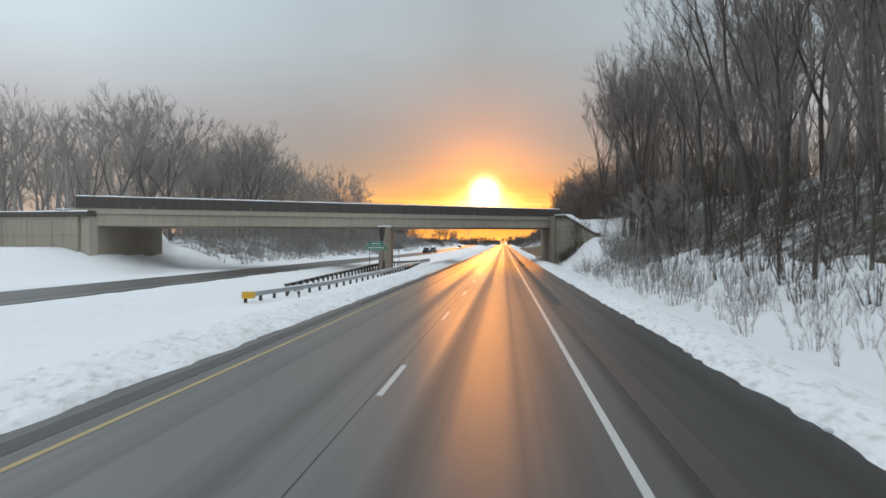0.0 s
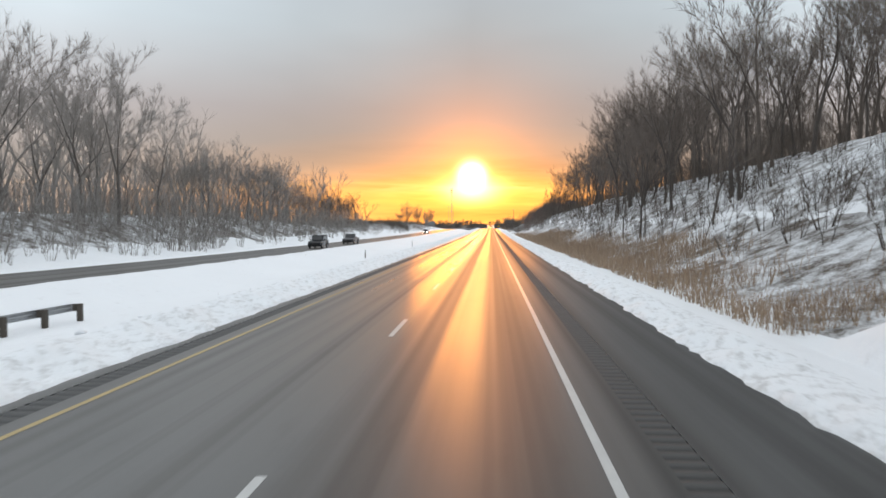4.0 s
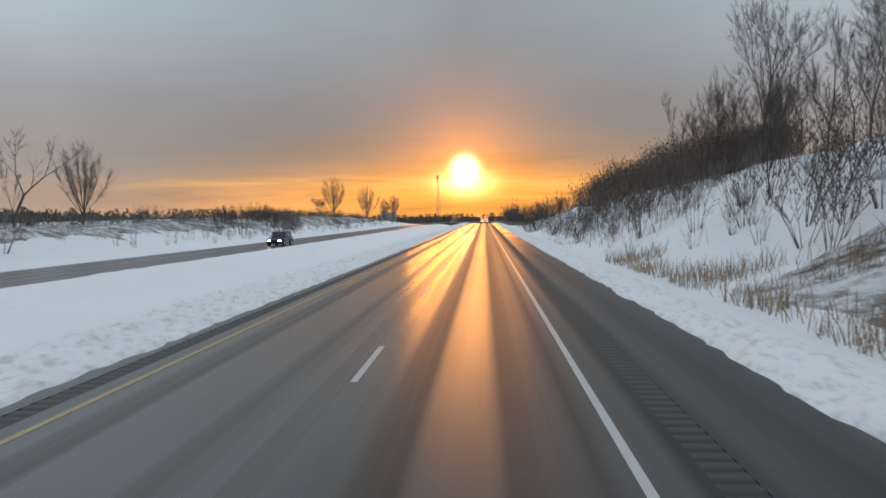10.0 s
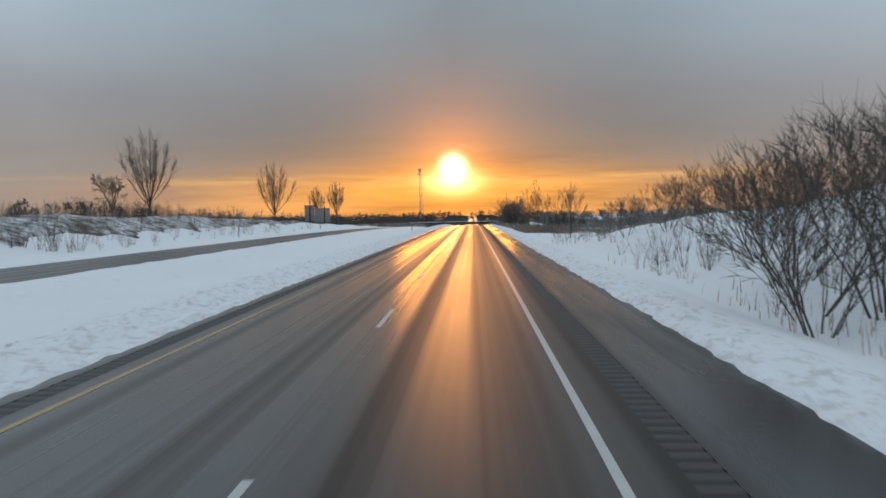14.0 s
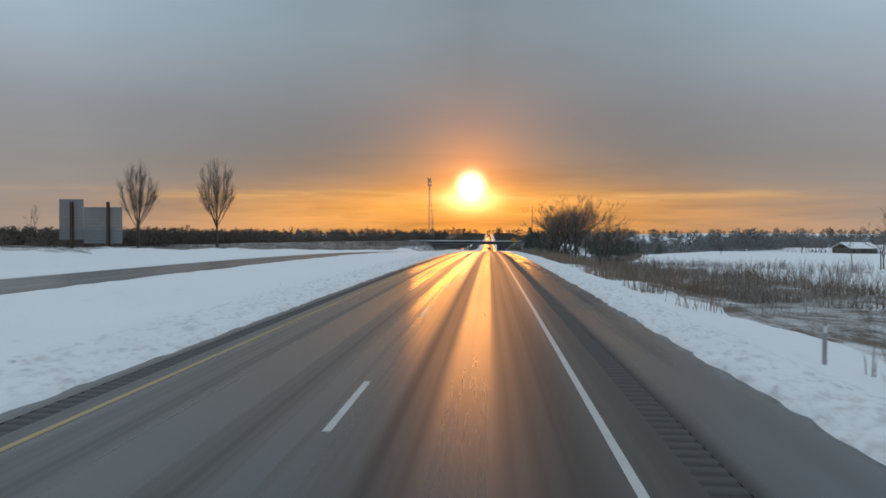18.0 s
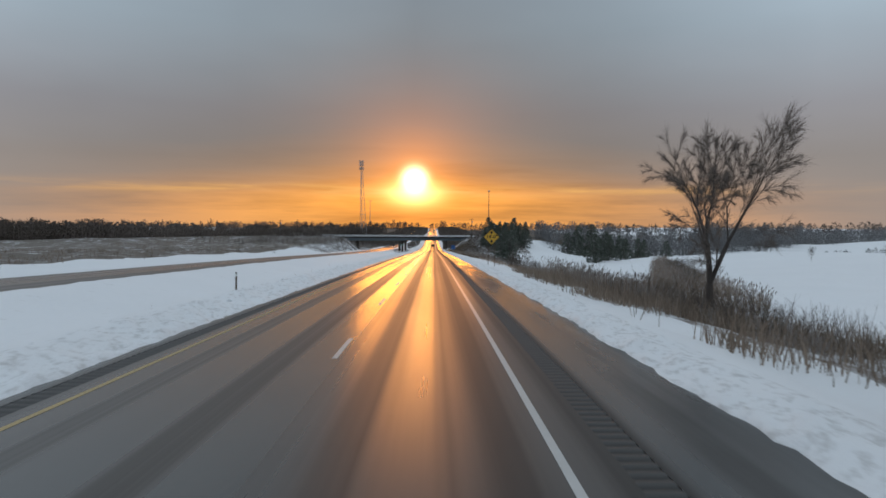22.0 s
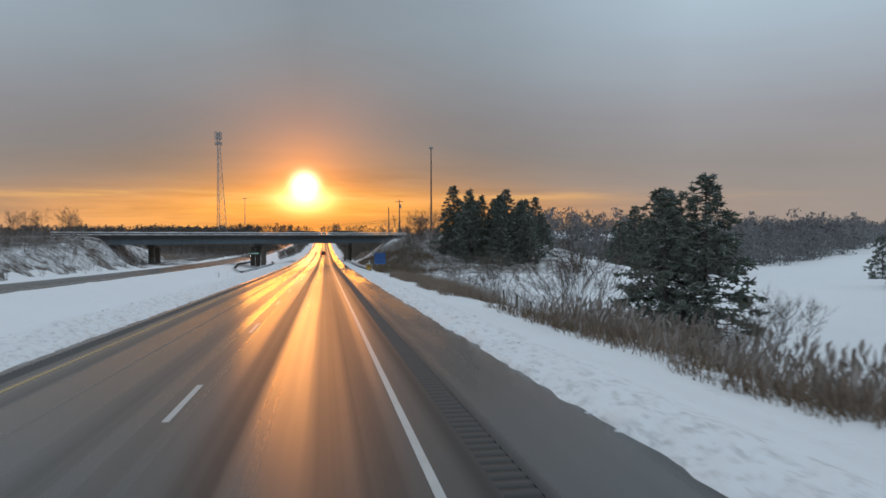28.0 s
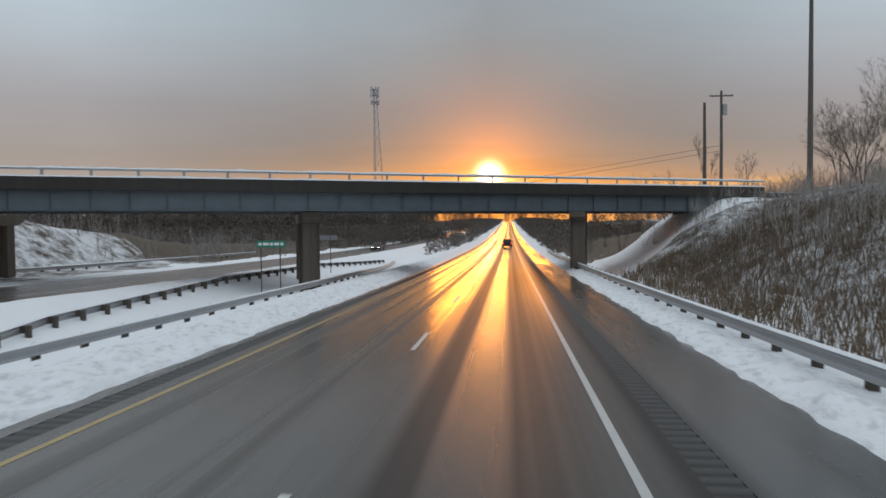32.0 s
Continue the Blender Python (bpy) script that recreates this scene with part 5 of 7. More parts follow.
def utility_poles():
    tops = []
    for x, y, top, arm in ((17.1, 995.1, 8.6, False), (20.7, 1002.5, 11.0, True), (-75.7, 981.4, 9.2, True)):
        zb = float(land(x, y)) - 0.5
        t = thing("utility_pole", "weathered wooden utility pole", "utility pole", Matrix.Translation((x, y, zb)), "utility poles")
        H = top - zb
        part("pole", Mesh().tube([(0, 0, 0), (0.03, 0, H * 0.5), (0, 0, H)], [0.17, 0.15, 0.11], 9), M_POLE, t)
        if arm:
            c = part("crossarm", Mesh().box(-1.1, 1.1, -0.07, 0.05, H - 0.55, H - 0.43), M_POLE, t)
            for k in (-1.0, -0.4, 0.4, 1.0):
                part("insulator", Mesh().tube([(k, 0, H - 0.43), (k, 0, H - 0.28)], [0.05, 0.03], 6), M_GALV, c)
            part("transformer", Mesh().tube([(0.32, 0, H - 2.3), (0.32, 0, H - 1.3)], [0.24, 0.24], 10), M_GALV, t, "grey transformer can")
        tops.append((x, y, top))
    w = thing("power_line", "thin sagging overhead wires", "power line")
    xa, ya, za = tops[1]
    for k, dz in ((0.0, -5.2), (0.25, -5.7)):
        pts = [(xa - 110 * u, ya + 120 * u + k, za + dz - 4.0 * u - 1.6 * 4 * u * (1 - u)) for u in [i / 16 for i in range(17)]]
        part("wire", Mesh().tube(pts, [0.022] * 17, 3), M_BLACK, w)


def cell_tower():
    x, y = -65.0, 1274.0
    zb = float(land(x, y)) - 0.5
    H = 68.5 - zb
    t = thing("cell_tower", "tall slender lattice cell tower with antenna panels", "tower", Matrix.Translation((x, y, zb)))
    rad = lambda u: 3.3 * (1 - u) ** 1.15 + 0.75
    lean = lambda u: -1.6 * u
    corner = lambda k, u: Vector((rad(u) * math.cos(k * 2.0944 + 0.4) + lean(u), rad(u) * math.sin(k * 2.0944 + 0.4), H * u))
    N = 16
    for k in range(3):
        part("leg", Mesh().tube([corner(k, i / N) for i in range(N + 1)], [0.17] * (N + 1), 4), M_GALV, t)
    for k in range(3):
        m = Mesh()
        for i in range(N):
            beam(m, corner(k, i / N), corner((k + 1) % 3, (i + 1) / N), 0.06, 3)
            beam(m, corner((k + 1) % 3, i / N), corner(k, (i + 1) / N), 0.06, 3)
            beam(m, corner(k, (i + 1) / N), corner((k + 1) % 3, (i + 1) / N), 0.06, 3)
        part("bracing", m, M_GALV, t, "lattice bracing")
    for u in (0.995, 0.955, 0.905):
        c = Vector((lean(u), 0, H * u))
        p = part("platform", Mesh().tube([c + Vector((0, 0, -0.15)), c + Vector((0, 0, 0.15))], [1.3, 1.3], 6), M_GALV, t)
        for k in range(6):
            a = k * 1.047
            q = c + Vector((2.0 * math.cos(a), 2.0 * math.sin(a), 0))
            part("antenna", Mesh().box(q.x - 0.22, q.x + 0.22, q.y - 0.15, q.y + 0.15, q.z - 1.3, q.z + 1.3), M_GALV, p)
    x, y = -98.0, 1700.0
    zb = float(land(x, y)) - 0.5
    t = thing("cell_tower", "thin far radio mast", "tower", Matrix.Translation((x, y, zb)))
    part("pole", Mesh().tube([(0, 0, 0), (0, 0, 48)], [0.6, 0.25], 5), M_GALV, t)
    part("crossarm", Mesh().box(-3, 3, -0.2, 0.2, 46.5, 47), M_GALV, t)


clearance_sign()
blue_sign()
green_signs()
sign_back()
hazard_marker()
delineators()
fence()
mast()
utility_poles()
cell_tower()


# ---- vehicles ----
def vehicle(label, at, paint, length, width, height, style, lit=True, group="oncoming vehicles"):
    """A car along +y (its nose at +y): style suv, pickup or sedan."""
    t = thing("car", label, "car", at, group)
    L, W, H = length / 2, width / 2, height
    hood, belt = H * 0.56, H * 0.60
    prof = [(-L, 0.30), (-L - 0.02, 0.55), (-L + 0.04, belt), (L * 0.30, belt), (L * 0.36, belt - 0.02), (L * 0.92, hood - 0.06), (L, hood - 0.22), (L + 0.02, 0.45), (L - 0.05, 0.28)]

    def hull(pr, w, tuck=0.06):
        n = len(pr)
        rows = [(-w + tuck, 1.0), (-w, 0.0), (w, 0.0), (w - tuck, 1.0)]
        vs = []
        for xx, k in rows:
            for y, z in pr:
                s = 1.0 - 0.03 * k
                vs.append((xx, y * s, z * (1 - 0.02 * k) + 0.006 * k))
        fs = [tuple(range(n)), tuple(range(3 * n, 4 * n))[::-1]]
        for r in range(3):
            for i in range(n):
                j = (i + 1) % n
                fs.append((r * n + j, r * n + i, (r + 1) * n + i, (r + 1) * n + j))
        return Mesh().add(vs, fs)

    def rounded(ob, w):
        bv = ob.modifiers.new("rounded_edges", "BEVEL")
        bv.width, bv.segments, bv.limit_method = w, 2, "ANGLE"
        return ob

    body = rounded(part("body", hull(prof, W), paint, t), 0.07)
    back, roof = {"suv": (-L + 0.08, -L + 0.25), "pickup": (-L * 0.12, -L * 0.02), "sedan": (-L * 0.72, -L * 0.42)}[style]
    front, froof = (L * 0.36, L * 0.16) if style != "sedan" else (L * 0.42, L * 0.08)
    cab = [(back, belt - 0.01), (roof, H), (froof, H), (front, belt - 0.01)]
    rounded(part("cabin", hull(cab, W - 0.10, 0.14), paint, t), 0.06)
    g = [(roof + 0.16, belt + 0.06), (roof + 0.22, H - 0.10), (froof - 0.06, H - 0.10), (front - 0.22, belt + 0.06)]
    for s in (-1, 1):
        x = s * (W - 0.135)
        part("side_window", Mesh().add([(x + s * 0.035, y, z) for y, z in g] + [(x - s * 0.03, y, z) for y, z in g], [(0, 1, 2, 3), (7, 6, 5, 4), (0, 4, 5, 1), (1, 5, 6, 2), (2, 6, 7, 3), (3, 7, 4, 0)]), M_GLASS, t)
    for (ya, yb), nm in (((front, froof), "windscreen"), ((back, roof), "rear_window")):
        dy = 0.015 if nm == "windscreen" else -0.015
        q = [(sx * (W - 0.24), ya + (yb - ya) * u + dy, belt + (H - belt) * u) for sx, u in ((-1, 0.12), (1, 0.12), (1, 0.86), (-1, 0.86))]
        part(nm, Mesh().add(q + [(x, y - dy * 1.2, z) for x, y, z in q], [(0, 1, 2, 3), (7, 6, 5, 4), (0, 4, 5, 1), (1, 5, 6, 2), (2, 6, 7, 3), (3, 7, 4, 0)]), M_GLASS, t)
    r = 0.36
    for sx in (-1, 1):
        for y in (-L * 0.62, L * 0.62):
            a = Vector((sx * (W - 0.16), y, r))
            b = Vector((sx * (W + 0.03), y, r))
            part("wheel_arch", Mesh().tube([a + (b - a) * 0.55, b - (b - a) * 0.06], [r * 1.22, r * 1.22], 16), M_BLACK, t, "dark wheel arch")
            w = part("wheel", Mesh().tube([a, a + (b - a) * 0.1, a + (b - a) * 0.9, b], [r * 0.93, r, r, r * 0.93], 16), M_RUBBER, t, "black tyre")
            part("rim", Mesh().tube([b - (b - a) * 0.05, b + (b - a) * 0.05], [r * 0.6, r * 0.52], 12), M_CHROME, w, "alloy rim")
        part("headlight", Mesh().box(sx * (W - 0.30) - 0.16, sx * (W - 0.30) + 0.16, L - 0.02, L + 0.035, hood - 0.36, hood - 0.20), M_LAMP if lit else M_GLASS, t, "lit headlamp" if lit else "")
        part("tail_lamp", Mesh().box(sx * (W - 0.20) - 0.11, sx * (W - 0.20) + 0.11, -L - 0.04, -L + 0.02, 0.72, 0.98), M_TAIL, t, "red tail lamp")
        part("mirror", Mesh().box(sx * (W + 0.10) - 0.09, sx * (W + 0.10) + 0.09, front - 0.35, front - 0.25, belt + 0.03, belt + 0.20), paint, t)
    part("bumper", Mesh().box(-W + 0.08, W - 0.08, L - 0.04, L + 0.08, 0.36, 0.58), M_RUBBER, t)
    part("bumper", Mesh().box(-W + 0.08, W - 0.08, -L - 0.10, -L + 0.04, 0.36, 0.60), M_RUBBER, t)
    part("grille", Mesh().box(-W + 0.5, W - 0.5, L, L + 0.03, hood - 0.42, hood - 0.22), M_BLACK, t)
    if style == "suv":
        for sx in (-1, 1):
            part("roof_rail", Mesh().tube([(sx * (W - 0.3), roof + 0.1, H + 0.05), (sx * (W - 0.3), froof - 0.1, H + 0.05)], [0.025, 0.025], 5), M_BLACK, t)
    return t


P_BLACK = plain("black_car_paint", (0.012, 0.014, 0.018), 0.25, vary=0.2)
P_BLUE = plain("blue_car_paint", (0.02, 0.045, 0.11), 0.28, vary=0.2)
P_GREY = plain("grey_car_paint", (0.07, 0.07, 0.075), 0.3, vary=0.2)
spot = lambda x, y, turn=180: Matrix.Translation((x, y, float(road_z(y) + opposite(y)) + 0.004)) @ pose(0, 0, 0, 0, 0, turn)
vehicle("black boxy four-wheel-drive car driving towards the viewer", spot(-24.1, 212.5), P_BLACK, 4.6, 1.86, 1.86, "suv", False)
vehicle("dark grey pickup truck driving towards the viewer", spot(-24.3, 236.0), P_GREY, 5.4, 1.95, 1.82, "pickup", False)
vehicle("dark blue sport utility car with lit headlamps", spot(-24.0, 371.5), P_BLUE, 4.5, 1.84, 1.68, "suv")
vehicle("dark car with lit headlamps on the far carriageway", spot(-24.0, 1060.0), P_GREY, 4.6, 1.82, 1.46, "sedan")
vehicle("dark car driving away ahead with red tail lamps", Matrix.Translation((0.1, 1072.0, float(road_z(1072.0)) + 0.004)), P_BLACK, 4.7, 1.88, 1.70, "suv", False, "vehicles ahead")

# ---- vegetation ----
def _twig(self, a, b, r):
    """A fine twig of two faces."""
    a, b = Vector(a), Vector(b)
    d = (b - a).normalized()
    u = d.cross(Vector((0.3, 0.5, 0.81))).normalized() * r
    w = d.cross(u)
    return self.add([tuple(a + u), tuple(a - u), tuple(a + w * 1.2), tuple(b)], [(0, 1, 3), (1, 2, 3)])


def _hair(self, a, b, r, rng):
    """The finest twig: one thin face, turned at random about its run."""
    d = (b - a).normalized()
    u = d.cross(Vector((rng.gauss(0, 1), rng.gauss(0, 1), rng.gauss(0, 1)))).normalized() * r
    return self.add([tuple(a + u), tuple(a - u), tuple(b)], [(0, 1, 2)])


Mesh.twig = _twig
Mesh.hair = _hair

# ---- trees and brush ----
def winter_tree(seed, H, r0, first=0.28, levels=6, spread=0.46, up=0.16, side=4, stems=1, flare=0.25, thick=0.008, droop=0.0, keep=0.80, girth=1.0, fan=2.35):
    """A bare tree that forks again and again: wood (trunk and limbs) and crown (branches and twigs), as two meshes."""
    rng = random.Random(seed)
    wood, fine = Mesh(), Mesh()
    turned = lambda d, ang, az: (d + (d.orthogonal().normalized() * math.cos(az) + d.cross(d.orthogonal()).normalized() * math.sin(az)) * math.tan(ang)).normalized()

    def bough(p, d, ln, r, lev):
        n = 3 if lev < 2 else 2
        pts, g = [p], 0.05 + 0.012 * min(lev, 4)
        lift = (up if lev else 0.0) - (droop if lev > 3 else 0.0)
        for i in range(n):
            d = (d + Vector((rng.gauss(0, g), rng.gauss(0, g), rng.gauss(0, g * 0.7) + lift / n))).normalized()
            pts.append(pts[-1] + d * ln / n)
        tip = r * (0.80 if lev < 2 else 0.70)
        if lev <= 3:
            rad = [r + (tip - r) * i / n for i in range(n + 1)]
            if lev == 0:
                rad[0] *= 1.3
            wood.tube(pts, rad, (6, 5, 3, 3)[lev], False)
        else:
            fine.twig(pts[0], pts[1] + (pts[1] - pts[0]) * 0.25, max(r, thick * 1.3))
            fine.twig(pts[1], pts[2], max(tip, thick))
        if lev >= 2:
            for _ in range(side if lev > 2 else side // 2):
                q = rng.random() * n
                k = min(n - 1, int(q))
                a = pts[k].lerp(pts[k + 1], q - k)
                td = (turned(d, rng.uniform(0.25, 0.75), rng.uniform(0, 6.283)) + Vector((0, 0, 0.12 - droop))).normalized()
                fine.hair(a, a + td * ln * rng.uniform(0.40, 1.05) * (1.0 if lev > 3 else 0.5), thick, rng)
        if lev >= levels:
            return
        kids = 2 + (rng.random() < fan - 2)
        az = rng.uniform(0, 6.283)
        for c in range(kids):
            ang = spread * (rng.uniform(0.25, 0.6) if c == 0 else rng.uniform(0.75, 1.3))
            nd = turned(d, ang, az + 6.283 * c / kids + rng.gauss(0, 0.3))
            bough(pts[-1], nd, ln * keep * (rng.uniform(0.95, 1.1) if c == 0 else rng.uniform(0.68, 1.0)) if lev else L1 * rng.uniform(0.8, 1.1), tip * (0.80 if c == 0 else rng.uniform(0.50, 0.70)), lev + 1)
        if 0 < lev < 4 and rng.random() < 0.75:
            bough(pts[1], turned(d, spread * rng.uniform(1.2, 1.9), rng.uniform(0, 6.283)), ln * rng.uniform(0.55, 0.8), tip * 0.5, min(levels, lev + 2))

    L1 = (1 - first) * H * 0.27
    for s in range(stems):
        az = 6.283 * s / stems + rng.uniform(-0.4, 0.4)
        f = 0.0 if stems == 1 else flare * rng.uniform(0.4, 1.2)
        o = 0.0 if stems == 1 else 0.03 * H
        bough(Vector((math.cos(az) * o, math.sin(az) * o, -0.02 * H)), Vector((math.cos(az) * f, math.sin(az) * f, 1)).normalized(), first * H * rng.uniform(0.85, 1.15), r0 * (1.0 if s == 0 else rng.uniform(0.6, 0.95)), 0)
    k = H / max(q[2] for q in fine.v)
    wood.v = [(q[0] * k * girth, q[1] * k * girth, q[2] * k) for q in wood.v]
    fine.v = [(q[0] * k * girth, q[1] * k * girth, q[2] * k) for q in fine.v]
    return wood, fine


def vase_tree(seed, H, r0, fork, half, limbs=10, shoots=24):
    """A bare tree whose limbs rise from one low fork and open like a fan, with long upright shoots."""
    rng = random.Random(seed)
    wood, fine = Mesh(), Mesh()
    top = Vector((rng.uniform(-0.02, 0.02) * H, 0, fork * H))
    wood.tube([(0, 0, -0.03 * H), tuple(top * 0.5), tuple(top)], [r0 * 1.3, r0, r0 * 0.85], 6, False)
    for i in range(limbs):
        az = 6.283 * (i * 0.382 + rng.uniform(-0.06, 0.06))
        k = ((i + 0.4) / limbs) ** 0.6
        o = Vector((math.cos(az), math.sin(az), 0))
        a = top * rng.uniform(0.86, 1.0) if i % 3 else top * rng.uniform(0.62, 0.85)
        e = o * half * H * k * 0.86 + Vector((0, 0, H * (0.98 - 0.30 * k * k) * rng.uniform(0.86, 0.97)))
        c = a.lerp(e, 0.48) + o * half * H * k * 0.34
        path = [a.lerp(c, t).lerp(c.lerp(e, t), t) + Vector((rng.gauss(0, 0.006), rng.gauss(0, 0.006), 0)) * H * t for t in (0, 0.25, 0.5, 0.75, 1.0)]
        wood.tube([tuple(q) for q in path], [r0 * q for q in (0.40, 0.27, 0.18, 0.11, 0.04)], 4, False)
        for j in range(shoots):
            t = rng.uniform(0.18, 1.0) * 3.999
            n = int(t)
            p = path[n].lerp(path[n + 1], t - n)
            d = (path[n + 1] - path[n]).normalized()
            d = (d + o * 0.10 + Vector((rng.gauss(0, 0.26), rng.gauss(0, 0.26), 0.18))).normalized()
            ln = H * rng.uniform(0.08, 0.20) * (1.15 - 0.12 * t)
            q = p + d * ln
            fine.spike(p, q, 0.0013 * H)
            for h in range(9):
                b = p.lerp(q, rng.uniform(0.2, 0.95))
                td = (d + Vector((rng.gauss(0, 0.34), rng.gauss(0, 0.34), 0.10))).normalized()
                fine.hair(b, b + td * H * rng.uniform(0.05, 0.12), 0.0007 * H, rng)
    return wood, fine


def shrub(seed, H, stems, nt, flare=0.5):
    rng = random.Random(seed)
    m = Mesh()
    for s in range(stems):
        az = rng.uniform(0, 6.283)
        f = rng.uniform(0.1, 1.0) * flare
        p = Vector((math.cos(az) * 0.1 * H, math.sin(az) * 0.1 * H, 0))
        d = Vector((math.cos(az) * f, math.sin(az) * f, 1)).normalized()
        ln = H * rng.uniform(0.6, 1.0)
        mid = p + d * ln * 0.5
        end = mid + (d + Vector((rng.gauss(0, 0.2), rng.gauss(0, 0.2), 0.1))).normalized() * ln * 0.5
        m.spike(p, mid + d * ln * 0.05, 0.010 * H)
        m.spike(mid, end, 0.007 * H)
        for _ in range(nt):
            a = p.lerp(mid, rng.uniform(0.3, 1)) if rng.random() < 0.4 else mid.lerp(end, rng.random())
            td = (d + Vector((rng.gauss(0, 0.55), rng.gauss(0, 0.55), rng.gauss(0.1, 0.4)))).normalized()
            m.twig(a, a + td * H * rng.uniform(0.14, 0.36), 0.0045 * H)
    return m


def conifer(seed, H, R, tufts, power, full, low=0.05):
    """An evergreen: trunk, boughs, and tufts of needles in an uneven crown; power: how fast it tapers, full: how far up it stays wide."""
    rng = random.Random(seed)
    wood, fine = Mesh(), Mesh()
    wood.tube([(0, 0, -0.4), (0.08, 0, H * 0.5), (0, 0.05, H * 0.97)], [H * 0.018, H * 0.011, 0.02], 6, False)
    for c in range(tufts):
        u = low + (0.985 - low) * (c + rng.random()) / tufts
        env = R * min(1.0, 0.66 + full * u) * (1 - u) ** power * rng.uniform(0.88, 1.15) + 0.10
        az, k = c * 2.4 + rng.gauss(0, 0.35), rng.uniform(0.35, 1.05)
        o = Vector((math.cos(az), math.sin(az), 0))
        q = Vector((0, 0, H * u)) + o * env * k + Vector((0, 0, rng.gauss(0, 0.12) - 0.10 * env * k))
        wood.tube([(0, 0, max(0.2, H * u)), tuple(q)], [0.03, 0.012], 3, False)
        size = rng.uniform(0.36, 0.66) * (1.15 - 0.6 * u) * H / 10
        for t in range(20):
            d = (o * 0.60 + Vector((rng.gauss(0, 0.65), rng.gauss(0, 0.65), 0.10 + rng.gauss(0, 0.45)))).normalized()
            b = q + Vector((rng.gauss(0, 0.24), rng.gauss(0, 0.24), rng.gauss(0, 0.13))) * size * 1.6
            fine.spike(b, b + d * size * rng.uniform(0.6, 1.1), 0.11 * size + 0.03)
    fine.spike((0, 0, H * 0.93), (0, 0, H), 0.09)
    return wood, fine


def tree_kind(name, label, shape, bark, twig, group, category="tree", crown_label=""):
    """The first tree of a kind, with its trunk and crown; others are copies of it."""
    wood, fine = shape
    return (wood.done("trunk", bark, True), fine.done("crown", twig), name, label, group, category, crown_label)


def plant(kind, x, y, s, turn, sink=0.25, squash=1.0):
    tr, cr, name, label, group, category, cl = kind
    t = thing(name, label, category, pose(x, y, float(land(x, y)) - sink, 0, 0, turn), group)
    t.scale = (s * squash, s * squash, s)
    part("trunk", tr, None, t)
    part("crown", cr, None, t, cl)
    return t


W_R, W_L = "bare trees of the roadside wood", "frosted trees of the far wood"
TALL = [tree_kind("tree", "tall bare winter tree with dark bark, dusted with snow", winter_tree(10 + i, 20, 0.17, (0.34, 0.26, 0.38, 0.22)[i], 6, 0.38, 0.13, 11, thick=0.010, girth=1.15, fan=2.2), M_BARK, M_TWIG_BROWN, W_R) for i in range(4)]
FORK = [tree_kind("tree", "large bare tree forked into several stems", winter_tree(30 + i, 21, 0.24, 0.20, 5, 0.38, 0.14, 16, stems=2 + i, flare=0.18, thick=0.010, girth=1.1), M_BARK, M_TWIG_BROWN, W_R) for i in range(2)]
TALL_S = [tree_kind("tree", "tall bare winter tree with snow along its limbs", winter_tree(110 + i, 20, 0.16, (0.36, 0.28, 0.42, 0.24)[i], 6, 0.38, 0.14, 11, thick=0.009, girth=1.1, fan=2.2), M_BARK_DUSTED, M_TWIG_DUSTED, W_R) for i in range(4)]
FORK_S = [tree_kind("tree", "large bare tree forked into several stems, dusted with snow", winter_tree(136 + i, 21, 0.26, 0.24, 6, 0.36, 0.18, 14, stems=2, flare=0.10, thick=0.009, girth=1.05, fan=2.3), M_BARK_DUSTED, M_TWIG_DUSTED, W_R) for i in range(2)]
FROST = [tree_kind("tree", "bare tree with frosted grey twigs", winter_tree(40 + i, 18, 0.16, (0.26, 0.2, 0.3)[i], 6, 0.42, 0.10, 13, thick=0.012, girth=1.2, fan=2.2), M_BARK_FROST, M_TWIG_FROST, W_L) for i in range(3)]
GREY = [tree_kind("tree", "bare tree with a rounded crown of grey twigs", winter_tree(44 + i, 16, 0.16, (0.30, 0.22)[i], 6, 0.42, 0.11, 12, thick=0.010, girth=1.15, fan=2.2), M_BARK_FROST, M_TWIG_GREY, W_L) for i in range(2)]
YOUNG = [tree_kind("tree", "slender young bare tree", winter_tree(50 + i, 9, 0.06, (0.30, 0.20, 0.16)[i], 5, 0.32, 0.18, 14, stems=(1, 2, 2)[i], flare=0.14, thick=0.006, girth=1.0, fan=2.2), M_BARK, M_TWIG, "young trees by the road") for i in range(3)]
VASE = [tree_kind("tree", "bare vase-shaped tree with fine upright twigs", vase_tree(62 + i, 11, 0.14, (0.20, 0.30)[i], (0.36, 0.23)[i], (17, 12)[i], (28, 34)[i]), M_BARK, M_TWIG_BROWN, "single trees by the road") for i in range(2)]
DROOP = [tree_kind("tree", "broad bare tree with drooping twigs and a short trunk", winter_tree(73, 9.0, 0.22, 0.22, 6, 0.46, 0.10, 34, droop=0.16, thick=0.0060, girth=0.84, fan=2.5), M_BARK, M_TWIG_BROWN, "single trees by the road")]
BUSHY = [tree_kind("shrub", "many-stemmed bare shrub in the snow", winter_tree(80 + i, 4.5, 0.030, 0.18, 4, 0.42, 0.10, 8, stems=6, flare=(0.55, 0.8)[i], thick=0.006, fan=2.2), M_BARK, M_TWIG, "shrubs on the bank", "shrub") for i in range(2)]
CLUMP = [tree_kind("tree", "many-stemmed bare tree with a wide fine crown", winter_tree(183 + i, 11, 0.13, 0.20, 6, 0.40, 0.11, 9, stems=3, flare=0.22, thick=0.0065, girth=1.15, fan=2.25), M_BARK, M_TWIG_BROWN, "clump of trees by the road") for i in range(3)]
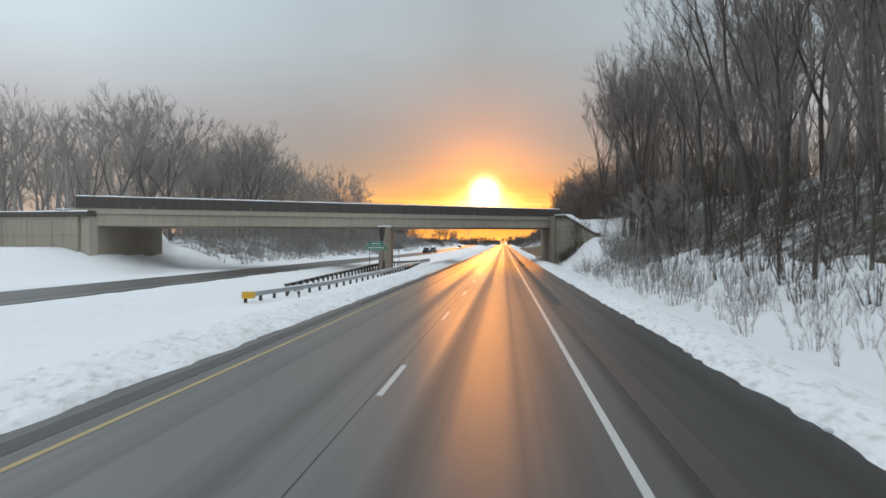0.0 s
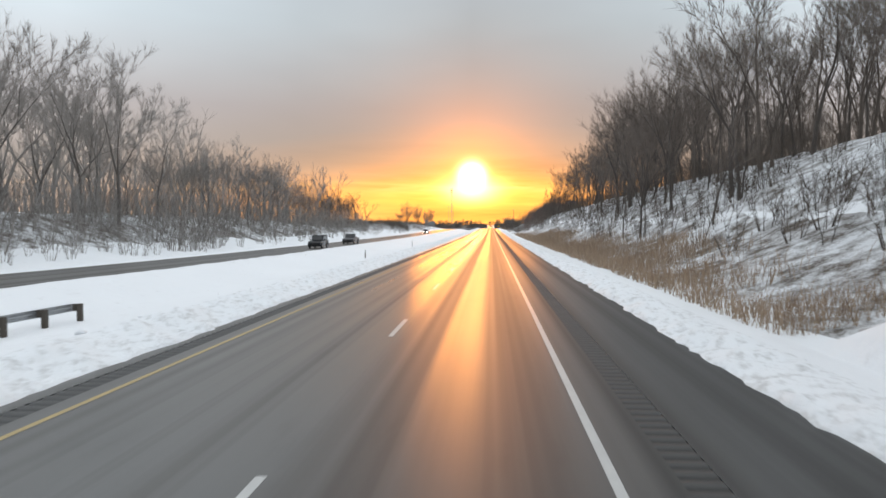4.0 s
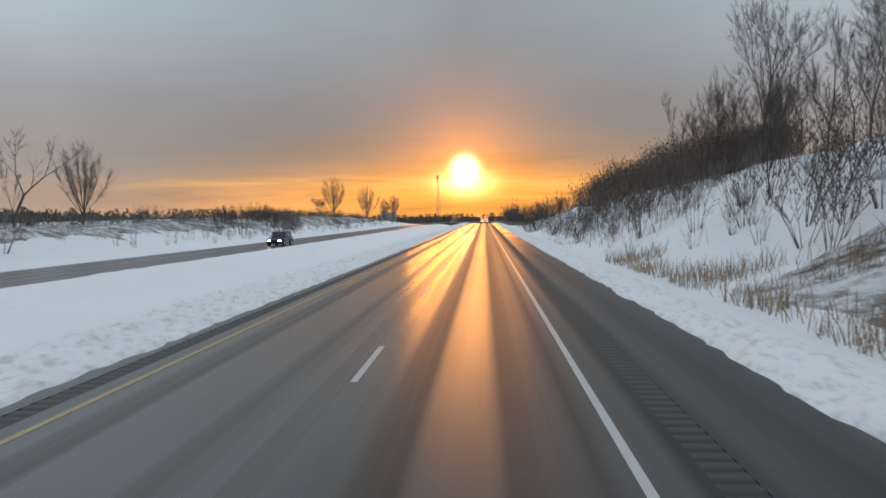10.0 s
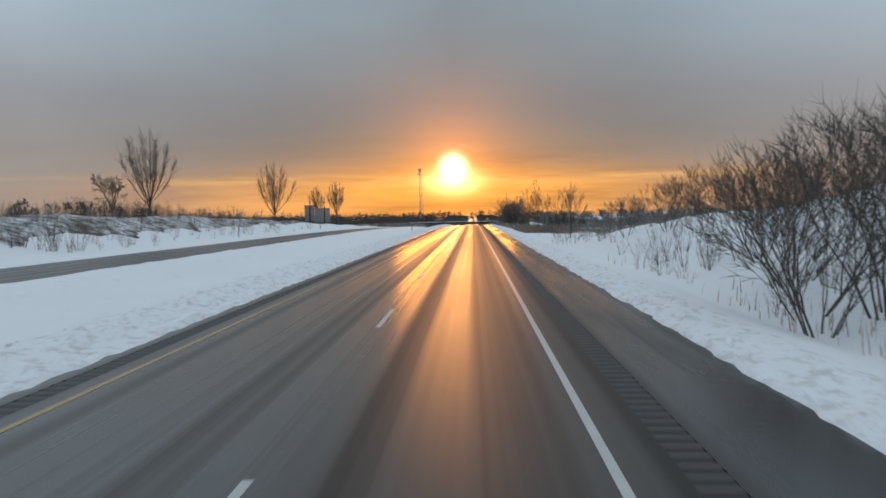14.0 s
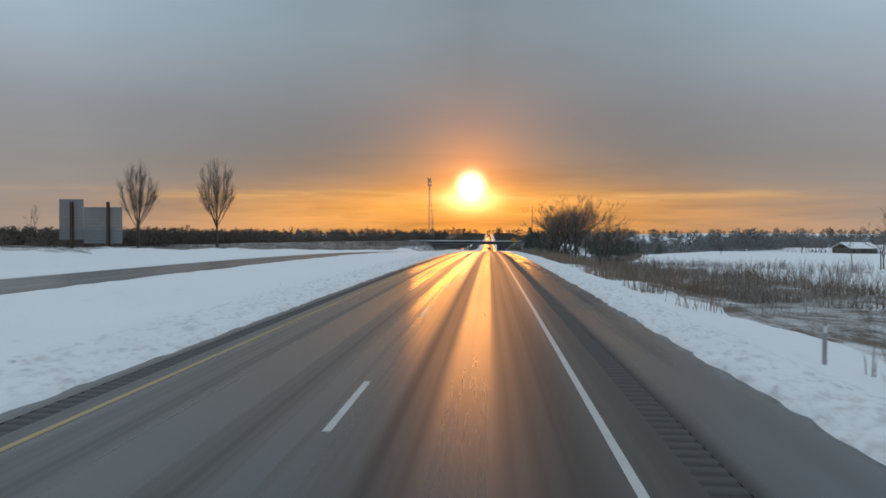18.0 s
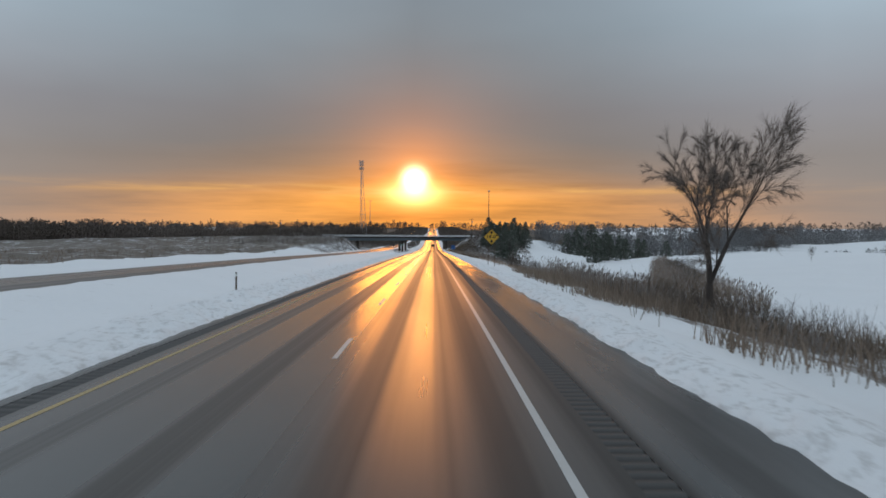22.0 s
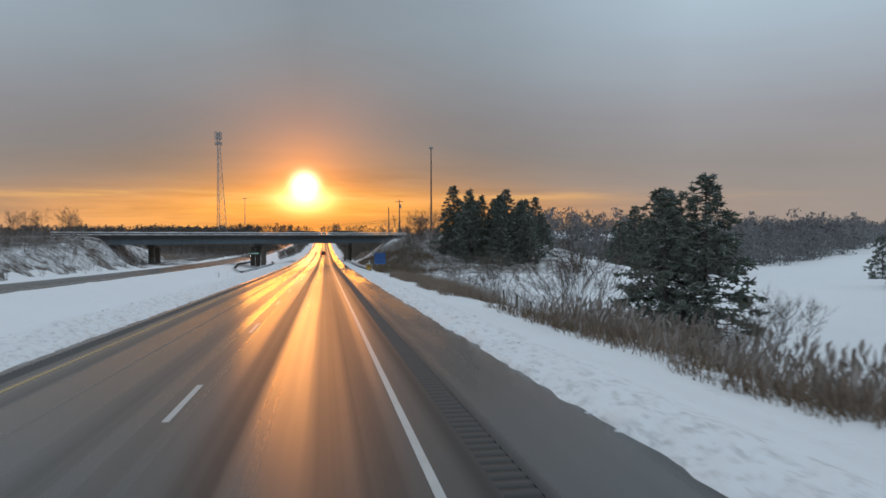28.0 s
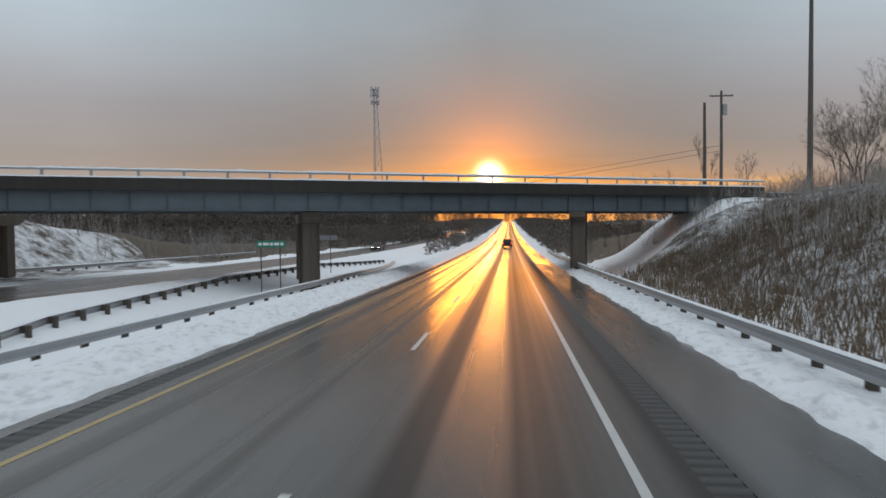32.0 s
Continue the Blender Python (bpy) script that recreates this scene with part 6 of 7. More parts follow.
SPRUCE = [tree_kind("spruce", "dark green spruce dusted with snow", conifer(90 + i, 12, (3.7, 4.2, 3.4)[i], 200, 0.74, 2.4), M_BARK, M_NEEDLE, "spruces by the field", "conifer", "drooping needle boughs") for i in range(3)]
PINE = [tree_kind("pine", "full green pine with snow on its boughs", conifer(95, 8.5, 3.1, 190, 0.58, 1.6), M_BARK, M_NEEDLE, "spruces by the field", "conifer", "soft needle boughs")]


def wood_lot(kinds, n, x0, x1, y0, y1, s0, s1, seed, gap=2.6, keep=None):
    """Trees set at random with a least distance between trunks."""
    rng = random.Random(seed)
    got = []
    tries = 0
    while len(got) < n and tries < n * 30:
        tries += 1
        x, y = rng.uniform(x0, x1), rng.uniform(y0, y1)
        if keep and not keep(x, y):
            continue
        if any((x - a) ** 2 + (y - b) ** 2 < gap * gap for a, b in got):
            continue
        got.append((x, y))
        plant(rng.choice(kinds), x, y, rng.uniform(s0, s1), rng.uniform(0, 360), 0.25, rng.uniform(0.8, 1.1))


off_bridge = lambda x, y: not (-6 < y - (BRIDGE_1[0] + BRIDGE_1[1] * x) < 19)
# wood on the bank to the right
wood_lot(TALL_S + FORK_S[:1], 32, 15.5, 38, 8, 128, 1.0, 1.35, 1, 2.8, off_bridge)
plant(FORK_S[1], 17.6, 97.0, 1.42, 40)
plant(FORK_S[0], 21.5, 93.0, 1.25, 130)
wood_lot(TALL_S + BUSHY, 20, 13.5, 22, 12, 84, 0.45, 0.75, 2, 2.6)
wood_lot(BUSHY, 18, 17, 34, 75, 124, 1.0, 1.7, 12, 2.6, off_bridge)
wood_lot(FROST, 11, 14.5, 21.5, 64, 92, 0.34, 0.52, 16, 2.2)
# hillside wood beyond the first bridge
wood_lot(TALL + FORK, 46, 19.5, 36, 130, 325, 0.68, 1.0, 3, 2.6, lambda x, y: x > 19 + max(0, y - 240) * 0.05)
wood_lot(TALL + YOUNG + BUSHY, 38, 14.5, 26, 132, 275, 0.40, 0.66, 4, 2.0)
wood_lot(BUSHY, 26, 18, 40, 140, 330, 0.9, 1.5, 14, 2.6)
wood_lot(TALL, 16, 24, 42, 324, 356, 0.60, 0.82, 5, 2.6)
wood_lot(YOUNG, 7, 22, 27, 356, 374, 1.0, 1.35, 15, 1.8)
wood_lot(YOUNG, 12, 17, 24, 318, 352, 0.8, 1.15, 6, 1.6)
# wood on the far side of the other carriageway
wood_lot(FROST, 38, -64, -44, 86, 215, 1.0, 1.35, 7, 2.8, off_bridge)
wood_lot(FROST[:2] + GREY, 12, -64, -45, 205, 312, 0.8, 1.0, 8, 3.0)
wood_lot(GREY, 22, -60, -43, 208, 318, 0.62, 0.95, 28, 3.0)
wood_lot(GREY, 9, -60, -46, 326, 360, 0.6, 0.85, 9, 3.0)
wood_lot(YOUNG + BUSHY, 14, -60, -42, 322, 352, 0.7, 1.0, 10, 2.5)
# single trees on the left
for k, x, y, s in ((VASE[0], -58.3, 388.0, 1.15), (VASE[0], -48.4, 509.5, 1.25), (DROOP[0], -51.5, 505.0, 0.82), (VASE[0], -49.5, 578.0, 1.45), (VASE[1], -47.3, 615.0, 1.12), (YOUNG[0], -60.0, 612.0, 0.7),
                   (VASE[1], -45.8, 638.0, 1.42), (YOUNG[0], -60.0, 700.0, 0.6), (CLUMP[0], -50.0, 966.0, 0.62), (CLUMP[1], -55.0, 962.0, 0.58), (CLUMP[2], -46.5, 957.0, 0.55), (CLUMP[1], -61.0, 968.0, 0.6), (CLUMP[0], -66.0, 960.0, 0.55), (YOUNG[1], -66.0, 560.0, 0.6)):
    plant(k, x, y, s, x * 37 % 360)
# single trees and clumps on the right
for k, x, y, s in ((YOUNG[1], 10.6, 394.7, 0.85), (YOUNG[2], 11.4, 392.5, 0.75), (YOUNG[1], 10.6, 493.0, 0.75), (YOUNG[2], 11.6, 488.0, 0.8), (YOUNG[1], 11.6, 526.0, 1.15), (YOUNG[0], 12.6, 525.0, 0.85), (YOUNG[2], 10.2, 527.0, 0.6), (YOUNG[1], 12.2, 528.5, 0.7),
                   (YOUNG[1], 17.6, 630.0, 0.88), (YOUNG[2], 19.7, 631.0, 0.90), (CLUMP[0], 14.8, 614.0, 0.74), (BUSHY[1], 18.6, 630.5, 0.6), (DROOP[0], 13.8, 675.5, 1.2),
                   (CLUMP[0], 12.3, 648.0, 1.0), (CLUMP[1], 13.0, 646.0, 1.03), (CLUMP[2], 13.8, 644.4, 1.1), (CLUMP[1], 14.6, 643.0, 1.12), (CLUMP[0], 15.4, 641.8, 1.18), (CLUMP[2], 13.6, 650.0, 0.88),
                   (CLUMP[1], 25.0, 988.0, 0.62), (CLUMP[2], 23.5, 982.0, 0.6), (CLUMP[0], 22.0, 975.0, 0.72), (CLUMP[1], 27.0, 978.0, 0.78), (YOUNG[0], 20.5, 1006.0, 0.9), (CLUMP[0], 33.0, 983.0, 0.7), (YOUNG[1], 19.0, 965.0, 0.7)):
    plant(k, x, y, s, x * 53 % 360)
# conifers, by the height of their tops above the road
for k, x, y, top in ((SPRUCE[0], 25.0, 946.4, 15.4), (SPRUCE[1], 23.6, 940.0, 10.5), (SPRUCE[2], 26.8, 937.5, 12.0), (SPRUCE[1], 31.8, 941.0, 12.6), (SPRUCE[2], 35.5, 949.0, 13.4), (PINE[0], 28.5, 949.5, 12.0), (SPRUCE[2], 25.0, 931.5, 13.2), (SPRUCE[1], 31.5, 935.7, 12.9), (SPRUCE[0], 28.0, 953.0, 13.0), (SPRUCE[1], 27.8, 938.5, 12.0), (SPRUCE[2], 29.8, 943.0, 13.2), (SPRUCE[0], 33.5, 945.5, 13.0), (SPRUCE[1], 34.0, 931.5, 11.2), (SPRUCE[2], 38.8, 944.0, 12.6), (SPRUCE[1], 37.3, 953.0, 15.5), (SPRUCE[2], 36.0, 938.0, 12.0), (SPRUCE[0], 42.0, 948.0, 13.5), (PINE[0], 34.0, 927.0, 8.5), (PINE[0], 40.0, 938.0, 9.5), (SPRUCE[1], 29.0, 927.0, 9.0),
                     (SPRUCE[1], 21.6, 857.5, 6.4), (PINE[0], 24.6, 858.0, 7.6), (PINE[0], 23.0, 860.5, 6.9), (PINE[0], 52.0, 859.0, 6.6), (SPRUCE[1], 57.5, 861.5, 6.2), (PINE[0], 55.0, 863.0, 5.0), (SPRUCE[2], 64.0, 868.0, 5.2), (SPRUCE[2], 51.0, 854.5, 0.4),
                     (SPRUCE[1], 66.0, 946.0, 7.5), (SPRUCE[0], 75.0, 947.0, 7.0), (SPRUCE[2], 80.0, 946.0, 8.0), (SPRUCE[1], 84.5, 948.0, 6.0), (PINE[0], 62.0, 953.0, 9.0), (PINE[0], 68.0, 958.0, 12.5), (PINE[0], 74.0, 957.0, 13.0), (PINE[0], 80.5, 956.0, 9.5), (PINE[0], 88.0, 960.0, 8.0),
                     (PINE[0], 70.5, 889.0, 5.6), (PINE[0], 76.0, 892.0, 5.9), (SPRUCE[1], 80.0, 898.0, 5.4), (PINE[0], 97.0, 922.0, 5.2)):
    ground_z = float(land(x, y)) - 0.25
    plant(k, x, y, (float(road_z(y)) + top - ground_z) / (8.5 if k is PINE[0] else 12.0), x * 71 % 360)
plant(GREY[0], 139.0, 838.0, 0.82, 20)
plant(GREY[1], 147.0, 842.0, 0.62, 80)
plant(YOUNG[2], 95.0, 811.0, 0.5, 20)
for x, y, s in ((115.0, 876.0, 1.3), (117.0, 877.0, 1.2), (114.0, 879.0, 1.1)):
    plant(BUSHY[0], x, y, s, x * 31 % 360)
for x, y, s in ((35.5, 733.5, 0.75), (39.0, 744.0, 0.7), (42.5, 752.0, 0.7), (45.5, 764.0, 0.75), (49.0, 778.0, 0.95), (51.0, 781.0, 0.9), (54.0, 789.0, 1.0), (57.0, 803.0, 0.8), (46.0, 752.0, 0.8)):
    plant(BUSHY[int(y) % 2], x, y, s, y * 37 % 360)
# saplings and a dark shrub at the wing wall of the first bridge
for k, x, y, sc in ((YOUNG[2], 10.9, 100.6, 0.62), (YOUNG[1], 12.2, 97.0, 0.5), (YOUNG[2], 14.4, 96.5, 0.6), (BUSHY[1], 8.9, 102.6, 0.45), (BUSHY[0], 9.9, 101.6, 0.4), (BUSHY[0], 8.6, 103.6, 0.4), (BUSHY[1], 14.8, 101.5, 1.1), (BUSHY[0], 16.2, 104.5, 1.3), (BUSHY[1], 15.0, 107.0, 1.4)):
    plant(k, x, y, sc, y * 47 % 360)
# shrubs that stand alone
for x, y, s in ((13.4, 743.5, 0.72), (15.0, 741.0, 0.5), (14.9, 838.0, 0.8), (16.2, 842.0, 0.65), (16.5, 893.0, 0.7), (12.6, 452.0, 0.9), (15.5, 455.0, 1.0), (11.8, 460.0, 0.8), (18.2, 447.0, 0.95), (20.6, 452.0, 0.9), (14.0, 468.0, 0.8), (22.5, 442.0, 0.8), (17.0, 462.0, 1.0),
                (8.7, 425.6, 1.15), (9.6, 428.0, 1.3), (10.6, 426.2, 1.4), (10.8, 431.5, 1.3), (12.0, 424.6, 1.35), (12.9, 429.0, 1.3), (11.6, 436.0, 1.1), (16.2, 433.0, 1.0), (-52.0, 470.0, 0.6), (-47.0, 497.0, 0.7), (-50.0, 490.0, 0.6), (-44.5, 520.0, 0.5), (-54.0, 535.0, 0.6), (12.8, 850.0, 1.15), (13.6, 851.5, 1.05), (14.6, 874.5, 0.75), (32.5, 903.0, 1.5), (25.0, 908.0, 1.1), (24.0, 911.0, 1.2), (21.0, 918.0, 0.8), (17.5, 908.0, 0.7), (24.0, 912.0, 0.9), (20.0, 935.0, 0.9), (17.0, 945.0, 0.9), (18.6, 952.0, 1.0), (22.0, 957.0, 0.9)):
    plant(BUSHY[int(x * 7 + y) % 2], x, y, s * (1.6 if 360 < y < 420 and x > 0 else 1.0), y * 31 % 360)

# brush, too many stems to count
R = np.random.default_rng(3)
BR = [template(shrub(200 + i, 2.2, 7, 6)) for i in range(5)]


def brush(name, n, x0, x1, y0, y1, s0, s1, mat, label, keep=None):
    x, y = spread(R, n, x0, x1, y0, y1, keep)
    return scattered(name, BR, np.stack([x, y, R.uniform(s0, s1, len(x))], -1), mat, label, "brush", R)


clear1 = lambda x, y, r: ~((y - (BRIDGE_1[0] + BRIDGE_1[1] * x) > -4) & (y - (BRIDGE_1[0] + BRIDGE_1[1] * x) < 17)) & ~((x > 6) & (y > 84 - (x - 8) * 1.2) & (y < 112) & (x < 17))
brush("undergrowth", 460, 11.0, 32, 0, 128, 0.7, 1.9, M_BRUSH, "tangled bare undergrowth on the snowy bank", clear1)
brush("undergrowth", 260, 9.0, 26, 5, 100, 0.5, 1.1, M_BRUSH_FROST, "snow-dusted low brush on the bank", clear1)
brush("undergrowth", 80, 13.0, 19, 60, 88, 0.9, 1.7, M_BRUSH_FROST, "snow-dusted thicket on the steep bank")
brush("undergrowth", 150, 13.0, 21, 68, 93, 0.6, 1.3, M_BRUSH_FROST, "frosted thicket on the bank beside the bridge")
brush("undergrowth", 150, 7.8, 13, 8, 76, 0.4, 0.9, M_BRUSH_FROST, "snow-dusted brush at the foot of the bank")
brush("undergrowth", 430, 14.0, 36, 128, 340, 0.7, 1.9, M_BRUSH, "bare undergrowth beneath the hillside wood")
brush("undergrowth", 170, 10.0, 26, 330, 480, 0.3, 0.9, M_BRUSH, "sparse brush on the snowy bank")
brush("undergrowth", 760, -66, -35.0, 84, 345, 0.9, 2.4, M_BRUSH_FROST, "frosted undergrowth below the far wood", clear1)
brush("undergrowth", 260, -50, -38, 125, 330, 1.7, 3.0, M_BRUSH_FROST, "tall frosted brush along the edge of the far wood", clear1)
brush("undergrowth", 330, -46, -34.5, 90, 210, 0.8, 1.7, M_BRUSH_FROST, "frosted brush beside the far carriageway", clear1)
brush("undergrowth", 620, -70, -35, 330, 600, 0.5, 1.5, M_BRUSH, "dark scrub along the far bank", patchy(0.06, 0.0, 2.0))
brush("undergrowth", 150, -66, -38, 600, 940, 0.3, 0.8, M_BRUSH, "low scrub at the edge of the field")
brush("undergrowth", 260, -80, -31, 1002, 1085, 0.7, 1.6, M_BRUSH_FROST, "snowy scrub beyond the bridge")
brush("undergrowth", 130, 9, 40, 1004, 1070, 0.7, 1.6, M_BRUSH, "dark scrub beyond the bridge")
brush("undergrowth", 480, -72, -34.0, 882, 975, 0.4, 1.2, M_BRUSH_FROST, "snowy scrub on the bridge embankment")
brush("undergrowth", 380, 14.0, 30, 946, 992, 0.5, 1.1, M_TWIG_FROST, "thick frosted brush high on the embankment")
brush("undergrowth", 300, 12.5, 36, 938, 1000, 0.45, 1.1, M_BRUSH_FROST, "snowy scrub on the bridge embankment")
brush("undergrowth", 420, 9.5, 34, 535, 700, 0.4, 1.0, M_BRUSH, "bare scrub in the ditch", patchy(0.07, 0.1, 1.0))
brush("undergrowth", 1300, 10.5, 46, 520, 690, 0.3, 0.8, M_BRUSH_FROST, "frosted weeds in the ditch", patchy(0.11, -0.4, 4.0))
brush("undergrowth", 160, 9.5, 15, 700, 905, 0.2, 0.5, M_BRUSH_FROST, "snowy weeds along the fence")


def sumac(seed, H=4.0):
    """Sumac: bare forked stems, each ending in an upright seed head."""
    rng = random.Random(seed)
    m = Mesh()
    for s in range(6):
        az, f = rng.uniform(0, 6.283), rng.uniform(0.1, 0.55)
        d = Vector((math.cos(az) * f, math.sin(az) * f, 1)).normalized()
        a = Vector((math.cos(az) * 0.25, math.sin(az) * 0.25, 0))
        b = a + d * H * rng.uniform(0.4, 0.6)
        m.spike(a, b + d * 0.2, 0.030)
        for k in range(4):
            e = (d + Vector((rng.gauss(0, 0.45), rng.gauss(0, 0.45), 0.2))).normalized()
            q = a.lerp(b, rng.uniform(0.65, 1.0))
            c = q + e * H * rng.uniform(0.2, 0.42)
            m.spike(q, c, 0.020)
            for j in range(4):
                g = (e + Vector((rng.gauss(0, 0.5), rng.gauss(0, 0.5), 0.3))).normalized()
                o = q.lerp(c, rng.uniform(0.5, 1.0))
                h = o + g * H * rng.uniform(0.08, 0.2)
                m.twig(o, h, 0.012)
                if rng.random() < 0.6:
                    u = Vector((0.034, 0, 0))
                    w = Vector((0, 0.034, 0))
                    z = Vector((0.0, 0.0, 0.062))
                    m.add([tuple(h - z * 0.3), tuple(h + z + u), tuple(h + z + w), tuple(h + z - u), tuple(h + z - w), tuple(h + z * 3)], [(0, 1, 2), (0, 2, 3), (0, 3, 4), (0, 4, 1), (5, 2, 1), (5, 3, 2), (5, 4, 3), (5, 1, 4)])
    return m


SUMAC = [template(sumac(500 + i)) for i in range(4)]


def thicket(n, x0, x1, y0, y1, s0, s1, label, keep=None):
    x, y = spread(R, n, x0, x1, y0, y1, keep)
    return scattered("thicket", SUMAC, np.stack([x, y, R.uniform(s0, s1, len(x))], -1), M_SUMAC, label, "brush", R)


dome = lambda x, y, r: ((x - 23.6) / 10.4) ** 2 + ((y - 381) / 28.0) ** 2 < 1.0
thicket(400, 10.5, 34, 353, 409, 0.95, 1.55, "dense thicket of bare sumac with dark seed heads", dome)
brush("undergrowth", 44, 8.6, 11.6, 98.6, 103.4, 0.5, 0.95, M_BRUSH, "dark brown shrub below the wing wall")
brush("undergrowth", 120, 10.5, 24, 113, 132, 1.8, 3.2, M_SUMAC, "brown bushes behind the bridge")
thicket(70, 12, 30, 318, 360, 0.8, 1.3, "sumac brush on the snowy bank", patchy(0.09, 0.0, 5.0))
brush("undergrowth", 120, 11.3, 17, 640, 653, 0.5, 1.3, M_BRUSH, "dark tangle of vines and brush below the trees")
brush("undergrowth", 60, 15.5, 21.5, 626, 634, 0.4, 0.9, M_BRUSH, "dark bushes in the ditch")
brush("undergrowth", 60, 11.5, 16.5, 670, 681, 0.5, 1.15, M_BRUSH, "dark tangle of brush below the tree")
brush("undergrowth", 330, 10.6, 16, 703, 742, 0.28, 0.62, M_BRUSH_FROST, "frosted weeds along the fence", patchy(0.2, -0.1, 2.0))
brush("undergrowth", 90, 10.6, 13, 717, 737, 0.2, 0.42, M_BRUSH, "brown brambles along the fence")
brush("undergrowth", 330, 10.2, 26, 682, 722, 0.35, 0.85, M_BRUSH_FROST, "frosted weeds among the reeds")
brush("undergrowth", 60, 11, 15, 742, 775, 0.25, 0.6, M_BRUSH_FROST, "frosted weeds along the fence")
brush("undergrowth", 420, -72, -34.5, 882, 975, 0.35, 1.0, M_BRUSH, "dark scrub on the far embankment", patchy(0.06, -0.2, 3.0))
brush("undergrowth", 260, 28, 62, 712, 820, 0.5, 0.9, M_BRUSH, "dark brush among the reeds", lambda x, y, r: np.abs(x - (36.5 + 0.30 * (y - 738))) < 3.8)
brush("undergrowth", 130, 9, 24, 418, 445, 0.3, 0.9, M_BRUSH_FROST, "snowy brush below the bushes")
brush("undergrowth", 70, 14, 40, 884, 930, 0.4, 0.9, M_BRUSH_FROST, "snow-dusted thicket before the spruces")
brush("undergrowth", 190, 10.0, 24, 348, 412, 0.5, 1.2, M_BRUSH_FROST, "frosted brush on the steep bank", patchy(0.12, -0.5, 2.0))
brush("undergrowth", 150, 12.5, 30, 352, 410, 0.6, 1.3, M_SUMAC, "brown brush below the sumac")
brush("undergrowth", 34, 10.0, 15.5, 366, 402, 0.5, 1.2, M_BRUSH, "bare brush on the snow below the sumac")
brush("undergrowth", 70, 18.5, 30, 402, 452, 0.45, 0.9, M_BRUSH, "bare scrub along the top of the bank")
brush("undergrowth", 90, 12, 20, 866, 896, 0.4, 1.0, M_BRUSH_FROST, "snow-dusted bush by the fence")


def grass(name, n, x0, x1, y0, y1, h0, h1, w, mat, label, keep=None, plume=False, lean=0.16):
    x, y = spread(R, n, x0, x1, y0, y1, keep)
    v, f, tips = blades(R, x, y, R.uniform(h0, h1, len(x)), w, lean)
    g = bulk(name, v, f, mat, label, "grass")
    if plume:
        k = R.random(len(tips)) < 0.35
        t = tips[k]
        d = R.normal(0, 0.10, (len(t), 3)) + [0.10, 0.02, 0.04]
        a = R.uniform(0, 3.14, len(t))
        s = np.stack([np.cos(a), np.sin(a), np.zeros(len(t))], -1) * 0.05
        low = t - [0, 0, 0.24]
        q = np.stack([low, t + d * 0.4 + s, t + d + [0, 0, 0.14], t + d * 0.4 - s], 1).reshape(-1, 3)
        i = np.arange(len(t))[:, None] * 4
        bulk("reed_plumes", q, np.concatenate([i + [[0, 1, 2]], i + [[0, 2, 3]]]), M_PLUME, "brown feathery reed plumes", "reeds")
    return g


grass("dead_grass", 52000, 8.3, 15.5, 136, 338, 0.35, 1.2, 0.015, M_GRASS, "tall tan dead grass in the ditch", lambda x, y, r: wobble(x, y, 0.09, 4.0) + 0.9 * wobble(x, y, 0.45, 1.0) - 0.22 * (x - 10.5) - np.maximum(y - 268, 0) / 60 + r.normal(0, 0.3, len(x)) > -0.55, lean=0.30)
grass("dead_grass", 3500, 8.2, 16, 352, 480, 0.3, 0.8, 0.015, M_GRASS, "dead grass poking through the snow", patchy(0.12, 0.25, 4.0))
grass("dead_grass", 120000, 7.9, 25.0, 512, 700, 0.3, 1.4, 0.016, M_GRASS_FADED, "tall tan dead grass beside the verge", lambda x, y, r: 1.0 * wobble(x, y, 0.07, 6.0) + 0.9 * wobble(x, y, 0.34, 2.0) - 0.03 * (x - 9) + r.normal(0, 0.2, len(x)) > 0.22, lean=0.30)
grass("dead_grass", 15000, 8.8, 14.0, 866, 906, 0.4, 1.25, 0.014, M_GRASS_FADED, "tan dead grass by the fence", lambda x, y, r: wobble(x, y, 0.25, 3.0) + 0.5 * wobble(x, y, 0.5, 1.0) - 0.12 * np.abs(x - 11) + r.normal(0, 0.3, len(x)) > -0.4, lean=0.3)
grass("dead_grass", 40000, 8.6, 19.0, 898, 986, 0.35, 1.15, 0.014, M_GRASS_DARK, "brown dead grass below the embankment", lambda x, y, r: wobble(x, y, 0.25, 3.0) + (y - 912) / 18 - 0.12 * np.abs(x - 11.5) + r.normal(0, 0.3, len(x)) > 0.0, lean=0.3)
grass("reeds", 52000, 24.0, 76.0, 700, 852, 1.1, 2.1, 0.019, M_REED, "dense stand of dry reeds", lambda x, y, r: np.abs(x - (36.5 + 0.30 * (y - 738))) < 4.8 - 0.035 * np.maximum(y - 760, 0) + 1.5 * wobble(x, y, 0.2), True)
grass("dead_grass", 20000, 8.8, 21.0, 674, 716, 0.25, 0.85, 0.014, M_GRASS_FADED, "matted tan grass before the reeds", patchy(0.3, -0.5, 4.0), lean=0.4)
grass("reeds", 8000, 9.6, 27.0, 680, 720, 0.4, 1.6, 0.015, M_REED, "stand of dry reeds below the verge", lambda x, y, r: (x > 9.8 + 0.30 * np.maximum(y - 692, 0) + 0.8 * wobble(x, y, 0.3)) & (x < 27.0 - 0.006 * (720 - y) ** 2) & (wobble(x, y, 0.4, 3.0) + r.normal(0, 0.4, len(x)) > -0.25), True, 0.30)
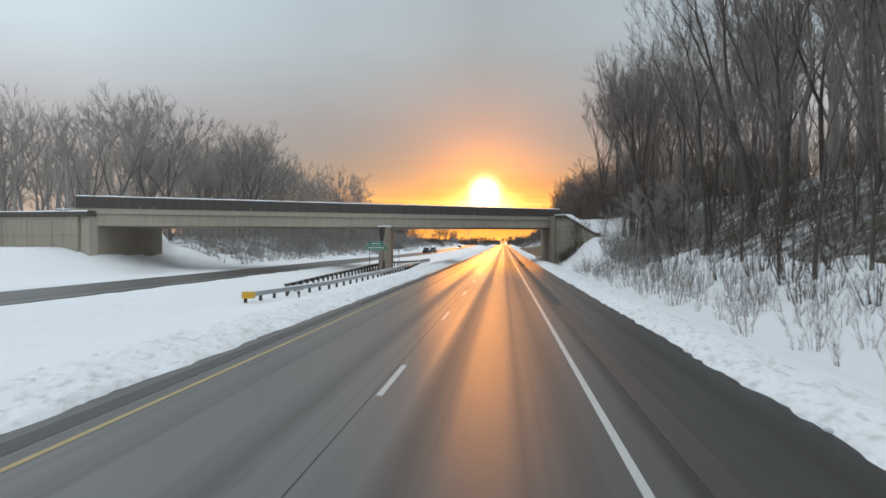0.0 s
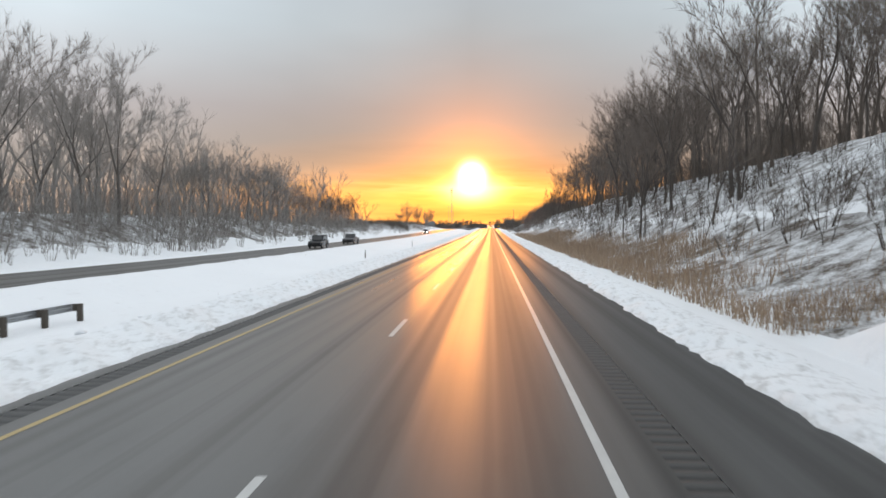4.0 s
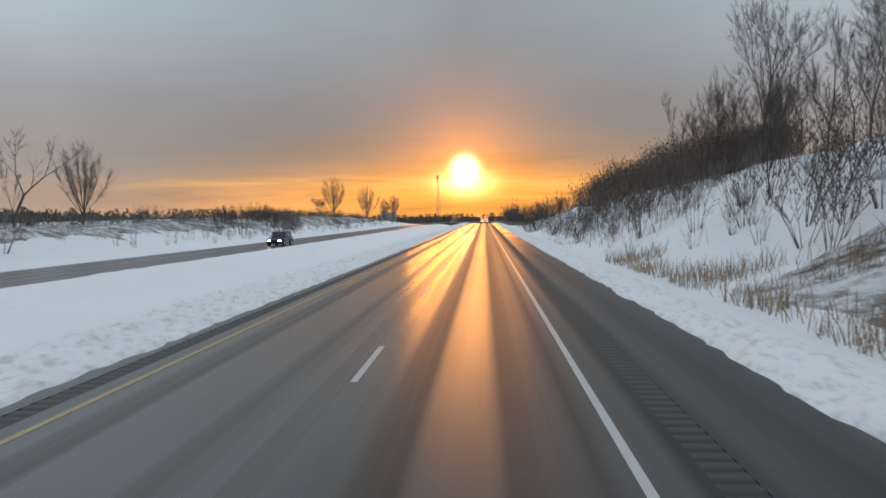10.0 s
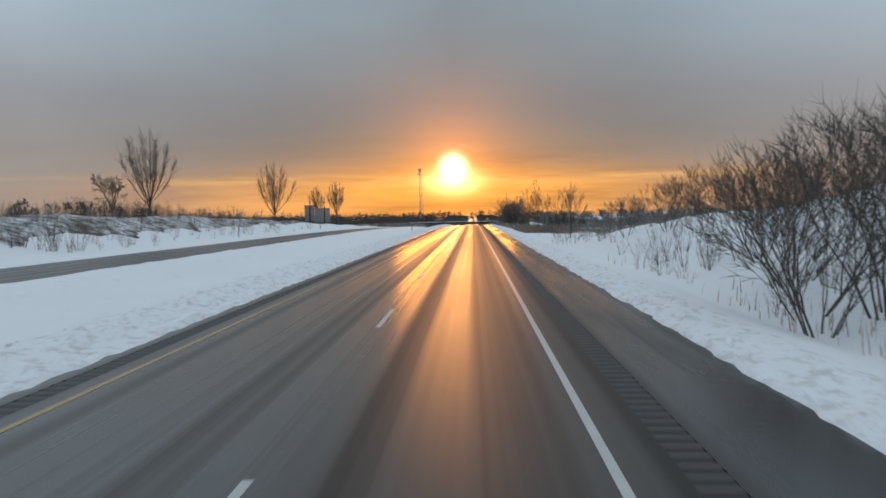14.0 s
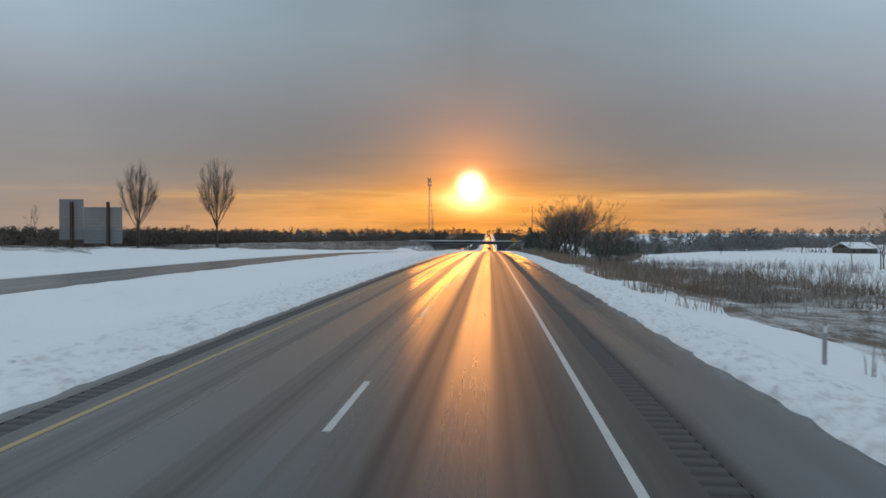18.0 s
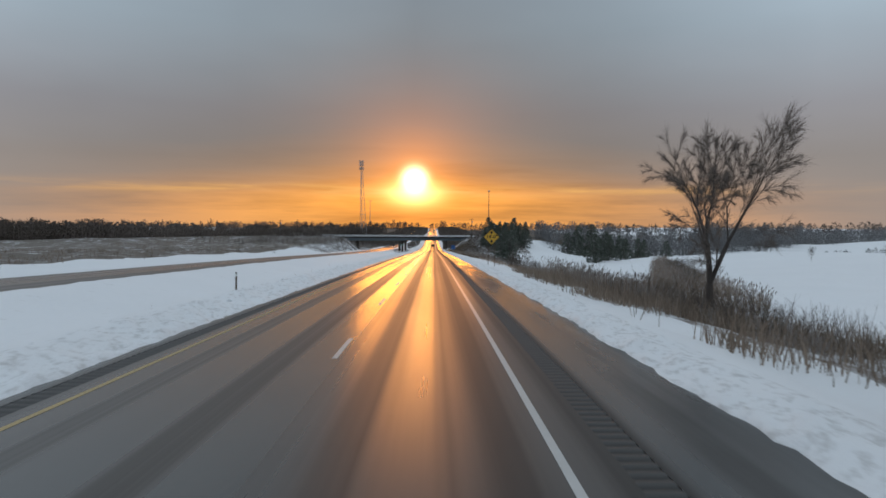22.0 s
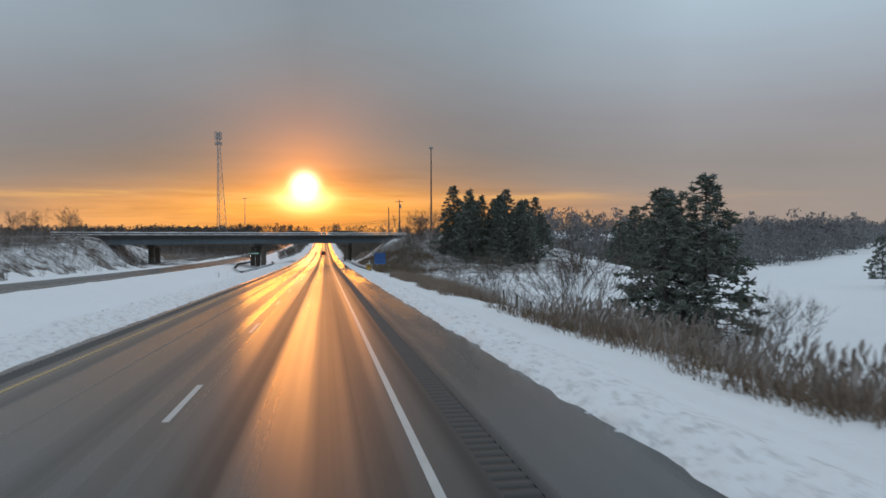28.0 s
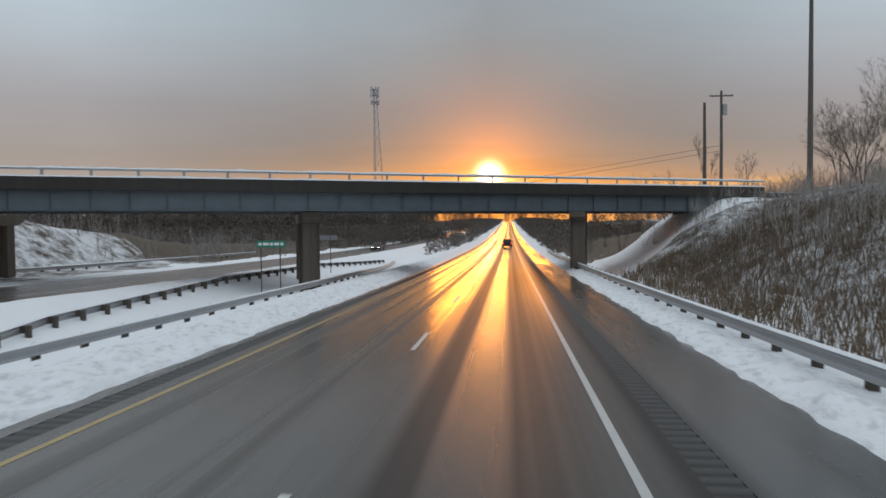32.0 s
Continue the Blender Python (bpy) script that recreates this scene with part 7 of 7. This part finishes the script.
grass("reeds", 19000, 9.6, 16.0, 788, 846, 0.35, 1.35, 0.013, M_REED, "dry reeds with snowy plumes below the verge", lambda x, y, r: (x < 14.2 + 1.0 * wobble(x, y, 0.08)) & (x > 10.4 - 0.05 * (y - 797) + 0.5 * wobble(x, y, 0.9, 2.0)) & (wobble(x, y, 0.5, 3.0) + 0.6 * wobble(x, y, 0.17, 1.0) + r.normal(0, 0.3, len(x)) > -0.05), True, 0.34)
grass("dead_grass", 12000, 9.2, 15.0, 790, 856, 0.2, 0.7, 0.013, M_GRASS_DARK, "matted brown grass among the reeds", patchy(0.35, -0.2, 5.0), lean=0.5)
grass("reeds", 13000, 12.5, 36, 710, 742, 1.0, 2.2, 0.017, M_REED, "dense stand of dry reeds in the wet ditch", lambda x, y, r: np.abs(x - (15.0 + 0.90 * (y - 716))) < 3.0 + 1.2 * wobble(x, y, 0.2), True, 0.24)
brush("undergrowth", 110, 13, 36, 712, 742, 0.4, 0.9, M_BRUSH, "dark brush among the reeds", lambda x, y, r: np.abs(x - (15.0 + 0.90 * (y - 716))) < 3.4)
grass("dead_grass", 4500, 9.5, 14.5, 700, 785, 0.25, 0.7, 0.014, M_GRASS, "weeds and dead grass along the fence", patchy(0.3, 0.1, 2.0))
grass("dead_grass", 9000, -120, -42, 610, 960, 0.4, 0.9, 0.04, M_REED, "brown weeds along the edge of the field", patchy(0.03, 0.0, 2.0))
grass("dead_grass", 700, -20, -8, 0, 1000, 0.15, 0.5, 0.010, M_GRASS, "scattered weeds in the snowy median", patchy(0.2, 0.55, 5.0))

# far woods on every horizon


def far_tree(seed, n=44, r0=0.6, r1=1.25, low=18):
    """A bare tree far off: a trunk, a rounded haze of small twig clumps and an understorey."""
    rng = random.Random(seed)
    m = Mesh()
    m.spike((0, 0, 0), (rng.uniform(-0.3, 0.3), 0, 6.5), 0.2)
    for i in range(n + low):
        if i < n:
            a, e, k = rng.uniform(0, 6.283), rng.uniform(-0.7, 1.57), rng.uniform(0.25, 1.0) ** 0.6
            o = Vector((math.cos(a) * math.cos(e) * 2.9 * k, math.sin(a) * math.cos(e) * 2.9 * k, 4.3 + 3.3 * math.sin(e) * k))
        else:
            a, k = rng.uniform(0, 6.283), rng.uniform(0.2, 3.4)
            o = Vector((math.cos(a) * k, math.sin(a) * k, rng.uniform(0.0, 3.0)))
        u = Vector((rng.gauss(0, 1), rng.gauss(0, 1), rng.gauss(0.6, 1))).normalized()
        w = u.cross(Vector((rng.gauss(0, 1), rng.gauss(0, 1), rng.gauss(0, 1)))).normalized()
        r = rng.uniform(r0, r1)
        m.add([tuple(o + u * r), tuple(o - u * r * 0.5 + w * r * 0.26), tuple(o - u * r * 0.5 - w * r * 0.26)], [(0, 1, 2)])
    return m


def mid_tree(seed, H=20.0):
    """A bare tree of the wood's depths."""
    wood, fine = winter_tree(seed, H, 0.18, 0.30, 4, 0.42, 0.12, 9, thick=0.020, girth=1.15, fan=2.1)
    return Mesh().add(wood.v, wood.f).add(fine.v, fine.f)


MT = [template(mid_tree(400 + i)) for i in range(5)]


def depths(n, x0, x1, y0, y1, s0, s1, mat, label, keep=None):
    x, y = spread(R, n, x0, x1, y0, y1, keep)
    return scattered("woods", MT, np.stack([x, y, R.uniform(s0, s1, len(x))], -1), mat, label, "woods", R)


off1 = lambda x, y, r: ~((y - (BRIDGE_1[0] + BRIDGE_1[1] * x) > -6) & (y - (BRIDGE_1[0] + BRIDGE_1[1] * x) < 19))
depths(180, 26, 90, -5, 130, 1.0, 1.4, M_TWIG_MID, "depths of the bare wood on the bank", off1)
depths(330, 24, 80, 128, 345, 0.65, 1.0, M_TWIG, "depths of the bare hillside wood")
depths(45, 46, 90, 330, 410, 0.65, 0.95, M_TWIG, "depths of the bare hillside wood")
depths(220, -120, -58, 78, 220, 0.9, 1.2, M_TWIG_FROST, "depths of the frosted wood", off1)
depths(46, -66, -43, 318, 356, 0.42, 0.66, M_TWIG, "bare wood edge on the far bank")
depths(150, -104, -50, 200, 335, 0.7, 1.0, M_TWIG_FROST, "depths of the frosted wood")
depths(30, -140, -88, 40, 80, 1.1, 1.5, M_TWIG_FROST, "depths of the frosted wood")
FT = [template(far_tree(300 + i, low=26)) for i in range(5)]
FT_FINE = [template(far_tree(320 + i, 100, 0.38, 0.75, 40)) for i in range(4)]


def belt(n, path, depth, s0, s1, label, mat=None, shapes=None):
    pts = []
    seg = [math.dist(a, b) for a, b in zip(path, path[1:])]
    for (x0, y0), (x1, y1), d in zip(path, path[1:], seg):
        k = int(n * d / sum(seg))
        u = R.random(k)
        nx, ny = (y1 - y0) / d, -(x1 - x0) / d
        o = R.uniform(-depth / 2, depth / 2, k)
        pts.append(np.stack([x0 + (x1 - x0) * u + nx * o, y0 + (y1 - y0) * u + ny * o, R.uniform(s0, s1, k)], -1))
    return scattered("far_woods", shapes or FT, np.concatenate(pts), mat or M_WOODS, label, "woods", R)


belt(3000, [(-280, 420), (-240, 640), (-200, 900), (-130, 1130), (-70, 1330)], 44, 1.0, 1.35, "dark bare woods beyond the field", None, FT_FINE)
belt(1300, [(-60, 1200), (-30, 1330), (-28, 1600), (-34, 2250)], 40, 0.42, 0.62, "woods along the rising road")
belt(1300, [(32, 1100), (28, 1300), (28, 1600), (34, 2250)], 40, 0.42, 0.62, "woods along the rising road")
belt(1200, [(-220, 1090), (-80, 1085), (-46, 1120), (-40, 1200)], 36, 0.4, 0.62, "dark woods behind the bridge")
belt(150, [(20, 1040), (60, 1045), (140, 1030)], 30, 0.28, 0.55, "bare woods behind the bridge", M_TWIG_GREY, MT)
belt(300, [(-130, 1068), (-70, 1066), (-34, 1078), (-33, 1200)], 12, 0.35, 0.6, "dark brown woods beyond the bridge", None, FT_FINE)
belt(480, [(-13.5, 1060), (-13.5, 1600), (-14.5, 2200)], 7, 0.3, 0.5, "dark brown woods along the rising road")
belt(480, [(10.5, 1040), (11, 1120), (12, 1600), (13, 2200)], 6, 0.3, 0.5, "dark brown woods beyond the bridge")
belt(380, [(60, 1010), (130, 1022), (215, 1085)], 40, 0.95, 1.4, "bare grove beyond the snowy fields", M_WOODS_HAZE, FT_FINE)
belt(1100, [(190, 1075), (330, 1210), (480, 1240), (640, 1150), (800, 960), (860, 800)], 50, 1.2, 1.8, "hazy woods beyond the snowy fields", M_WOODS_HAZE, FT_FINE)
belt(120, [(128, 905), (165, 925), (210, 930), (290, 1000)], 5, 0.18, 0.4, "low hedge between the snowy fields", M_WOODS_HAZE)
belt(90, [(250, 960), (330, 1010), (470, 1000)], 8, 0.25, 0.5, "low hedge between the snowy fields", M_WOODS_HAZE)
belt(500, [(460, 850), (480, 650), (420, 480), (300, 330)], 50, 0.8, 1.3, "woods beyond the snowy fields", M_WOODS_HAZE)
belt(800, [(-560, 1100), (-400, 1330), (-220, 1460), (-60, 1520)], 70, 1.1, 1.7, "woods on the rising ground beyond the field")
belt(60, [(-84, 890), (-74, 930), (-66, 962)], 16, 0.14, 0.30, "dark scrubby trees before the bridge embankment", M_TWIG, MT)
belt(650, [(-700, 1400), (-250, 1900), (250, 1900), (700, 1300)], 80, 1.2, 2.0, "woods on the horizon")
belt(34, [(136, 838), (160, 848)], 10, 0.16, 0.34, "clump of bare trees by the barn", M_TWIG_BROWN, MT)
belt(110, [(45, 614), (110, 614), (170, 626)], 16, 0.22, 0.50, "hedge of bare trees across the fields", M_TWIG_BROWN, MT)
belt(170, [(170, 626), (230, 640), (330, 600)], 20, 0.8, 1.3, "hedge of bare trees across the fields", M_WOODS, FT_FINE)
belt(420, [(-64, 335), (-66, 450), (-68, 560), (-74, 640)], 22, 0.20, 0.38, "low dark scrub and saplings on the far bank")


def barn():
    x, y = 172.0, 858.0
    z = float(land(x, y)) - 0.3
    t = thing("barn", "low farm building with a snow-covered roof", "barn", pose(x, y, z, 0, 0, 25))
    part("wall", Mesh().box(-9, 9, -4.5, 4.5, 0, 3.2), M_DARK_WOOD, t)
    part("roof", Mesh().add([(-9.6, -5.2, 3.0), (9.6, -5.2, 3.0), (9.6, 0, 5.6), (-9.6, 0, 5.6), (-9.6, 5.2, 3.0), (9.6, 5.2, 3.0), (-9.6, -5.2, 3.3), (9.6, -5.2, 3.3), (9.6, 0, 5.95), (-9.6, 0, 5.95), (-9.6, 5.2, 3.3), (9.6, 5.2, 3.3)],
                            [(6, 7, 8, 9), (9, 8, 11, 10), (0, 1, 7, 6), (5, 4, 10, 11), (0, 6, 9, 10, 4, 3), (1, 2, 5, 11, 8, 7), (3, 2, 1, 0), (4, 5, 2, 3)]), M_SNOW, t, "snow-covered gable roof")
    d = part("door", Mesh().box(-1.6, 1.6, -4.58, -4.505, 0.1, 2.7), M_POST, t)
    for k in (-6, 5):
        part("window", Mesh().box(k - 0.5, k + 0.5, -4.56, -4.505, 1.2, 2.1), M_GLASS, t)


barn()


# lumps of ploughed snow along the pavement edges
def clods(name, n, x0, x1, seed):
    rng = np.random.default_rng(seed)
    y = rng.uniform(-10, 1000, n)
    x = x0 + (x1 - x0) * rng.random(n) ** 1.6
    z = land(x, y)
    s = rng.uniform(0.02, 0.13, n) * rng.uniform(0.4, 1.2, n)
    base = np.array([(1, 0, 0), (0, 1, 0), (-1, 0, 0), (0, -1, 0), (0, 0, 0.75), (0, 0, -0.4)])
    f0 = np.array([(0, 1, 4), (1, 2, 4), (2, 3, 4), (3, 0, 4), (1, 0, 5), (2, 1, 5), (3, 2, 5), (0, 3, 5)])
    v = base[None] * (s[:, None, None] * rng.uniform(0.6, 1.4, (n, 6, 3))) * [1.0, 1.5, 1.0] + np.stack([x, y, z], -1)[:, None]
    return bulk(name, v.reshape(-1, 3), (f0[None] + np.arange(n)[:, None, None] * 6).reshape(-1, 3), M_SNOW, "crumbled lumps of ploughed snow", "snow")


clods("snow_lumps", 3500, EDGE_R + 0.05, EDGE_R + 1.6, 1)
clods("snow_lumps", 8000, EDGE_L - 0.05, EDGE_L - 2.4, 2)
brush("undergrowth", 230, 8.9, 14, 884, 985, 0.25, 0.6, M_BRUSH_FROST, "frosted weeds and brush along the verge")
brush("undergrowth", 70, 9.2, 15, 890, 985, 0.3, 0.7, M_BRUSH, "brown brush along the verge")
brush("undergrowth", 45, 13, 24, 905, 946, 0.5, 1.1, M_BRUSH, "tall brown brush below the spruces")
brush("undergrowth", 70, 13, 25, 908, 940, 0.5, 1.1, M_BRUSH_FROST, "tall frosted brush before the spruces")
brush("undergrowth", 260, 10.0, 16, 794, 856, 0.22, 0.6, M_BRUSH_FROST, "frosted weeds among the dry grass")
brush("undergrowth", 190, 10.0, 15.5, 792, 856, 0.25, 0.62, M_BRUSH, "dark brambles among the dry grass", patchy(0.4, -0.1, 2.0))
brush("undergrowth", 210, -43, -31.4, 890, 952, 0.3, 0.75, M_BRUSH, "dark scrub on the slope of the far embankment")
brush("undergrowth", 520, -50, -34.6, 345, 560, 0.4, 1.0, M_BRUSH_FROST, "frosted brush along the far bank", patchy(0.10, -0.4, 6.0))
brush("undergrowth", 75, -47, -37.5, 417, 432, 1.0, 1.6, M_BRUSH, "dense dark thicket on the far bank")
brush("undergrowth", 60, -55, -44, 499, 514, 0.8, 1.3, M_BRUSH, "dark brush below the single trees")
brush("undergrowth", 200, 9.5, 26, 438, 505, 0.35, 0.85, M_BRUSH_FROST, "frosted brush on the low bank", patchy(0.12, -0.3, 3.0))
brush("undergrowth", 260, -46, -34.8, 352, 470, 0.5, 1.2, M_BRUSH, "dark clumps of brush beside the far carriageway", patchy(0.08, 0.15, 3.0))
brush("undergrowth", 170, -52, -37, 412, 545, 0.45, 1.05, M_BRUSH, "round dark bushes along the far bank", patchy(0.10, 0.0, 2.0))
brush("undergrowth", 150, -45, -32.3, 888, 953, 0.25, 0.6, M_BRUSH_FROST, "frosted weeds on the slope of the far embankment")
brush("undergrowth", 26, 10.9, 12.6, 735.5, 739.5, 0.6, 0.95, M_BRUSH, "round brown bush beside the warning sign")
